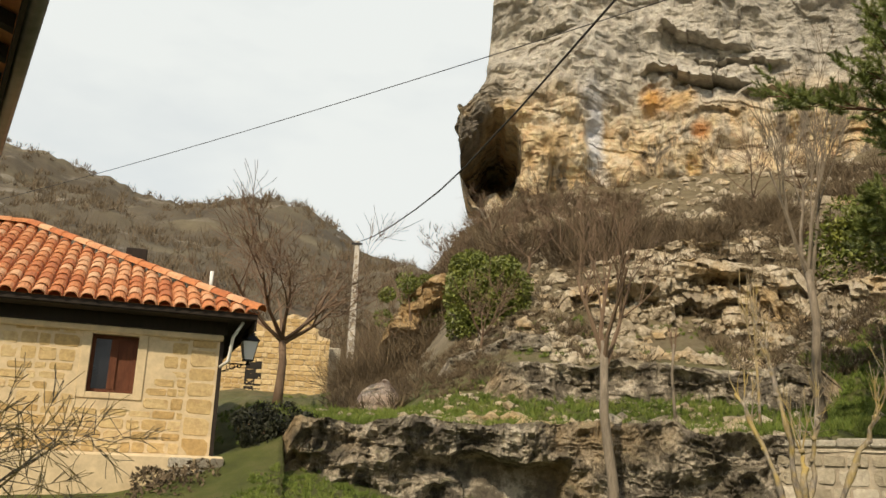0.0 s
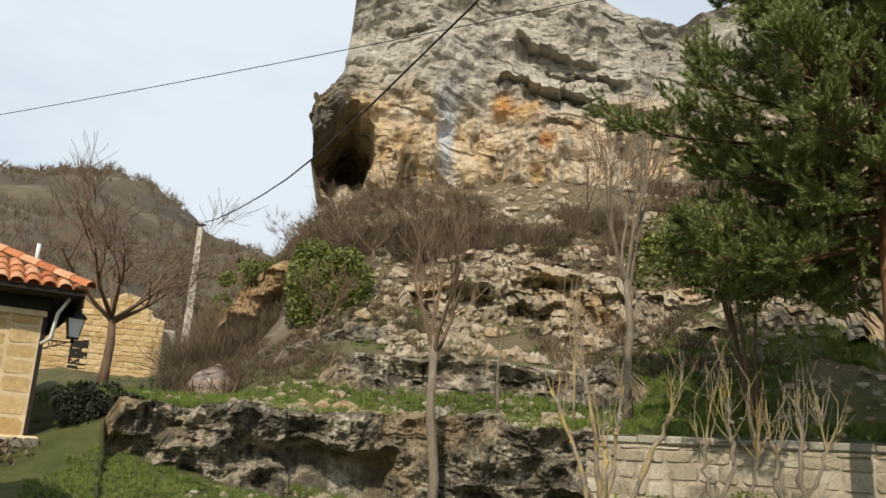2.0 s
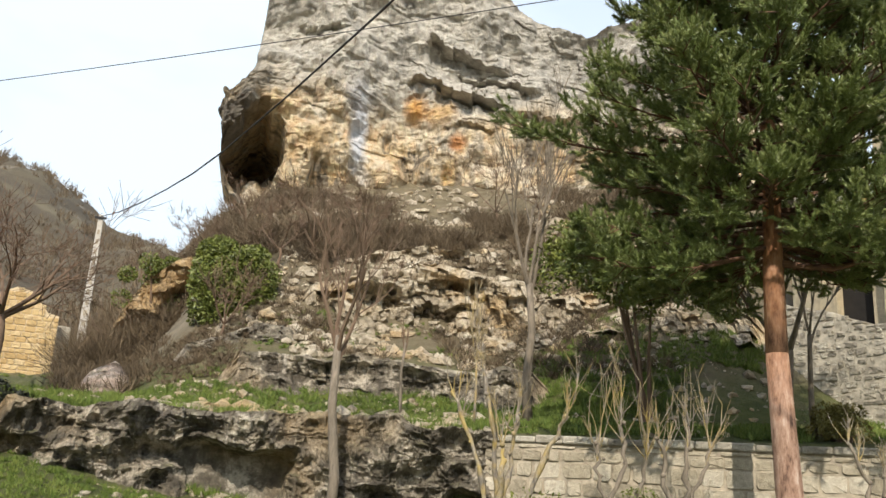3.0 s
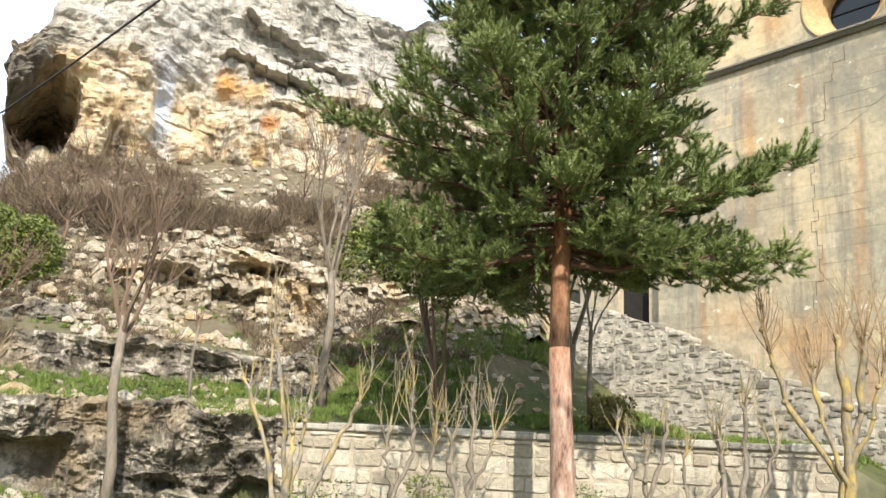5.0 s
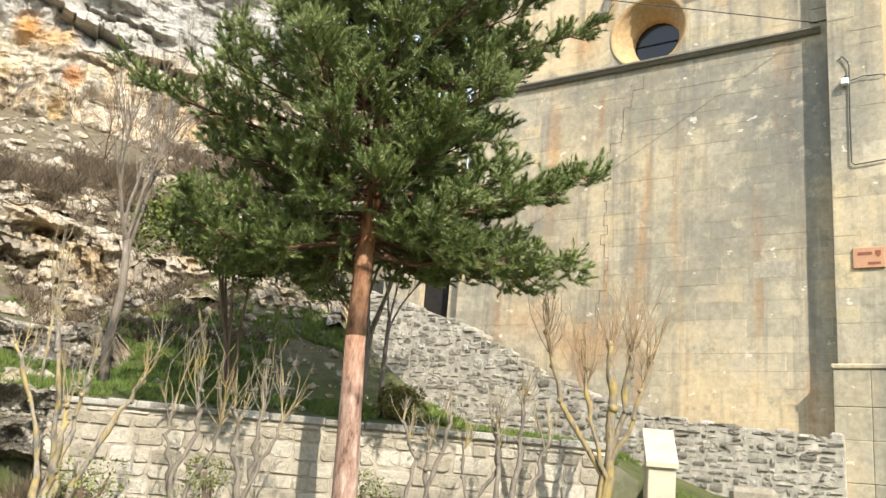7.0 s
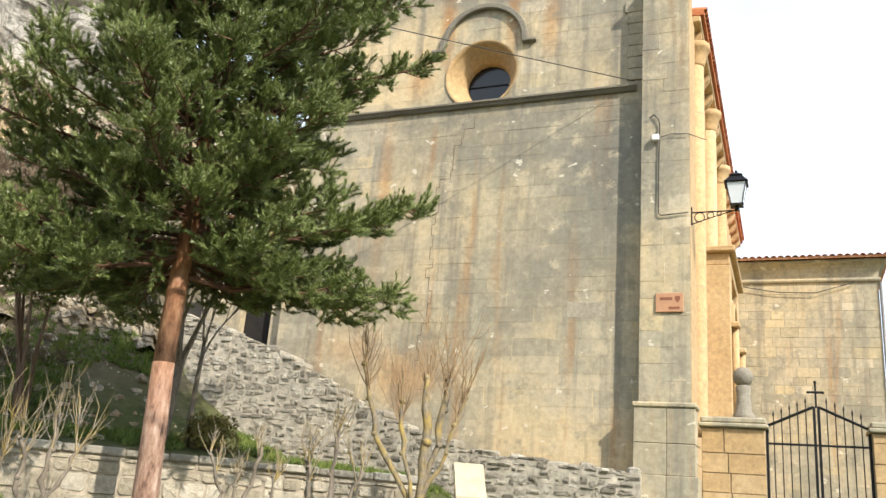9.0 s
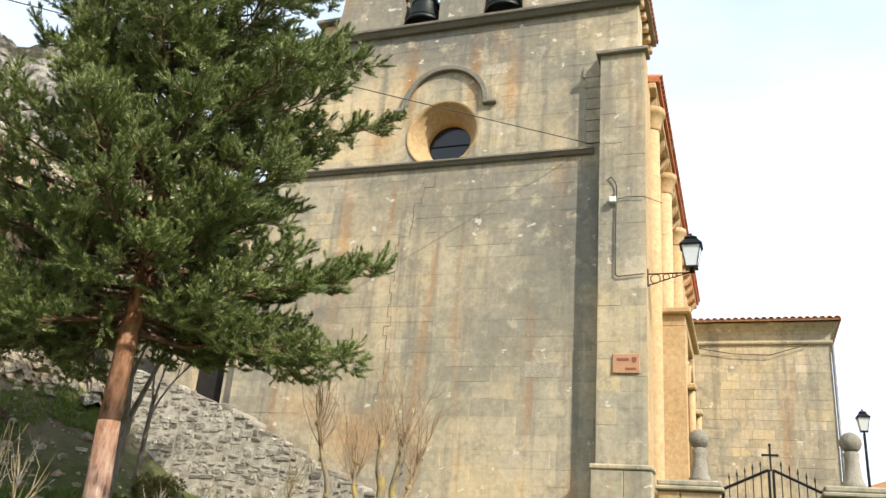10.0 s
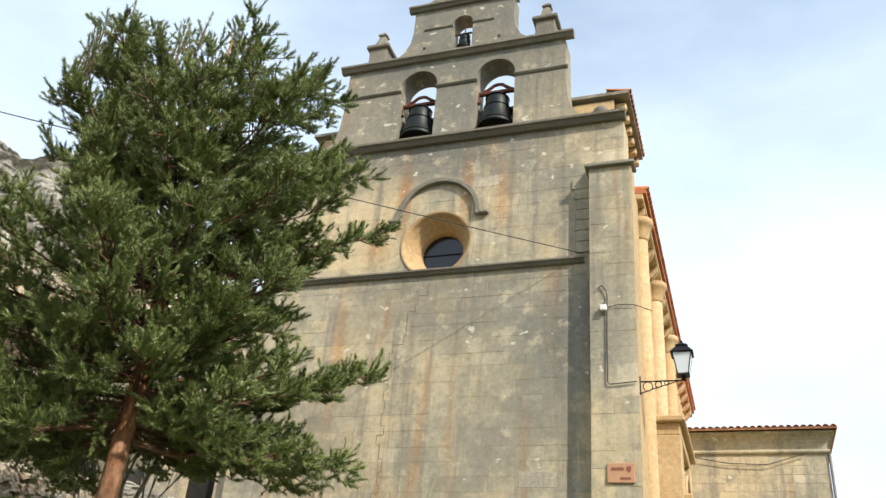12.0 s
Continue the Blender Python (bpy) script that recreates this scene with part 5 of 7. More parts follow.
def tile_unit(name, material):
    """A curved clay tile, 0.42 m long, lying along +y with its hollow side down."""
    v, f = [], []
    n = 6
    for y, r in ((0, 0.112), (0.42, 0.096)):
        for q in (r, r - 0.016):
            v += [(q * math.cos(math.pi * j / n), y, q * math.sin(math.pi * j / n) * 0.8) for j in range(n + 1)]
    for j in range(n):
        a, b, c = j, 7 + j, 14 + j
        f += [(a, a + 1, c + 1, c), (a, b, b + 1, a + 1)]
    return mesh_of(name, v, f, material, False)


def build_house():
    h = empty("house", HOUSE)
    tagged(h, "small stone house with clay-tiled hip roof and dark eaves", "house")
    yw = 14.9
    wall = empty("front_wall")
    wall.parent = h
    wx0, wx1, wz0, wz1 = -0.60, 0.12, 2.56, 3.50
    holes = [(wx0, wx1, wz0, wz1), (-2.9, -2.16, wz0, wz1)]
    xs = [-9, -2.9, -2.16, wx0, wx1, 1.43]
    for i in range(5):
        if i in (1, 3):
            box("wall_core", xs[i], xs[i + 1], yw + 0.012, yw + 0.5, 0.2, wz0, M_MORTAR, wall)
            box("wall_core", xs[i], xs[i + 1], yw + 0.012, yw + 0.5, wz1, 3.9, M_MORTAR, wall)
        else:
            box("wall_core", xs[i], xs[i + 1], yw + 0.012, yw + 0.5, 0.2, 3.9, M_MORTAR, wall)
    def skip(x0, x1, z0, z1):
        if x0 < -3.4:
            return True
        return any(x1 > a - 0.16 and x0 < b + 0.16 and z1 > c - 0.12 and z0 < d + 0.2 for a, b, c, d in holes)
    rnd = random.Random(3)
    rects = [r for r in courses(-9, 0.95, 1.2, 3.55, (0.13, 0.24), (0.16, 0.46), 0.018, 41)]
    rects += courses(0.95, 1.42, 1.0, 3.55, (0.24, 0.36), (0.4, 0.47), 0.02, 42)
    lay_stones(worn(rects, 44, 0.022), yw + 0.004, 0.045, wall, M_HOUSESTONE, 43, limit=300, inset=0.06, bulge=0.04, skip=skip, name="stone", tilt=0.02)
    for a, b, c, d in holes:
        w = empty("window")
        w.parent = h
        for nm, bx in (("surround", (a - 0.15, a, c - 0.1, d + 0.16)), ("surround", (b, b + 0.15, c - 0.1, d + 0.16)), ("lintel", (a, b, d, d + 0.16)), ("sill", (a, b, c - 0.1, c))):
            box(nm, bx[0], bx[1], yw - 0.012, yw + 0.1, bx[2], bx[3], M_MORTAR, w, bevel=0.008)
        fy = yw + 0.13
        box("window_frame", a, a + 0.06, fy, fy + 0.06, c, d, M_WOOD, w)
        box("window_frame", b - 0.06, b, fy, fy + 0.06, c, d, M_WOOD, w)
        box("window_frame", a + 0.06, b - 0.06, fy, fy + 0.06, d - 0.06, d, M_WOOD, w)
        box("window_frame", a + 0.06, b - 0.06, fy, fy + 0.06, c, c + 0.06, M_WOOD, w)
        m = (a + b) / 2
        box("mullion", m - 0.06, m + 0.06, fy - 0.01, fy + 0.05, c + 0.06, d - 0.06, M_WOOD, w, bevel=0.008)
        box("pane", a + 0.05, m - 0.05, fy + 0.025, fy + 0.035, c + 0.05, d - 0.05, M_GLASS_DARK, w)
        box("pane", m + 0.05, b - 0.05, fy + 0.025, fy + 0.035, c + 0.05, d - 0.05, M_WOOD, w, "closed inner shutter")
    box("side_wall", 1.38, 1.425, yw + 0.02, 22.3, 0.2, 3.9, M_HOUSESTONE, h)
    box("back_wall", -9, 1.38, 22.25, 22.3, 0.2, 3.9, M_HOUSESTONE, h)
    box("left_wall", -9.05, -9, yw, 22.3, 0.2, 3.9, M_HOUSESTONE, h)
    # cornice under the eaves and dark boarded soffit
    box("cornice", -9, 1.48, yw - 0.05, yw + 0.02, 3.53, 3.635, M_MORTAR, h, bevel=0.02)
    # added near-black board: stands in for the band of shadow below the tiles
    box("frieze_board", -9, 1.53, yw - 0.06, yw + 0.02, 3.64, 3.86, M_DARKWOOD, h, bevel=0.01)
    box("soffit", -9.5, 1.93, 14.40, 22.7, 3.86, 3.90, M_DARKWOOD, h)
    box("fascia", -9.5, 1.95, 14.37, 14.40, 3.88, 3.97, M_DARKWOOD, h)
    box("fascia", 1.92, 1.95, 14.40, 22.7, 3.70, 3.97, M_DARKWOOD, h)
    # roof planes
    bm = bmesh.new()
    e = [(-9.6, 14.36, 3.97), (1.97, 14.36, 3.97), (1.97, 22.8, 3.97), (-9.6, 22.8, 3.97), (-2.25, 18.58, 6.0), (-9.6, 18.58, 6.0)]
    vs = [bm.verts.new(p) for p in e]
    for q in ((0, 1, 4, 5), (1, 2, 4), (2, 3, 5, 4), (3, 2, 1, 0), (0, 5, 3)):
        bm.faces.new([vs[i] for i in q])
    roof = part("roof", bm, M_TILE, h)
    unit = tile_unit("roof_tile", M_TILE)
    slope = math.atan2(2.03, 4.22)
    rows = int(4.68 / 0.36) + 1
    rnd = random.Random(8)
    n = 0
    vs, fs = [], []
    cols = sorted((1.86 - c * 0.236 for c in range(46)), reverse=True)
    for x in cols:
        for r in range(rows):
            s = -0.06 + r * 0.36
            y = 14.36 + s * math.cos(slope)
            if x > 1.97 - (y - 14.36) - 0.05:
                continue
            m = Matrix.Translation((x + rnd.uniform(-0.008, 0.008), y, 3.985 + s * math.sin(slope) + rnd.uniform(0, 0.012))) @ pose(0, 0, 0, math.degrees(slope) - 2.2, 0, rnd.uniform(-1.2, 1.2))
            if n < 300:
                ob_of("roof_tile", unit, roof, m)
                n += 1
            else:
                k = len(vs)
                vs += [m @ v.co for v in unit.vertices]
                fs += [tuple(i + k for i in p.vertices) for p in unit.polygons]
    tagged(ob_of("roof_tiles", mesh_of("roof_tiles", vs, fs, M_TILE), roof), kind="stuff")
    a, b = Vector((2.0, 14.33, 4.03)), Vector((-2.25, 18.58, 6.1))
    d = (b - a).normalized()
    q = d.to_track_quat("Y", "Z").to_matrix().to_4x4()
    for i in range(17):
        ob_of("ridge_tile", unit, roof, Matrix.Translation(a + d * (i * 0.37)) @ q @ Matrix.Diagonal((1.15, 1, 1.3, 1)))
    for i in range(18):
        ob_of("ridge_tile", unit, roof, Matrix.Translation((-2.2 - i * 0.37, 18.58, 6.08)) @ pose(0, 0, 0, 0, 0, 90) @ Matrix.Diagonal((1.15, 1, 1.3, 1)))
    tube_part("vent_pipe", [(1.25, 15.9, 4.5), (1.25, 15.9, 4.95)], 0.035, M_PLASTIC, h)
    tube_part("vent_pipe", [(-2.1, 20.2, 5.0), (-2.05, 20.2, 6.3)], 0.05, M_PIPE, h)
    box("chimney", -0.35, 0.1, 19.5, 19.9, 4.5, 6.05, M_DARKWOOD, h, bevel=0.02)
    tube_part("downpipe", [(1.75, 14.6, 3.85), (1.62, 14.75, 3.6), (1.58, 14.8, 3.2), (1.46, 14.9, 3.1)], 0.03, M_PLASTIC, h, 8, "white plastic pipe")
    box("corner_post", 1.43, 1.50, yw + 0.02, yw + 0.1, 1.0, 3.6, M_DARKWOOD, h)
    # low terrace wall before the house
    t = empty("terrace_wall", HOUSE)
    tagged(t, "low rendered stone terrace wall below the house", "wall", kind="structure")
    core = box("core", -9, 1.62, 14.32, 14.88, -0.3, 1.62, M_MORTAR, t, bevel=0.04)
    lay_stones(courses(0.75, 1.62, 0.2, 1.6, (0.16, 0.3), (0.2, 0.45), 0.02, 51), 14.28, 0.06, t, M_RUBBLE, 52, limit=60, inset=0.06, bulge=0.1)
    lay_stones(courses(-9, 0.7, -0.2, 0.75, (0.16, 0.3), (0.2, 0.5), 0.025, 53), 14.29, 0.06, t, M_HOUSESTONE, 54, limit=120, near=lambda r: -r[0], inset=0.06, bulge=0.1)


build_house()
lantern("street_lamp", HOUSE @ Matrix.Translation((1.98, 15.35, 3.22)) @ Matrix.Scale(0.72, 4), 0.75)


def neighbour():
    """The eave of the house beside the camera."""
    a = Vector((-2.92, 5.24, 0))
    m = Matrix.Translation(a) @ pose(0, 0, 0, 0, 0, 31)
    n = empty("neighbour_house", m)
    tagged(n, "plastered house beside the path with a tiled eave", "house")
    y0, y1 = -1.1, 3.6
    box("wall", -4.5, -0.62, y0 + 0.4, y1 - 0.3, -0.3, 4.5, M_MORTAR, n)
    bm = bmesh.new()
    add_prism(bm, [(-4.8, 6.1), (0.0, 4.62), (0.0, 4.70), (-4.8, 6.2)], y0, y1)
    roof = part("roof", bm, M_TILE, n)
    for i in range(8):
        y = y0 + 0.3 + i * 0.57
        prism("rafter", [(-0.65, 4.68), (-0.65, 4.8), (-0.04, 4.61), (-0.04, 4.5)], y - 0.05, y + 0.05, M_DARKWOOD, n)
    box("fascia", -0.03, 0.0, y0, y1, 4.46, 4.62, M_DARKWOOD, n)
    bm = bmesh.new()
    add_tube(bm, [(0.06, y0, 4.56), (0.06, y1, 4.54)], [0.07, 0.07], 10)
    part("gutter", bm, M_PIPE, n, smooth=True)
    unit = tile_unit("roof_tile", M_TILE)
    for i in range(20):
        ob_of("roof_tile", unit, roof, Matrix.Translation((0.08, y0 + 0.1 + i * 0.235, 4.70)) @ pose(0, 0, 0, 0, 0, 90) @ pose(0, 0, 0, 17, 0, 0))


neighbour()


# ---- the pine in front of the garden wall ----
def needle_brushes(shoots, seed, per=72, length=0.078, width=0.0068):
    """Bottle-brush shoots of thin needles; shoots: (start, end, size)."""
    rng = np.random.default_rng(seed)
    n = len(shoots)
    A = np.repeat(np.array([p[0] for p in shoots]), per, 0)
    B = np.repeat(np.array([p[1] for p in shoots]), per, 0)
    S = np.repeat(np.array([p[2] for p in shoots]), per)[:, None]
    ax = B - A
    ax = ax / np.linalg.norm(ax, axis=1)[:, None]
    t = rng.uniform(0.0, 1.0, (n * per, 1)) ** 0.8
    out = rng.normal(size=(n * per, 3))
    out -= ax * (out * ax).sum(1)[:, None]
    out /= np.linalg.norm(out, axis=1)[:, None]
    d = out * (1.0 - 0.45 * t) + ax * (0.45 + 0.75 * t)
    d /= np.linalg.norm(d, axis=1)[:, None]
    o = A + (B - A) * t
    L = length * S * rng.uniform(0.7, 1.15, (n * per, 1))
    side = np.cross(d, rng.normal(size=(n * per, 3)))
    side /= np.linalg.norm(side, axis=1)[:, None]
    w = width * rng.uniform(0.7, 1.3, (n * per, 1)) * S
    V = np.stack([o - side * w, o + side * w, o + d * L], 1).reshape(-1, 3)
    return V, np.arange(n * per * 3).reshape(-1, 3)


def pine_tree():
    rnd = random.Random(12)
    foot = Vector((8.22, 9.45, 0))
    foot.z = gz(foot.x, foot.y)
    t = empty("pine_tree", Matrix.Translation(foot))
    tagged(t, "tall pine with flaking reddish trunk and dense green crown", "tree")
    u, rad = polar(129.0, 1), polar(39.0, 1)
    def at(side, out, z):
        return u * side + rad * out + Vector((0, 0, z - foot.z))
    trunk = [at(0.06, 0, foot.z - 0.1), at(0.05, 0, 1.0), at(0.0, 0, 2.2), at(-0.05, 0, 3.4), at(-0.05, 0.02, 4.6), at(-0.02, 0.05, 6.0), at(-0.06, 0.05, 7.6), at(-0.1, 0, 9.4), at(-0.05, 0, 11.0), at(0.05, 0, 12.6)]
    bm = bmesh.new()
    add_tube(bm, trunk[:4], [0.24, 0.19, 0.17, 0.155], 14)
    part("trunk", bm, M_PINEBARK, t, smooth=True)
    bm = bmesh.new()
    add_tube(bm, trunk[3:], [0.155, 0.145, 0.125, 0.10, 0.075, 0.045, 0.015], 12)
    part("upper_trunk", bm, M_PINEBARK, t, "orange bark of the upper trunk", smooth=True)
    def stem(z):
        for a, b in zip(trunk[:-1], trunk[1:]):
            if a.z <= z <= b.z:
                return a.lerp(b, (z - a.z) / (b.z - a.z))
        return trunk[-1] if z > trunk[-1].z else trunk[0]
    # reach of the crown at each height, on the cliff side and on the church side
    hs = [4.4, 5.2, 6.2, 7.0, 7.8, 8.8, 10.0, 11.2, 12.0, 12.8]
    west = [2.5, 3.05, 3.3, 3.3, 2.7, 2.35, 2.25, 2.1, 1.75, 0.9]
    east = [2.0, 2.3, 2.2, 2.5, 2.8, 3.25, 3.0, 2.4, 1.5, 0.8]
    shoots, wood = [], bmesh.new()

    def bough(base, tip, r0, dense, bare, curl):
        """A limb from the trunk that ends at tip, with side branches and brushes of needles."""
        span = tip - base
        R = span.length
        mid = base + span * 0.5 + Vector((rnd.gauss(0, 0.05) * R, rnd.gauss(0, 0.05) * R, -curl * R))
        m = 7
        pts = [base * (1 - s) ** 2 + mid * (2 * s * (1 - s)) + tip * s * s for s in [j / m for j in range(m + 1)]]
        pts = [pts[0]] + [p + Vector((rnd.gauss(0, 0.03), rnd.gauss(0, 0.03), rnd.gauss(0, 0.03))) for p in pts[1:]]
        add_tube(wood, pts, [r0 * (1 - 0.86 * j / m) for j in range(m + 1)], 6)
        flat = Vector((span.x, span.y, 0)).normalized()
        cross = Vector((-flat.y, flat.x, 0))
        n = max(4, int(R * dense))
        for j in range(n):
            s = bare + (1 - bare) * (j + rnd.random()) / n
            q = min(s, 0.999) * m
            b0 = pts[int(q)].lerp(pts[int(q) + 1], q - int(q))
            sl = rnd.uniform(0.3, 0.62) * (1.25 - 0.65 * s) * min(1.0, 0.4 + R / 3)
            d = flat * rnd.uniform(0.15, 1.0) + cross * (1 if j % 2 else -1) * rnd.uniform(0.15, 1.0) + Vector((0, 0, rnd.uniform(-0.65, 0.3) if b0.z < 5.3 - foot.z else rnd.uniform(-0.15, 0.6)))
            e0 = b0 + d.normalized() * sl
            add_tube(wood, [b0, b0.lerp(e0, 0.6), e0], [0.013, 0.009, 0.005], 3)
            # brushes crowd round the end of each side branch and turn upwards
            for c in range(rnd.randint(5, 8)):
                f = 1.0 if c < 3 else rnd.uniform(0.45, 1.0)
                p = b0.lerp(e0, f)
                sd = d.normalized() * rnd.uniform(0.3, 1.0) + Vector((rnd.gauss(0, 0.42), rnd.gauss(0, 0.42), rnd.uniform(0.1, 1.0)))
                shoots.append((p, p + sd.normalized() * rnd.uniform(0.18, 0.36), rnd.uniform(0.85, 1.15)))
        for c in range(9):
            sd = span.normalized() * rnd.uniform(0.4, 1.0) + Vector((rnd.gauss(0, 0.4), rnd.gauss(0, 0.4), rnd.uniform(0.2, 1.0)))
            p = pts[m].lerp(pts[m - 1], rnd.random())
            shoots.append((p, p + sd.normalized() * rnd.uniform(0.2, 0.36), rnd.uniform(0.9, 1.15)))

    zt, k = 5.1, 0
    while zt < 11.5:
        n = 7 if zt < 11.3 else 6
        for i in range(n):
            a = k * 1.1 + i * 2 * math.pi / n + rnd.uniform(-0.3, 0.3)
            d = u * math.cos(a) + rad * math.sin(a)
            ce, cw = max(0, math.cos(a)), max(0, -math.cos(a))
            z1 = zt + rnd.uniform(-0.2, 0.2)
            e, w = np.interp(z1, hs, east), np.interp(z1, hs, west)
            R = (e * ce + w * cw + 0.85 * 0.5 * (e + w) * abs(math.sin(a)) ** 2) / (ce + cw + abs(math.sin(a)) ** 2) * rnd.uniform(0.74, 1.04) - 0.12
            if z1 < 5.9 and math.sin(a) < -0.35:
                if z1 < 5.5:
                    continue
                R *= 0.7
            rise = np.interp(z1, [4.6, 6, 8, 10, 12.6], [-0.08, 0.12, 0.32, 0.62, 1.3])
            tip = stem(max(z1 - foot.z - R * rise, 4.3 - foot.z)) * 1.0
            base = tip.copy()
            tip = Vector((base.x, base.y, 0)) + d * max(R, 0.35) + Vector((0, 0, z1 - foot.z))
            bough(base, tip, float(np.interp(z1, [4, 8, 12], [0.05, 0.042, 0.022])), 7.6, 0.2 if R > 1.2 else 0.1, 0.09)
        zt += rnd.uniform(0.32, 0.46)
        k += 1
    # long limbs that stand out of the crown, and the leaders of its broad top
    for z0, side, out, z1, r0, dense, bare in ((5.35, 3.5, 0.3, 6.55, 0.05, 6.5, 0.62), (5.3, 2.9, -0.1, 6.05, 0.035, 6.0, 0.6), (4.75, 3.1, -0.4, 4.8, 0.05, 6.5, 0.5), (4.7, 2.4, -0.9, 4.75, 0.04, 6, 0.4),
                                               (6.2, -3.95, -0.3, 7.15, 0.04, 6, 0.45), (8.0, 3.3, -0.3, 8.9, 0.04, 6, 0.4), (9.2, 2.95, 0.2, 10.3, 0.04, 6, 0.4), (10.0, 2.15, 0.0, 11.6, 0.03, 6, 0.5), (10.2, 1.65, -0.3, 11.8, 0.03, 6, 0.5),
                                               (10.0, -2.0, 0.1, 11.2, 0.03, 5, 0.4), (10.3, -1.55, -0.2, 11.75, 0.03, 5, 0.35), (10.4, -0.9, 0.3, 11.7, 0.03, 5, 0.3), (10.6, -0.3, -0.3, 11.8, 0.03, 5, 0.3), (10.8, 0.1, 0.1, 12.35, 0.03, 5, 0.3), (10.8, 0.55, -0.1, 12.3, 0.03, 5, 0.3), (10.5, 0.85, 0.3, 11.4, 0.03, 5, 0.35),
                                               (9.0, -2.3, -0.4, 10.0, 0.035, 6, 0.4), (5.0, -2.9, -0.2, 4.9, 0.045, 6, 0.3),
                                               (4.95, -2.2, -0.7, 4.55, 0.035, 7, 0.2), (5.0, -1.3, -0.9, 4.45, 0.03, 8, 0.15), (4.9, -1.9, 0.8, 4.4, 0.035, 7, 0.2), (4.95, -0.7, 1.3, 4.45, 0.03, 8, 0.1), (5.0, 1.0, 1.2, 4.6, 0.03, 8, 0.1), (5.05, 1.5, -0.8, 4.75, 0.03, 8, 0.15), (5.1, 2.0, 0.7, 4.7, 0.035, 7, 0.15), (5.2, 0.9, -1.0, 5.0, 0.03, 8, 0.2), (5.4, -0.9, -1.1, 5.3, 0.03, 8, 0.2),
                                               (5.1, 1.6, -0.5, 4.85, 0.03, 9, 0.12), (5.2, 2.3, 0.2, 5.2, 0.03, 8, 0.15), (5.3, 1.4, -1.0, 5.4, 0.03, 8, 0.2), (5.0, 1.2, 0.4, 4.5, 0.03, 9, 0.1), (5.3, 2.2, -0.7, 5.6, 0.03, 8, 0.15), (5.0, 2.6, 0.0, 4.6, 0.035, 8, 0.25),
                                               (5.1, -1.6, -0.6, 4.95, 0.03, 9, 0.12), (5.3, -2.4, 0.3, 5.4, 0.03, 8, 0.15), (5.6, -1.2, -1.1, 5.9, 0.03, 8, 0.2), (5.2, -2.7, -0.6, 5.3, 0.03, 8, 0.2), (5.6, 0.7, -1.2, 6.0, 0.03, 8, 0.2), (5.0, -0.9, 0.6, 4.4, 0.03, 9, 0.1)):
        bough(stem(z0 - foot.z), at(side, out, z1), r0, dense, bare, 0.1)
    # upright single brushes that fringe the top
    for i in range(70):
        a, r = rnd.uniform(0, 6.283), 1.5 * math.sqrt(rnd.random())
        p = at(-0.5 + 1.25 * r * math.cos(a), r * math.sin(a), 11.65 - 0.25 * r * r + rnd.uniform(-0.5, 0.15))
        e0 = p + Vector((rnd.gauss(0, 0.1), rnd.gauss(0, 0.1), rnd.uniform(0.35, 0.6)))
        add_tube(wood, [p - Vector((0, 0, 0.35)), p, e0], [0.014, 0.011, 0.004], 4)
        shoots.append((p, e0, 1.0))
        for c in range(3):
            q = p + Vector((rnd.gauss(0, 0.04), rnd.gauss(0, 0.04), -0.08 * c))
            shoots.append((q, q + Vector((rnd.gauss(0, 0.16), rnd.gauss(0, 0.16), rnd.uniform(0.15, 0.3))), 0.95))
    tagged(part("branchwork", wood, M_PINEWOOD, t, "bare reddish brown boughs"), kind="stuff")
    V, F = needle_brushes([(tuple(p), tuple(q), s) for p, q, s in shoots], 3)
    crown = ob_of("crown", mesh_of("crown", V, F.tolist(), M_NEEDLE), t)
    tagged(crown, "dense upswept brushes of green needles")


pine_tree()


# ---- rock ledges and outcrops ----
def blocky(a, b, seed):
    """Stepped offsets like broken, bedded rock, in -1..1."""
    wa, wb = a + 0.35 * vnoise(a * 0.9, b * 0.9, 0, seed), b + 0.3 * vnoise(a * 0.7, b * 1.1, 3, seed + 1)
    ca, cb = np.floor(wa + 0.5 * np.floor(wb) % 1.0), np.floor(wb)
    return hashed(ca.astype(np.int64), cb.astype(np.int64), np.zeros_like(ca).astype(np.int64), seed + 2) * 2 - 1


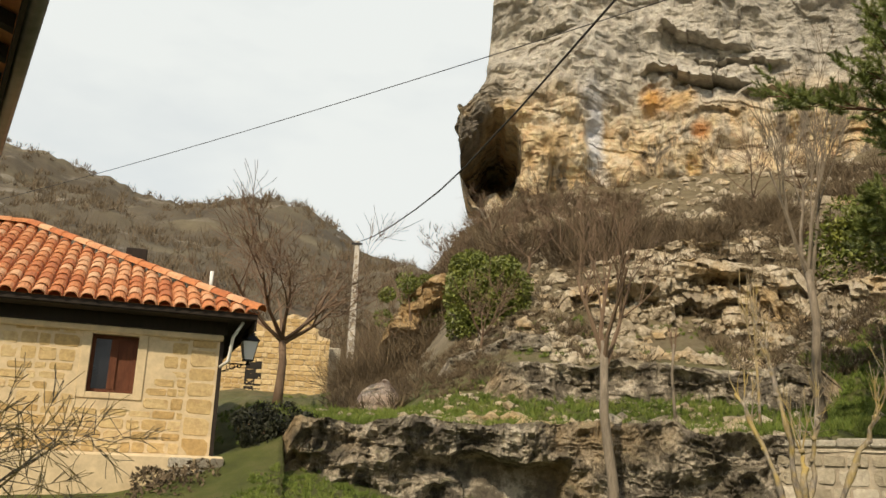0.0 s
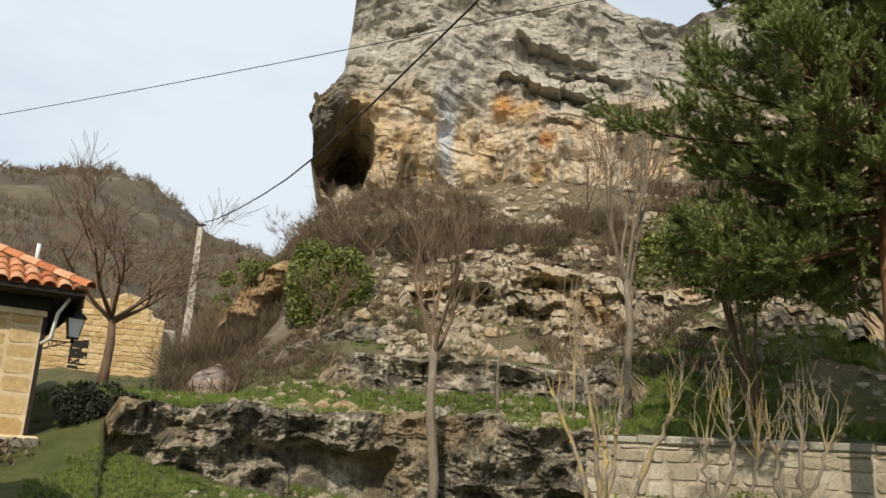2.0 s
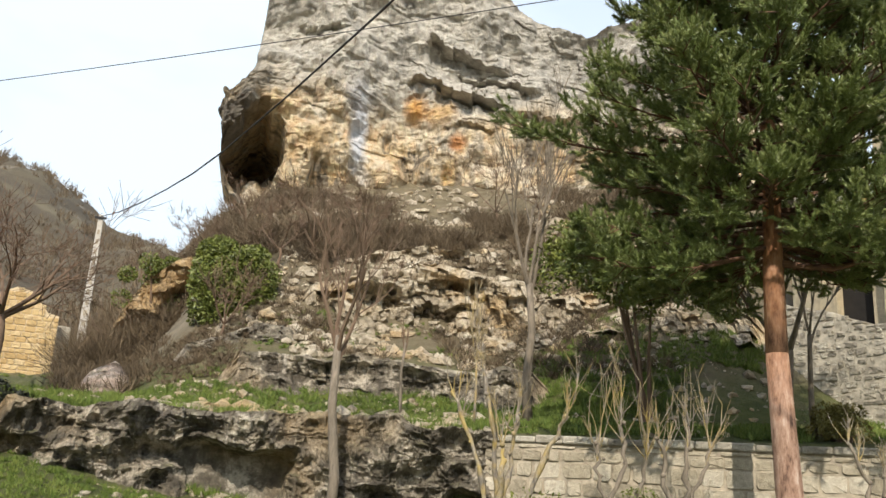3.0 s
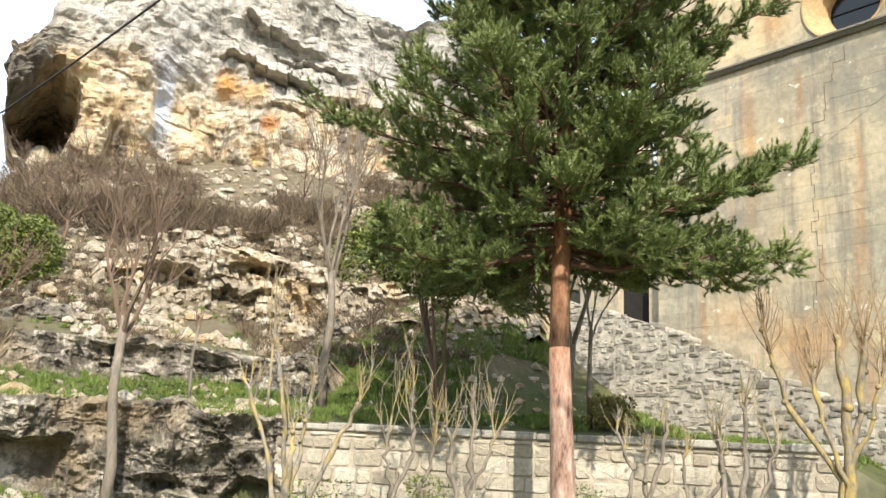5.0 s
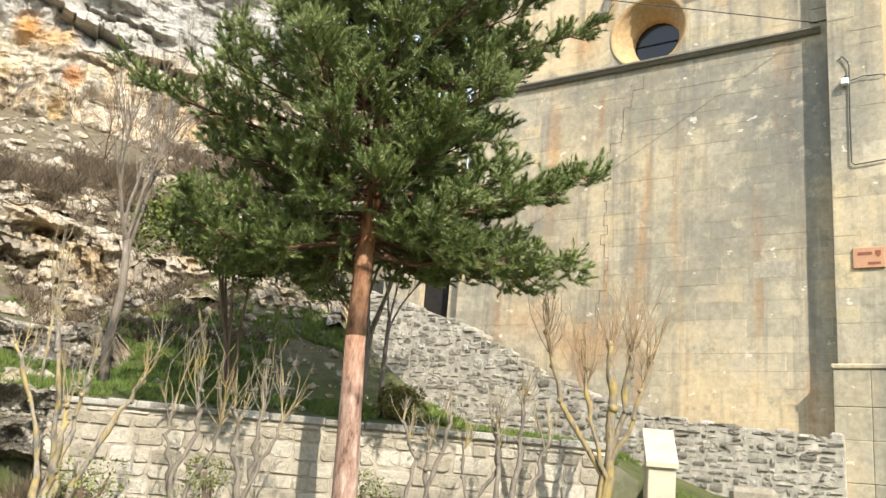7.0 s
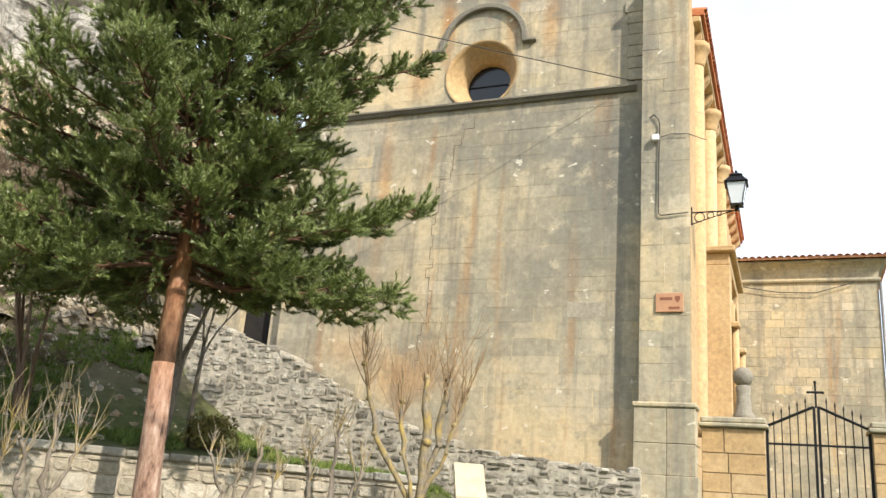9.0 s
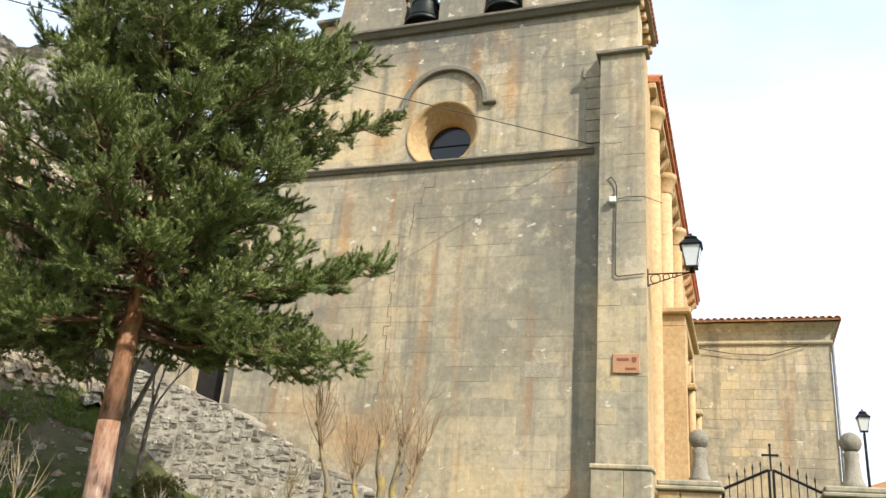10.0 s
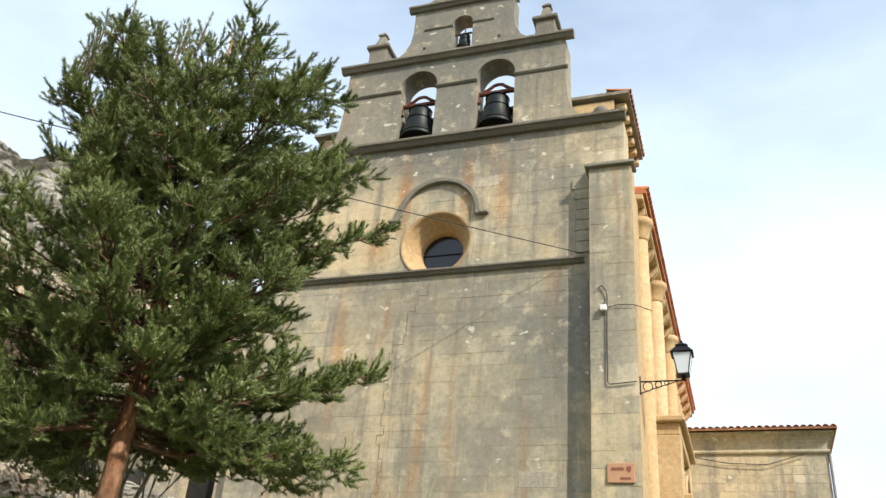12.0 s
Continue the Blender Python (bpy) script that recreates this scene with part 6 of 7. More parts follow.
def rock_band(name, label, az0, az1, foot, crest, material, size=0.6, amp=0.35, overhang=0.0, pits=0.0, seed=1, cols=300, rows=70, pieces=(), soft=0.25, cap=None):
    """A face of bedded rock. foot, crest: (az, r, z) tables; pieces: (az, z, half width, half height, depth) hollows."""
    az = np.linspace(az0, az1, cols)
    v = np.linspace(0, 1.12, rows)
    A, V = np.meshgrid(az, v)
    t = lambda tab, k: np.interp(A, tab[0::3], tab[k::3])
    c = np.clip(V, 0, 1)
    R = t(foot, 1) + (t(crest, 1) - t(foot, 1)) * c ** (1 - overhang * 0.5)
    Z = t(foot, 2) + (t(crest, 2) - t(foot, 2)) * c
    x = np.radians(A) * R
    end = np.clip((A - az0) / 1.2, 0, 1) * np.clip((az1 - A) / 1.2, 0, 1)
    off = amp * blocky(x / size, Z / (size * 0.8), seed) + amp * 0.5 * blocky(x / (size * 0.42), Z / (size * 0.38), seed + 9) + amp * 0.6 * fbm(x * 0.8, Z * 1.2, 0, 5, seed + 5)
    ridge = sum((0.55 ** k) * (np.abs(vnoise(x * 0.9 * 2.1 ** k + 3 * k, Z * 0.95 * 2.1 ** k, 0, seed + 20 + k)) * 2 - 0.7) for k in range(5))
    off = (1 - soft) * off + soft * amp * 1.6 * ridge
    off = off - overhang * np.clip((c - 0.55) / 0.3, 0, 1) * (0.6 + 0.4 * vnoise(x * 0.9, 0, 0, seed + 7))
    off = off + pits * np.clip(vnoise(x * 0.75, Z * 0.5, 0, seed + 8) - 0.05, 0, 1) * np.clip(c / 0.1, 0, 1) * np.clip((0.72 - c) / 0.15, 0, 1) * 2.2
    for pa, pz, wa, wz, depth in pieces:
        wx, wzz = (A - pa) / wa + 0.45 * fbm(x * 1.6, Z * 1.6, 0, 3, seed + 31), (Z - pz) / wz + 0.45 * fbm(x * 1.6, Z * 1.6, 4, 3, seed + 33)
        off = off + depth * np.clip(1.6 - np.hypot(wx, wzz) * 1.5, 0, 1) ** 0.5
    off = np.minimum(off, 0.8)
    if cap:
        off = np.minimum(off, cap - R)
    R = R + off * end + np.clip(V - 1, 0, 1) * 9.0
    Z = Z + 0.10 * fbm(x * 1.5, c * 3, 0, 4, seed + 6) * end - np.clip(V - 1, 0, 1) * 2.2 - (1 - end) * 0.5
    a = np.radians(A)
    ob = ob_of(name, grid_mesh(name, R * np.sin(a), R * np.cos(a), Z, material, False))
    return tagged(ob, label, "rock", kind="structure")


rock_band("rock_ledge", "weathered grey limestone ledge edging the grass terrace", -10.5, 23.3,
          (-11, 15.0, 1.2, -8, 14.85, 1.1, -1, 14.75, 0.6, 10, 14.8, 0.1, 23, 15.1, 0.1),
          (-11, 15.35, 2.2, -8, 15.3, 2.35, -1, 15.2, 2.42, 10, 15.25, 2.36, 23, 15.3, 2.35), M_LEDGE, 0.8, 0.28, 0.5, 1.9, 61, 760, 150, (), 0.7, 15.66)
rock_band("rock_band", "dark low rock band across the slope", 3.0, 25.5,
          (3, 17.9, 2.9, 12, 17.9, 3.0, 22, 17.9, 2.9, 31, 18.4, 3.2), (3, 18.5, 3.7, 12, 18.5, 3.95, 22, 18.5, 3.8, 31, 19.0, 4.0), M_LEDGE, 0.6, 0.24, 0.2, 0.3, 71, 420, 70, (), 0.6)
rock_band("rock_outcrop", "pale blocky limestone outcrop with small hollows", 7.5, 24.5,
          (7, 21.8, 4.9, 12, 21.5, 4.8, 17, 21.4, 4.8, 24.5, 21.6, 4.9), (7, 22.6, 6.0, 12, 22.4, 6.8, 17, 22.4, 7.05, 21, 22.4, 6.9, 25, 22.6, 6.5), M_SCREE, 0.55, 0.42, 0.15, 0.4, 81, 620, 140,
          ((16.7, 5.5, 0.45, 0.42, 1.2), (18.6, 6.45, 0.6, 0.16, 0.8), (19.9, 6.4, 0.4, 0.14, 0.7), (14.0, 6.3, 0.5, 0.14, 0.5), (12.2, 5.4, 0.5, 0.25, 0.6)))
rock_band("rock_outcrop", "low pale broken rock shelf on the slope", 10.5, 24.0,
          (10, 24.6, 7.2, 17, 24.6, 7.6, 24, 24.6, 7.4), (10, 25.4, 7.9, 17, 25.4, 8.5, 24, 25.4, 8.0), M_SCREE, 0.45, 0.36, 0.1, 0.3, 91, 460, 80)
rock_band("rock_outcrop", "rubbly pale rock bank behind the pine", 23.5, 39.6,
          (23, 21.1, 4.9, 30, 20.9, 5.1, 36, 20.2, 4.7, 43, 20.8, 5.2), (23, 22.3, 6.3, 30, 22.0, 6.3, 36, 21.0, 5.5, 43, 21.8, 6.2), M_SCREE, 0.4, 0.36, 0.1, 0.3, 101, 520, 100)
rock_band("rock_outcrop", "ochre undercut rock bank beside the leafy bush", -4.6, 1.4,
          (-5, 27.5, 4.2, -1, 26.0, 4.2, 2, 25.0, 4.5), (-5, 28.2, 5.0, -2.5, 27.2, 6.9, 0, 26.4, 7.6, 2, 26, 7.4), rock_paint("ochre_rock", (0.22, 0.15, 0.08), (0.42, 0.29, 0.14), (0.50, 0.40, 0.27)), 0.7, 0.4, 0.7, 0.7, 111, 220, 80)
rock_band("rock_slab", "pale pinkish sloping slab at the terrace's edge", -6.2, -2.0,
          (-6.5, 20.0, 2.7, -1.5, 20.0, 2.8), (-6.5, 21.6, 3.1, -3.6, 21.4, 3.75, -1.5, 21.4, 3.4), rock_paint("pinkish_rock", (0.34, 0.25, 0.19), (0.52, 0.41, 0.33), (0.6, 0.52, 0.44)), 0.5, 0.15, 0.0, 0.0, 121, 130, 50)
rock_band("rock_shelf", "grey rounded rock shelf on the grassy slope", -0.5, 8.5,
          (-1, 20.0, 3.2, 4, 19.4, 3.4, 9, 19.4, 3.7), (-1, 21.2, 3.9, 4, 20.7, 4.8, 9, 20.6, 4.8), M_LEDGE, 0.9, 0.3, 0.0, 0.2, 131, 260, 80, (), 0.7)


# ---- loose stones ----
def rock_units(n, seed):
    out = []
    for k in range(n):
        bm = bmesh.new()
        bmesh.ops.create_icosphere(bm, subdivisions=1, radius=0.5)
        rnd = random.Random(seed + k)
        for v in bm.verts:
            v.co = v.co * rnd.uniform(0.65, 1.25)
            v.co.z *= 0.7
        v = np.array([w.co[:] for w in bm.verts])
        f = np.array([[w.index for w in q.verts] for q in bm.faces])
        bm.free()
        out.append((v, f))
    return out


def scatter_stones(name, label, areas, material, seed):
    """areas: (count, az0, az1, r0, r1, smallest, largest)."""
    rng = np.random.default_rng(seed)
    units = rock_units(6, seed)
    VV, FF, k = [], [], 0
    for count, a0, a1, r0, r1, s0, s1 in areas:
        az, r = np.radians(rng.uniform(a0, a1, count)), rng.uniform(r0, r1, count)
        x, y = r * np.sin(az), r * np.cos(az)
        keep = fbm(x * 0.5, y * 0.5, 0, 3, seed + 2) > -0.25
        z = ground_z(x, y)
        s = s0 + (s1 - s0) * rng.random(count) ** 3
        for i in np.nonzero(keep)[0]:
            v, f = units[rng.integers(6)]
            t = rng.uniform(0, 6.28)
            c, q = math.cos(t), math.sin(t)
            w = v * s[i] * rng.uniform(0.7, 1.3, 3)
            VV.append(np.stack([w[:, 0] * c - w[:, 1] * q + x[i], w[:, 0] * q + w[:, 1] * c + y[i], w[:, 2] + z[i] + 0.12 * s[i]], 1))
            FF.append(f + k)
            k += len(v)
    ob = ob_of(name, mesh_of(name, np.concatenate(VV), np.concatenate(FF).tolist(), material))
    return tagged(ob, label, "stones", kind="stuff")


scatter_stones("loose_stones", "pale loose stones strewn over the slope and terrace", (
    (600, -9, 21, 15.8, 16.5, 0.08, 0.42), (500, -9, 22, 15.3, 15.9, 0.08, 0.34), (500, 4, 26, 19.4, 22.0, 0.1, 0.5), (420, -8, 30, 16.3, 19, 0.05, 0.3), (1500, 2, 40, 19.3, 23, 0.06, 0.35), (1600, 6, 36, 23, 29, 0.08, 0.5), (700, 4, 32, 28, 34, 0.1, 0.6), (250, -9, 14, 11, 14.6, 0.05, 0.2), (300, 22, 44, 15.3, 19, 0.05, 0.25), (120, 56, 68, 13.8, 16.6, 0.08, 0.4), (110, 20.6, 24.2, 14.3, 15.3, 0.15, 0.55)), M_SCREE, 5)


# ---- garden wall, its end pier, and the rubble ramp wall ----
def garden_wall():
    p0, p1 = polar(WALL_AZ0, WALL_FOOT / math.cos(radians(WALL_AZ0 - WALL_MID))), polar(WALL_AZ1 + 1.2, WALL_FOOT / math.cos(radians(WALL_AZ1 + 1.2 - WALL_MID)))
    L = (p1 - p0).length
    w = empty("garden_wall", Matrix.Translation(p0) @ pose(0, 0, 0, 0, 0, -WALL_MID))
    tagged(w, "pale coursed stone garden wall with flat coping", "wall", kind="structure")
    core = box("core", 0, L, 0.022, 0.45, -0.2, 2.12, M_JOINT_LIGHT, w)
    rects = courses(0, L, 0.75, 2.1, (0.17, 0.36), (0.22, 0.68), 0.012, 61)
    lay_stones(worn(rects, 65, 0.022), 0.0, 0.09, core, M_WALLSTONE, 62, limit=300, inset=0.06, bulge=0.09, uneven=0.012, tilt=0.02)
    lay_stones(courses(0, L, -0.2, 0.74, (0.25, 0.34), (0.3, 0.6), 0.02, 63), 0.0, 0.07, core, M_WALLSTONE, 64, limit=0, inset=0.04)
    rnd = random.Random(2)
    x = 0
    while x < L - 0.1:
        l = min(rnd.uniform(0.45, 0.95), L - x)
        box("coping_stone", x + 0.006, x + l - 0.006, -0.05 + rnd.uniform(-0.02, 0.02), 0.5, 2.115, 2.22 + rnd.uniform(0, 0.045), M_RUBBLE, w, bevel=0.02)
        x += l
    # whitewashed end pier with a sloping top
    q = Vector((11.72, 6.38, 0))
    e = empty("end_pier", Matrix.Translation(q) @ pose(0, 0, 0, 0, 0, -50))
    tagged(e, "whitewashed pier with sloping cap at the wall's end", "pier")
    bm = bmesh.new()
    vs = [bm.verts.new(p) for p in ((-0.2, -0.24, 0.2), (0.2, -0.24, 0.2), (0.2, 0.24, 0.2), (-0.2, 0.24, 0.2), (-0.2, -0.24, 1.86), (0.2, -0.24, 1.86), (0.2, 0.24, 2.34), (-0.2, 0.24, 2.34))]
    for f in ((0, 1, 5, 4), (1, 2, 6, 5), (2, 3, 7, 6), (3, 0, 4, 7), (4, 5, 6, 7), (3, 2, 1, 0)):
        bm.faces.new([vs[i] for i in f])
    bmesh.ops.bevel(bm, geom=bm.edges[:], offset=0.012, segments=1, affect="EDGES")
    part("pier_body", bm, M_WHITE, e)
    bm = bmesh.new()
    vs = [bm.verts.new(p) for p in ((-0.23, -0.29, 1.86), (0.23, -0.29, 1.86), (0.23, 0.27, 2.37), (-0.23, 0.27, 2.37), (-0.23, -0.29, 1.93), (0.23, -0.29, 1.93), (0.23, 0.27, 2.44), (-0.23, 0.27, 2.44))]
    for f in ((0, 1, 5, 4), (1, 2, 6, 5), (2, 3, 7, 6), (3, 0, 4, 7), (4, 5, 6, 7), (3, 2, 1, 0)):
        bm.faces.new([vs[i] for i in f])
    part("sloping_cap", bm, M_WHITE, e)


garden_wall()


def ramp_wall():
    """Rubble retaining wall that climbs towards the dark doorway."""
    stops = ((39.8, 20.9, 5.85), (43.5, 20.2, 5.37), (47.0, 19.57, 4.9), (50.5, 19.0, 4.22), (52.5, 18.75, 3.86), (56.2, 18.2, 3.33), (60.3, 17.75, 2.93), (68.9, 17.15, 2.76), (71.5, 17.1, 2.7))
    w = empty("ramp_wall")
    tagged(w, "grey mortared rubble wall climbing beside the church", "wall", kind="structure")
    rnd = random.Random(77)
    n = 0
    for (a0, r0, z0), (a1, r1, z1) in zip(stops[:-1], stops[1:]):
        p, q = polar(a0, r0), polar(a1, r1)
        L = (q - p).length
        ang = math.degrees(math.atan2((q - p).y, (q - p).x))
        seg = empty("wall_stretch", Matrix.Translation(p) @ pose(0, 0, 0, 0, 0, ang))
        seg.parent = w
        bm = bmesh.new()
        add_prism(bm, [(0, 0.8), (L, 0.8), (L, z1 - 0.04), (0, z0 - 0.04)], -0.004, 0.55)
        part("core", bm, M_JOINT_PALE, seg)
        rects = []
        for x0, x1, c0, c1 in courses(0, L, 1.6, max(z0, z1), (0.07, 0.19), (0.11, 0.36), 0.014, 80 + n):
            top = z0 + (z1 - z0) * ((x0 + x1) / 2) / L
            if c1 < top + 0.03:
                g = lambda: rnd.uniform(-0.03, 0.03)
                rects.append((x0 + g(), x1 + g(), c0 + g(), max(c1, c0 + 0.1) + g()))
        lay_stones(worn(rects, 190 + n, 0.025), -0.01, 0.10, seg, M_RUBBLE, 90 + n, near=lambda r: -r[2], limit=42, inset=0.08, bulge=0.22, uneven=0.02, tilt=0.06)
        x = 0.0
        while x < L - 0.05:
            l = min(rnd.uniform(0.2, 0.45), L - x)
            zt = z0 + (z1 - z0) * (x + l / 2) / L
            bm = bmesh.new()
            add_box(bm, x + 0.01, x + l - 0.01, -0.03 + rnd.uniform(-0.03, 0.05), 0.55, -0.1, rnd.uniform(-0.03, 0.1), 0.045)
            part("cap_stone", bm, M_RUBBLE, seg, m=Matrix.Translation((0, 0, zt)) @ pose(0, 0, 0, 0, 0, 0))
            x += l
        n += 1


ramp_wall()
# weathered block with a dark socket, below the ramp wall
blk = empty("stone_trough", Matrix.Translation(polar(66.5, 16.3)) @ pose(0, 0, 0, 0, 0, -70))
tagged(blk, "weathered hollowed stone block against the rubble wall", "stone block")
bm = bmesh.new()
add_box(bm, -0.4, 0.4, -0.2, 0.25, 0.9, 1.72, 0.09)
part("block", bm, M_WALLSTONE, blk)


# ---- bare trees and pollards ----
def grow(bm, p, d, length, r, level, rnd, spread, up, sides, thin):
    n = 4
    pts, rr, q, dd = [p], [r], p.copy(), d.copy()
    for i in range(n):
        dd = (dd + Vector([rnd.gauss(0, 0.10) for _ in range(3)]) + Vector((0, 0, up))).normalized()
        q = q + dd * (length / n)
        pts.append(q.copy())
        rr.append(max(r * (1 - 0.55 * (i + 1) / n), thin))
    add_tube(bm, pts, rr, sides)
    if level == 0:
        return
    kids = rnd.randint(3, 4) if level > 1 else rnd.randint(6, 9)
    for k in range(kids):
        t = rnd.uniform(0.35, 1.0)
        i = min(int(t * n), n - 1)
        b = pts[i].lerp(pts[i + 1], t * n - i)
        nd = (dd + Vector([rnd.gauss(0, spread) for _ in range(3)])).normalized()
        grow(bm, b, nd, length * rnd.uniform(0.5, 0.75), max(rr[i] * 0.55, thin), level - 1, rnd, spread, up, 4 if level > 1 else 3, thin)


def bare_tree(x, y, height, stem, r, seed, label, material=None, twigs=None, limbs=5, spread=0.45, up=0.10, level=3, lean=(0, 0), thin=0.006, fork=1.0, z=None):
    """A leafless tree: a trunk and limbs that fork into twigs. stem: height at which it forks."""
    rnd = random.Random(seed)
    z0 = gz(x, y) - 0.05 if z is None else z
    t = empty("bare_tree", Matrix.Translation((x, y, z0)))
    tagged(t, label, "tree")
    top = Vector((lean[0], lean[1], stem))
    bm = bmesh.new()
    add_tube(bm, [Vector((0, 0, 0)), top * 0.3 + Vector((rnd.gauss(0, 0.03), 0, 0)), top * 0.65 + Vector((rnd.gauss(0, 0.04), 0, 0)), top], [r * 1.25, r, r * 0.88, r * 0.75], 9)
    part("trunk", bm, material or M_BARK, t, smooth=True)
    for k in range(limbs):
        bm = bmesh.new()
        a = 2 * math.pi * (k + rnd.uniform(-0.25, 0.25)) / limbs
        d = Vector((math.cos(a) * spread * fork, math.sin(a) * spread * fork, 1)).normalized()
        start = top * rnd.uniform(0.85, 1.0)
        grow(bm, start, d, (height - stem) * rnd.uniform(0.5, 0.62), r * 0.5, level, rnd, spread * 0.75, up, 5, thin)
        part("limb", bm, twigs or M_TWIG, t)
    return t


_p = polar(-10.55, 20)
bare_tree(_p.x, _p.y, 5.1, 1.6, 0.105, 21, "leafless spreading tree with dark trunk beside the house", M_TWIG, M_TWIG, 10, 0.75, 0.03, 3, thin=0.0055, fork=1.9)
bare_tree(2.74, 13.55, 6.0, 3.3, 0.085, 23, "slender leafless tree in front of the rock ledge", M_BARK, M_TWIG, 4, 0.42, 0.08, 3, (-0.08, 0.02), 0.0035, 1.3)
bare_tree(6.92, 15.4, 6.9, 2.9, 0.09, 25, "pale grey leafless tree on the terrace", M_BARK, M_BARK, 4, 0.3, 0.12, 3, (-0.05, 0.0), 0.005)
bare_tree(4.35, 15.6, 2.3, 1.6, 0.03, 27, "young bare sapling on the terrace", M_BARK, M_TWIG, 2, 0.2, 0.2, 1)
bare_tree(5.6, 14.9, 3.2, 1.4, 0.025, 28, "young bare sapling with upright shoots", M_PALETWIG, M_PALETWIG, 3, 0.15, 0.25, 1)
bare_tree(10.15, 11.84, 5.0, 1.6, 0.11, 31, "dark gnarled leafless tree behind the pine", M_BARK, M_BARK, 5, 0.4, 0.12, 3, (0.25, 0.1))
bare_tree(10.83, 11.9, 4.2, 1.9, 0.05, 33, "thin pale leafless tree behind the pine", M_BARK, M_BARK, 3, 0.3, 0.15, 2)
bare_tree(1.1, 21.5, 2.4, 0.4, 0.04, 35, "low bare thorn bush on the slope", M_TWIG, M_TWIG, 7, 0.8, 0.05, 2)
for i, (az, r, hh, lb) in enumerate(((8.2, 25.5, 3.2, "bare brown shrub tree below the cliff"), (11.5, 26.5, 2.8, "bare brown shrub tree below the cliff"), (3.4, 30, 2.4, "bare brown shrub tree below the cliff"), (0.4, 31, 2.2, "bare brown shrub tree below the cliff"), (21.0, 28.5, 3.2, "bare brown shrub tree below the cliff"), (24.0, 29, 3.0, "bare brown shrub tree below the cliff"), (-1.6, 30, 2.6, "bare brown shrub tree below the cliff"), (6.0, 25, 2.6, "bare brown shrub tree below the cliff"))):
    q = polar(az, r)
    tagged(bare_tree(q.x, q.y, hh, 0.7, 0.05, 40 + i, lb, M_TWIG, M_TWIG, 5, 0.6, 0.03, 3, thin=0.0045, fork=1.6), group="shrubs below the cliff")


def pollard(x, y, stems, shoots, seed, label, bark, twig, z=None, fork=0.0):
    """A cut-back tree. stems: (side, out, height, radius); shoots: count, length."""
    rnd = random.Random(seed)
    z0 = gz(x, y) - 0.05 if z is None else z
    t = empty("pollarded_tree", Matrix.Translation((x, y, z0)))
    tagged(t, label, "tree", "pollarded trees before the wall")
    az = math.degrees(math.atan2(x, y))
    u, o = polar(az + 90, 1), polar(az, 1)
    for side, out, h, r in stems:
        bm = bmesh.new()
        tip = u * side + o * out + Vector((0, 0, h))
        m1, m2 = tip * 0.35 + Vector((rnd.gauss(0, 0.09), rnd.gauss(0, 0.06), 0.1)), tip * 0.7 + Vector((rnd.gauss(0, 0.10), rnd.gauss(0, 0.06), 0.05))
        if fork:
            m1 = Vector((rnd.gauss(0, 0.03), rnd.gauss(0, 0.03), fork))
            m2 = m1.lerp(tip, 0.5) + u * side * 0.2
        ctrl, line = [u * side * 0.12 * (not fork), m1, m2, tip], []
        for i in range(13):
            q = i / 12 * 3
            c = ctrl[min(int(q), 2)].lerp(ctrl[min(int(q), 2) + 1], q - min(int(q), 2))
            line.append(c + Vector((rnd.gauss(0, 0.022), rnd.gauss(0, 0.022), 0)))
        add_tube(bm, line, [r * (1.15 - 0.55 * i / 12) * rnd.uniform(0.65, 1.2) for i in range(13)], 7)
        for k in range(3):
            bmesh.ops.create_icosphere(bm, subdivisions=1, radius=r * rnd.uniform(0.65, 0.95), matrix=Matrix.Translation(line[-1 - 2 * k] * 1.0 + Vector([rnd.gauss(0, 0.02) for _ in range(3)])))
        st = part("stem", bm, bark, t, smooth=True)
        for k in range(shoots[0]):
            bm = bmesh.new()
            b = m2.lerp(tip, rnd.uniform(0.4, 1.05))
            d = (tip - m2).normalized() * 0.5 + Vector((rnd.gauss(0, 0.38), rnd.gauss(0, 0.38), 1))
            d.normalize()
            l = shoots[1] * rnd.uniform(0.45, 1.15)
            if k % 3 == 0:
                grow(bm, b, d, l * 0.8, 0.014, 1, rnd, 0.4, 0.12, 4, 0.003)
            bend = Vector((rnd.gauss(0, 0.09), rnd.gauss(0, 0.09), 0)) * l
            add_tube(bm, [b, b + d * l * 0.3 + bend, b + d * l * 0.65 + bend * 1.3, b + d * l + Vector((0, 0, 0.1 * l))], [0.010, 0.007, 0.005, 0.002], 4)
            part("shoot", bm, twig, st)
    return t


M_SHOOT = bark_paint("orange_shoots", (0.22, 0.15, 0.08), (0.42, 0.31, 0.18), (0.34, 0.23, 0.12), 1.0)
pollard(11.26, 7.08, ((0.05, 0, 3.4, 0.10), (-0.95, 0.05, 3.55, 0.06), (0.4, 0.1, 3.4, 0.075), (-0.3, -0.1, 3.0, 0.055), (0.65, 0.0, 3.1, 0.05)), (11, 1.15), 71, "pollarded tree with yellow lichen and long orange shoots", M_YELLOWBARK, M_SHOOT, fork=1.35)
pollard(4.95, 11.85, ((-0.75, 0, 2.5, 0.05), (-0.3, 0.1, 2.9, 0.055), (0.25, 0, 2.2, 0.05), (1.0, -0.1, 2.2, 0.055), (0.05, -0.1, 1.7, 0.06)), (4, 1.0), 72, "pale lichen-covered pollard before the garden wall", M_PALETWIG, M_PALETWIG)
pollard(6.55, 11.1, ((-0.3, 0, 1.8, 0.04), (0.05, 0, 2.1, 0.045), (0.45, 0.05, 1.8, 0.04)), (6, 1.2), 73, "grey cut-back shrub with upright shoots", M_BARK, M_PALETWIG)
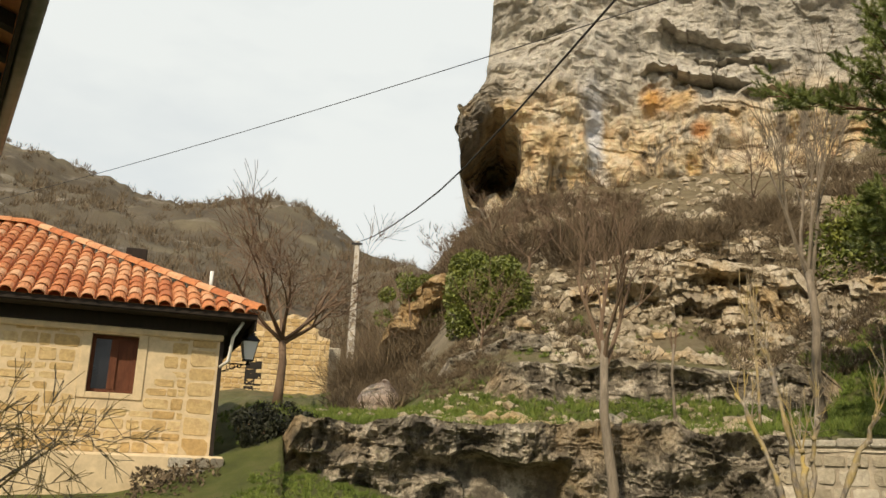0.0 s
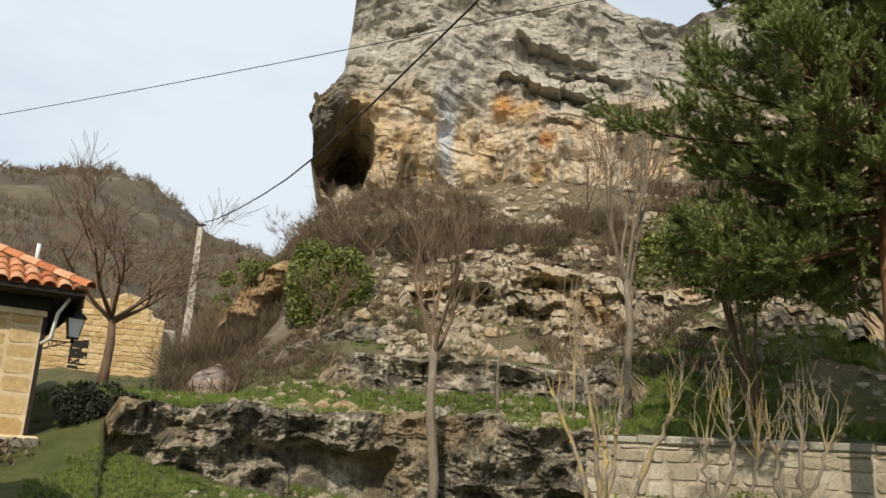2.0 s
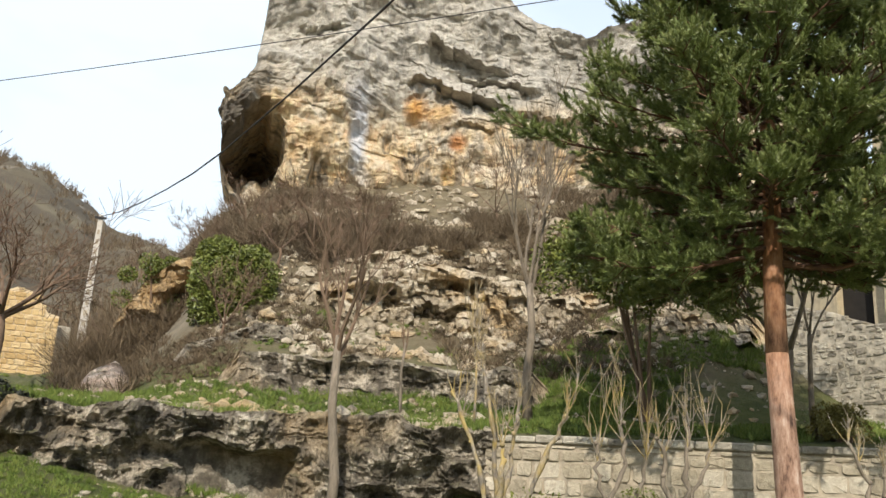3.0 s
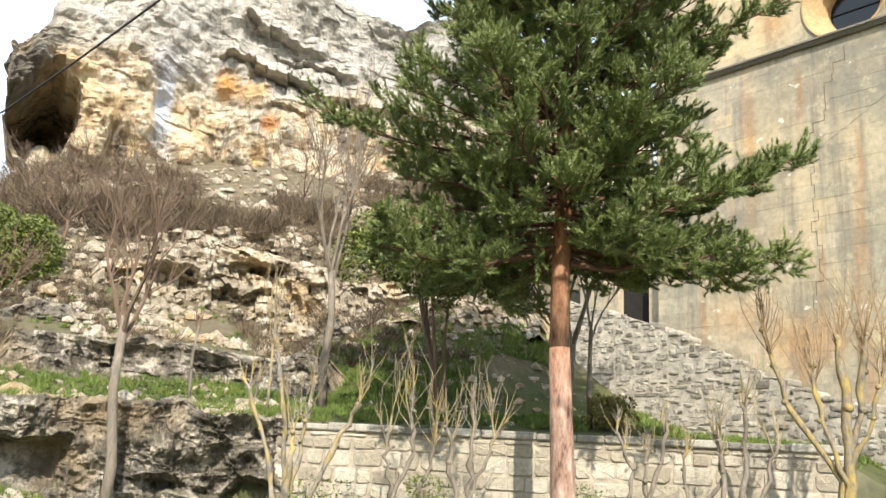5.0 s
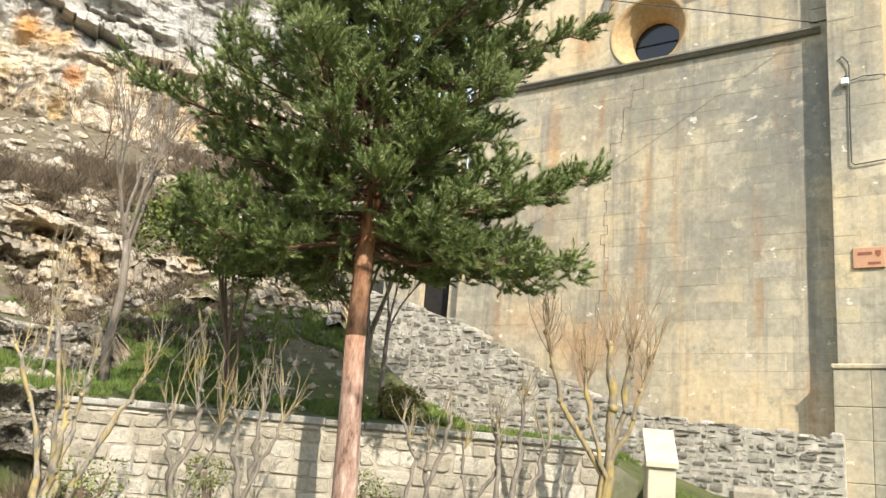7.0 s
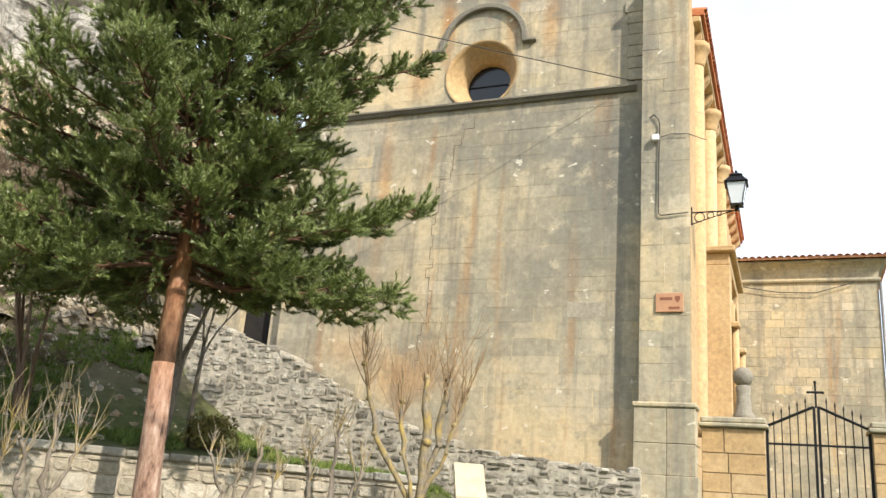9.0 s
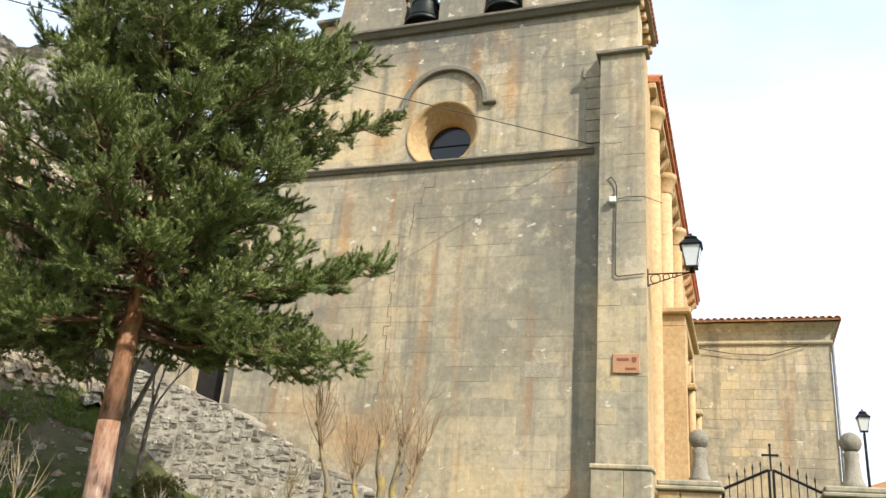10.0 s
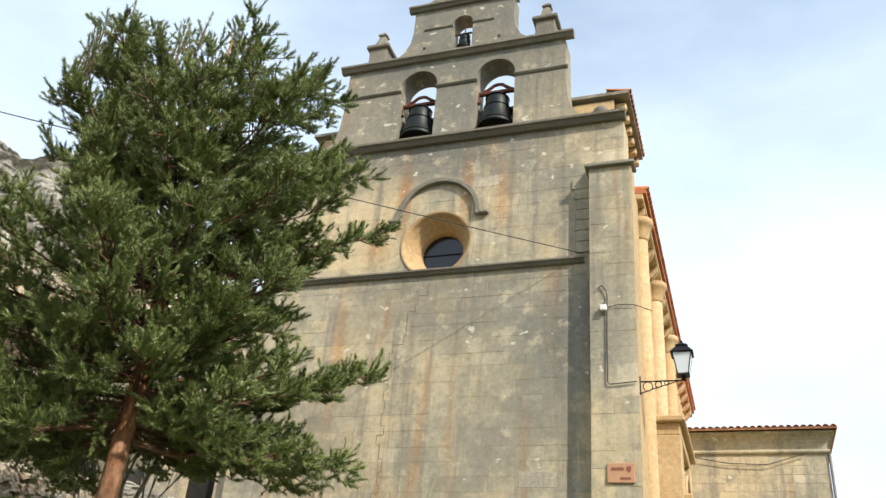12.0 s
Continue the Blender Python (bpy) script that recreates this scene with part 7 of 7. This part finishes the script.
pollard(7.3, 10.8, ((-0.2, 0, 1.9, 0.05), (0.25, 0, 2.1, 0.05), (0.55, 0.05, 1.8, 0.035)), (6, 1.0), 74, "grey cut-back shrub with upright shoots", M_BARK, M_PALETWIG)
pollard(9.35, 9.0, ((-0.35, 0, 1.9, 0.04), (0.1, 0, 1.7, 0.045), (0.4, 0, 2.1, 0.04)), (4, 0.6), 75, "grey cut-back shrub with knotted stems", M_BARK, M_PALETWIG)
pollard(10.4, 8.0, ((-0.4, 0, 2.0, 0.045), (0.0, 0.05, 2.6, 0.045), (0.45, 0, 1.9, 0.04)), (5, 0.8), 76, "grey cut-back shrub with knotted stems", M_BARK, M_PALETWIG)
pollard(10.0, 8.5, ((-0.2, 0.1, 1.7, 0.035), (0.3, 0, 1.9, 0.035)), (5, 0.7), 77, "grey cut-back shrub with knotted stems", M_BARK, M_PALETWIG)
bare_tree(-4.3, 8.2, 2.6, 0.7, 0.035, 78, "bare drooping shrub with thin grey twigs", M_BARK, M_PALETWIG, 6, 0.9, -0.03, 3, thin=0.004)


# ---- leafy and dry bushes, grass ----
def leaf_cloud(centres, per, size, seed, flat=0.0):
    """Small folded leaves filling balls: centres of (x, y, z, radius)."""
    rng = np.random.default_rng(seed)
    c = np.repeat(np.array(centres, float), per, 0)
    d = rng.normal(size=(len(c), 3))
    d /= np.linalg.norm(d, axis=1)[:, None]
    p = c[:, :3] + d * (c[:, 3] * rng.uniform(0.55, 1.05, len(c)) ** 0.6)[:, None] * np.array([1, 1, 0.9])
    a = rng.normal(size=(len(c), 3)); a /= np.linalg.norm(a, axis=1)[:, None]
    b = np.cross(a, rng.normal(size=(len(c), 3))); b /= np.linalg.norm(b, axis=1)[:, None]
    s = (size * rng.uniform(0.6, 1.3, len(c)))[:, None]
    n = np.cross(a, b) * s * 0.15
    V = np.stack([p - a * s, p - b * s * 0.45 + n, p + a * s, p + b * s * 0.45 + n], 1).reshape(-1, 3)
    return V, np.arange(len(V)).reshape(-1, 4)


def leafy_bush(name, label, x, y, z, blobs, per, size, seed, material):
    t = empty(name, Matrix.Translation((x, y, z)))
    tagged(t, label, "bush")
    V, F = leaf_cloud(blobs, per, size, seed)
    ob_of("foliage", mesh_of("foliage", V, F.tolist(), material), t)
    bm = bmesh.new()
    for k, b in enumerate(blobs[:6]):
        add_tube(bm, [(0.05 * k, 0, -0.3), (b[0] * 0.5, b[1] * 0.5, b[2] * 0.5), (b[0], b[1], b[2])], [0.05, 0.035, 0.015], 5)
    part("stem", bm, M_TWIG, t)


_rnd = random.Random(9)
leafy_bush("evergreen_bush", "dense dark green ivy-clad bush on the slope", 1.38, 23.3, 4.7,
           [(_rnd.uniform(-0.8, 0.8), _rnd.uniform(-0.5, 0.6), _rnd.uniform(0.35, 2.6), _rnd.uniform(0.4, 0.62)) for _ in range(44)], 900, 0.055, 3, M_IVY)
_q = [(-0.2, 0.3, 3.2), (0.1, 0.1, 2.8), (-0.5, 0.4, 3.3), (0.4, -0.2, 2.7), (-0.7, 0.5, 3.1), (0.6, -0.3, 2.9), (-1.45, 1.1, 3.7), (-1.25, 1.0, 3.3), (-1.05, 0.8, 3.4), (-1.4, 1.0, 3.0), (-0.9, 0.7, 2.9), (0.85, -0.55, 2.5), (1.1, -0.75, 2.7), (1.3, -0.9, 2.4), (0.0, 0.0, 2.4), (-0.4, 0.2, 2.6)]
leafy_bush("ivy_clad_tree", "leafy ivy-clad thicket behind the pine", 8.9, 14.3, gz(8.9, 14.3), [(a + _rnd.gauss(0, 0.15), b + _rnd.gauss(0, 0.15), c + _rnd.gauss(0, 0.12) + 0.1, _rnd.uniform(0.32, 0.5)) for a, b, c in _q for _ in range(2)], 330, 0.06, 15, M_IVY)
leafy_bush("olive_shrub", "low olive green shrub on the terrace edge", 11.15, 11.6, gz(11.15, 11.6), [(_rnd.uniform(-0.45, 0.45), _rnd.uniform(-0.3, 0.3), _rnd.uniform(0.1, 0.5), _rnd.uniform(0.18, 0.28)) for _ in range(14)], 260, 0.035, 16, M_OLIVE)
leafy_bush("ivy_patch", "ivy hanging over the rock bank", -0.9, 27.0, 6.0, [(_rnd.uniform(-1.2, 0.8), _rnd.uniform(-0.3, 0.4), _rnd.uniform(0.1, 1.5), _rnd.uniform(0.25, 0.45)) for _ in range(16)], 220, 0.06, 4, M_IVY)
for i, (x, y, s) in enumerate(((5.45, 11.7, 0.35), (8.9, 9.7, 0.3), (6.9, 10.9, 0.28))):
    leafy_bush("low_green_shrub", "low yellow-green shrub at the wall's foot", x, y, gz(x, y), [(_rnd.uniform(-0.3, 0.3), _rnd.uniform(-0.2, 0.2), _rnd.uniform(0.3, 1.0), s) for _ in range(5)], 90, 0.035, 6 + i, M_IVY)
# added leaf mass: imitates the deep shadow on the ground beside the house
leafy_bush("shadow_hedge", "low near-black leaf mass added to stand for the shadow beside the house", -3.05, 15.0, gz(-3.05, 15.0), [(_rnd.uniform(-0.45, 0.8), _rnd.uniform(-0.15, 0.5), _rnd.uniform(0.0, 0.5) * _rnd.uniform(0.4, 1.2), _rnd.uniform(0.18, 0.34)) for _ in range(24)], 300, 0.045, 17, M_SHADOWLEAF)
leafy_bush("dark_shrub", "dark tangled shrub below the terrace wall", -3.6, 13.3, 0.7, [(_rnd.uniform(-1.0, 1.2), _rnd.uniform(-0.3, 0.4), _rnd.uniform(0.0, 0.6), _rnd.uniform(0.25, 0.4)) for _ in range(20)], 220, 0.05, 12, M_BRUSH)


def brush_stuff(name, label, areas, material, seed, per=46, wild=0.45):
    """Scrub: fans of thin dry stalks. areas: (count, az0, az1, r0, r1, height)."""
    rng = np.random.default_rng(seed)
    VV = []
    for count, a0, a1, r0, r1, hgt, wid in areas:
        az, r = np.radians(rng.uniform(a0, a1, count)), rng.uniform(r0, r1, count)
        x, y = r * np.sin(az), r * np.cos(az)
        k = fbm(x * 0.35, y * 0.35, 0, 3, seed) > -0.2
        x, y = x[k], y[k]
        z = ground_z(x, y)
        n = len(x)
        h = hgt * rng.uniform(0.5, 1.2, n)
        P = np.repeat(np.stack([x, y, z], 1), per, 0)
        H = np.repeat(h, per)[:, None]
        P[:, :2] += rng.normal(size=(n * per, 2)) * H * 0.22
        d = rng.normal(size=(n * per, 3)) * wild
        d[:, 2] = np.abs(d[:, 2]) + 1.2 - wild
        d /= np.linalg.norm(d, axis=1)[:, None]
        o = P + d * H * rng.uniform(0.0, 0.55, (n * per, 1))
        s = np.cross(d, rng.normal(size=(n * per, 3)))
        s /= np.linalg.norm(s, axis=1)[:, None]
        w = wid * rng.uniform(0.6, 1.4, (n * per, 1))
        VV.append(np.stack([o - s * w, o + s * w, o + d * H * rng.uniform(0.35, 0.8, (n * per, 1))], 1).reshape(-1, 3))
    V = np.concatenate(VV)
    ob = ob_of(name, mesh_of(name, V, np.arange(len(V)).reshape(-1, 3).tolist(), material))
    return tagged(ob, label, "scrub", kind="stuff")


brush_stuff("dry_scrub", "dry brown scrub covering the slope below the cliff", ((1500, -3, 34, 26, 33, 0.7, 0.011), (700, 6.5, 34, 19, 26, 0.4, 0.01), (420, -6, 3, 26, 40, 0.9, 0.014), (200, -7, -0.6, 20, 29, 0.5, 0.011), (420, -0.6, 7, 18.6, 22.6, 0.2, 0.008), (40, 57.0, 60.0, 12.6, 13.8, 0.6, 0.006), (80, 20.8, 24.4, 14.0, 15.0, 0.6, 0.007), (260, -12, -4, 34, 60, 1.4, 0.02)), M_BRUSH, 31, 46, 0.8)
brush_stuff("thorn_scrub", "tangled brown leafless thorn scrub under the overhang", ((60, -5.5, 4, 26.0, 30, 1.5, 0.007), (45, 3, 10, 24.5, 28, 1.2, 0.007), (70, 10, 27, 25.5, 30, 0.9, 0.007)), M_BRUSH, 37, 420, 1.0)
brush_stuff("far_scrub", "brown leafless scrub woods on the far hillside", ((900, -32, -2, 60, 130, 1.6, 0.045), (900, -32, -1, 130, 236, 2.0, 0.08)), M_BRUSH, 33, 22)
brush_stuff("grass", "short green grass on terrace and lane", ((2200, -14, 12, 10.5, 14.6, 0.10, 0.006), (3400, -10, 45, 15.4, 19.0, 0.14, 0.008), (900, -9, 22, 15.35, 16.2, 0.2, 0.008), (2200, 23, 43, 16.0, 21.0, 0.16, 0.009), (700, 4, 40, 19.6, 22, 0.13, 0.008), (1300, 38, 60, 15.2, 18.4, 0.15, 0.008), (300, -16, -6, 15, 26, 0.14, 0.008), (700, 52, 68, 11.5, 16.8, 0.13, 0.007), (1300, 36, 48, 16.3, 20.6, 0.17, 0.009)), M_GRASS, 35, 30)


# ---- ruin, pole and wires ----
def ruin():
    r = empty("ruined_barn", Matrix.Translation((-6.1, 32.3, 0)) @ pose(0, 0, 0, 0, 0, 10))
    tagged(r, "ruined ochre stone barn wall with broken top", "ruin")
    prof = [(-4.2, 3.0), (1.9, 3.0), (1.9, 6.2), (1.5, 6.3), (1.1, 6.95), (0.4, 7.1), (-0.2, 6.8), (-1.0, 6.7), (-1.9, 6.0), (-4.2, 5.4)]
    bm = bmesh.new()
    add_prism(bm, prof, 0.03, 0.6)
    core = part("wall_core", bm, M_MORTAR, r)
    top = lambda x: np.interp(x, [-4.2, -1.9, -1.0, -0.2, 0.4, 1.1, 1.5, 1.9], [5.4, 6.0, 6.7, 6.8, 7.1, 6.95, 6.3, 6.2])
    lay_stones([q for q in courses(-4.2, 1.9, 3.2, 7.2, (0.14, 0.24), (0.18, 0.4), 0.02, 91) if q[3] < top((q[0] + q[1]) / 2) + 0.05], 0, 0.07, core, M_HOUSESTONE, 92, limit=120, near=lambda q: -q[2], inset=0.06, bulge=0.05, uneven=0.015)
    box("return_wall", 1.9, 2.4, 0.9, 3.5, 3.0, 6.0, M_RUBBLE, r, bevel=0.05)
    box("dark_doorway", -1.2, -0.6, 0.0, 0.03, 3.6, 5.2, M_DARK, r)


ruin()


def pole():
    p = empty("utility_pole", Matrix.Translation((-4.0, 38.3, 4.3)))
    tagged(p, "tapered pale concrete utility pole on the hillside", "utility pole")
    bm = bmesh.new()
    lo = [bm.verts.new((x * 0.19, y * 0.15, 0)) for x, y in ((-1, -1), (1, -1), (1, 1), (-1, 1))]
    hi = [bm.verts.new((x * 0.10, y * 0.09, 7.35)) for x, y in ((-1, -1), (1, -1), (1, 1), (-1, 1))]
    bm.faces.new(hi)
    for k in range(4):
        bm.faces.new((lo[k], lo[(k + 1) % 4], hi[(k + 1) % 4], hi[k]))
    part("shaft", bm, M_CONCRETE, p)
    for i in range(14):
        z = 0.6 + i * 0.45
        w = 0.19 - 0.09 * z / 7.35
        box("recess", -w * 0.45, w * 0.45, -0.15 + 0.06 * z / 7.35 - 0.004, -0.1, z, z + 0.22, M_JOINT_LIGHT, p)
    box("bracket", -0.25, 0.25, -0.14, -0.10, 7.15, 7.25, M_IRON, p)


pole()


def wire(name, label, pts, r):
    bm = bmesh.new()
    add_tube(bm, pts, [r] * len(pts), 5)
    me_ob = part(name, bm, M_CABLE, None, smooth=True)
    return tagged(me_ob, label, "cable")


def sag(a, b, drop, n=24):
    a, b = Vector(a), Vector(b)
    return [a.lerp(b, i / n) - Vector((0, 0, drop * 4 * (i / n) * (1 - i / n))) for i in range(n + 1)]


_c = CH @ Vector((-2.15, FY - 0.05, 11.45))
wire("overhead_cable", "thin overhead cable running from hillside to church wall", sag((-30.0, 41.8, 12.0), _c, 0.75, 40), 0.011)
_k = lambda y: -4.0 + 0.25 * (38.3 - y)
wire("overhead_cable", "thick black overhead cable slung from the concrete pole", [(_k(y), y, z) for y, z in ((38.3, 11.6), (34, 10.75), (30, 10.1), (26, 9.55), (23, 9.2), (20.3, 9.0), (16.3, 8.88), (12, 8.85), (8, 8.9), (3, 9.2), (-4, 9.9))], 0.022)
wire("overhead_cable", "slack cable along the transept wall", [CH @ Vector(p) for p in ((-0.7, FY + 11.9, 9.9), (0.6, FY + 11.9, 9.65), (1.8, FY + 11.9, 9.6), (3.0, FY + 11.9, 9.95))], 0.014)
# low roofs beyond the gate
far_house = empty("far_house", CH @ Matrix.Translation((9.2, FY + 22, 0)))
tagged(far_house, "distant stone house with red tiled roof beyond the gate", "house")
box("wall", -4.3, 6, 0, 6, 0, 6.2, M_HOUSESTONE, far_house)
prism("roof", [(-4.8, 6.2), (6.5, 6.2), (6.5, 6.35), (0.8, 8.2), (-4.8, 6.35)], -0.4, 6.4, M_TILE, far_house)
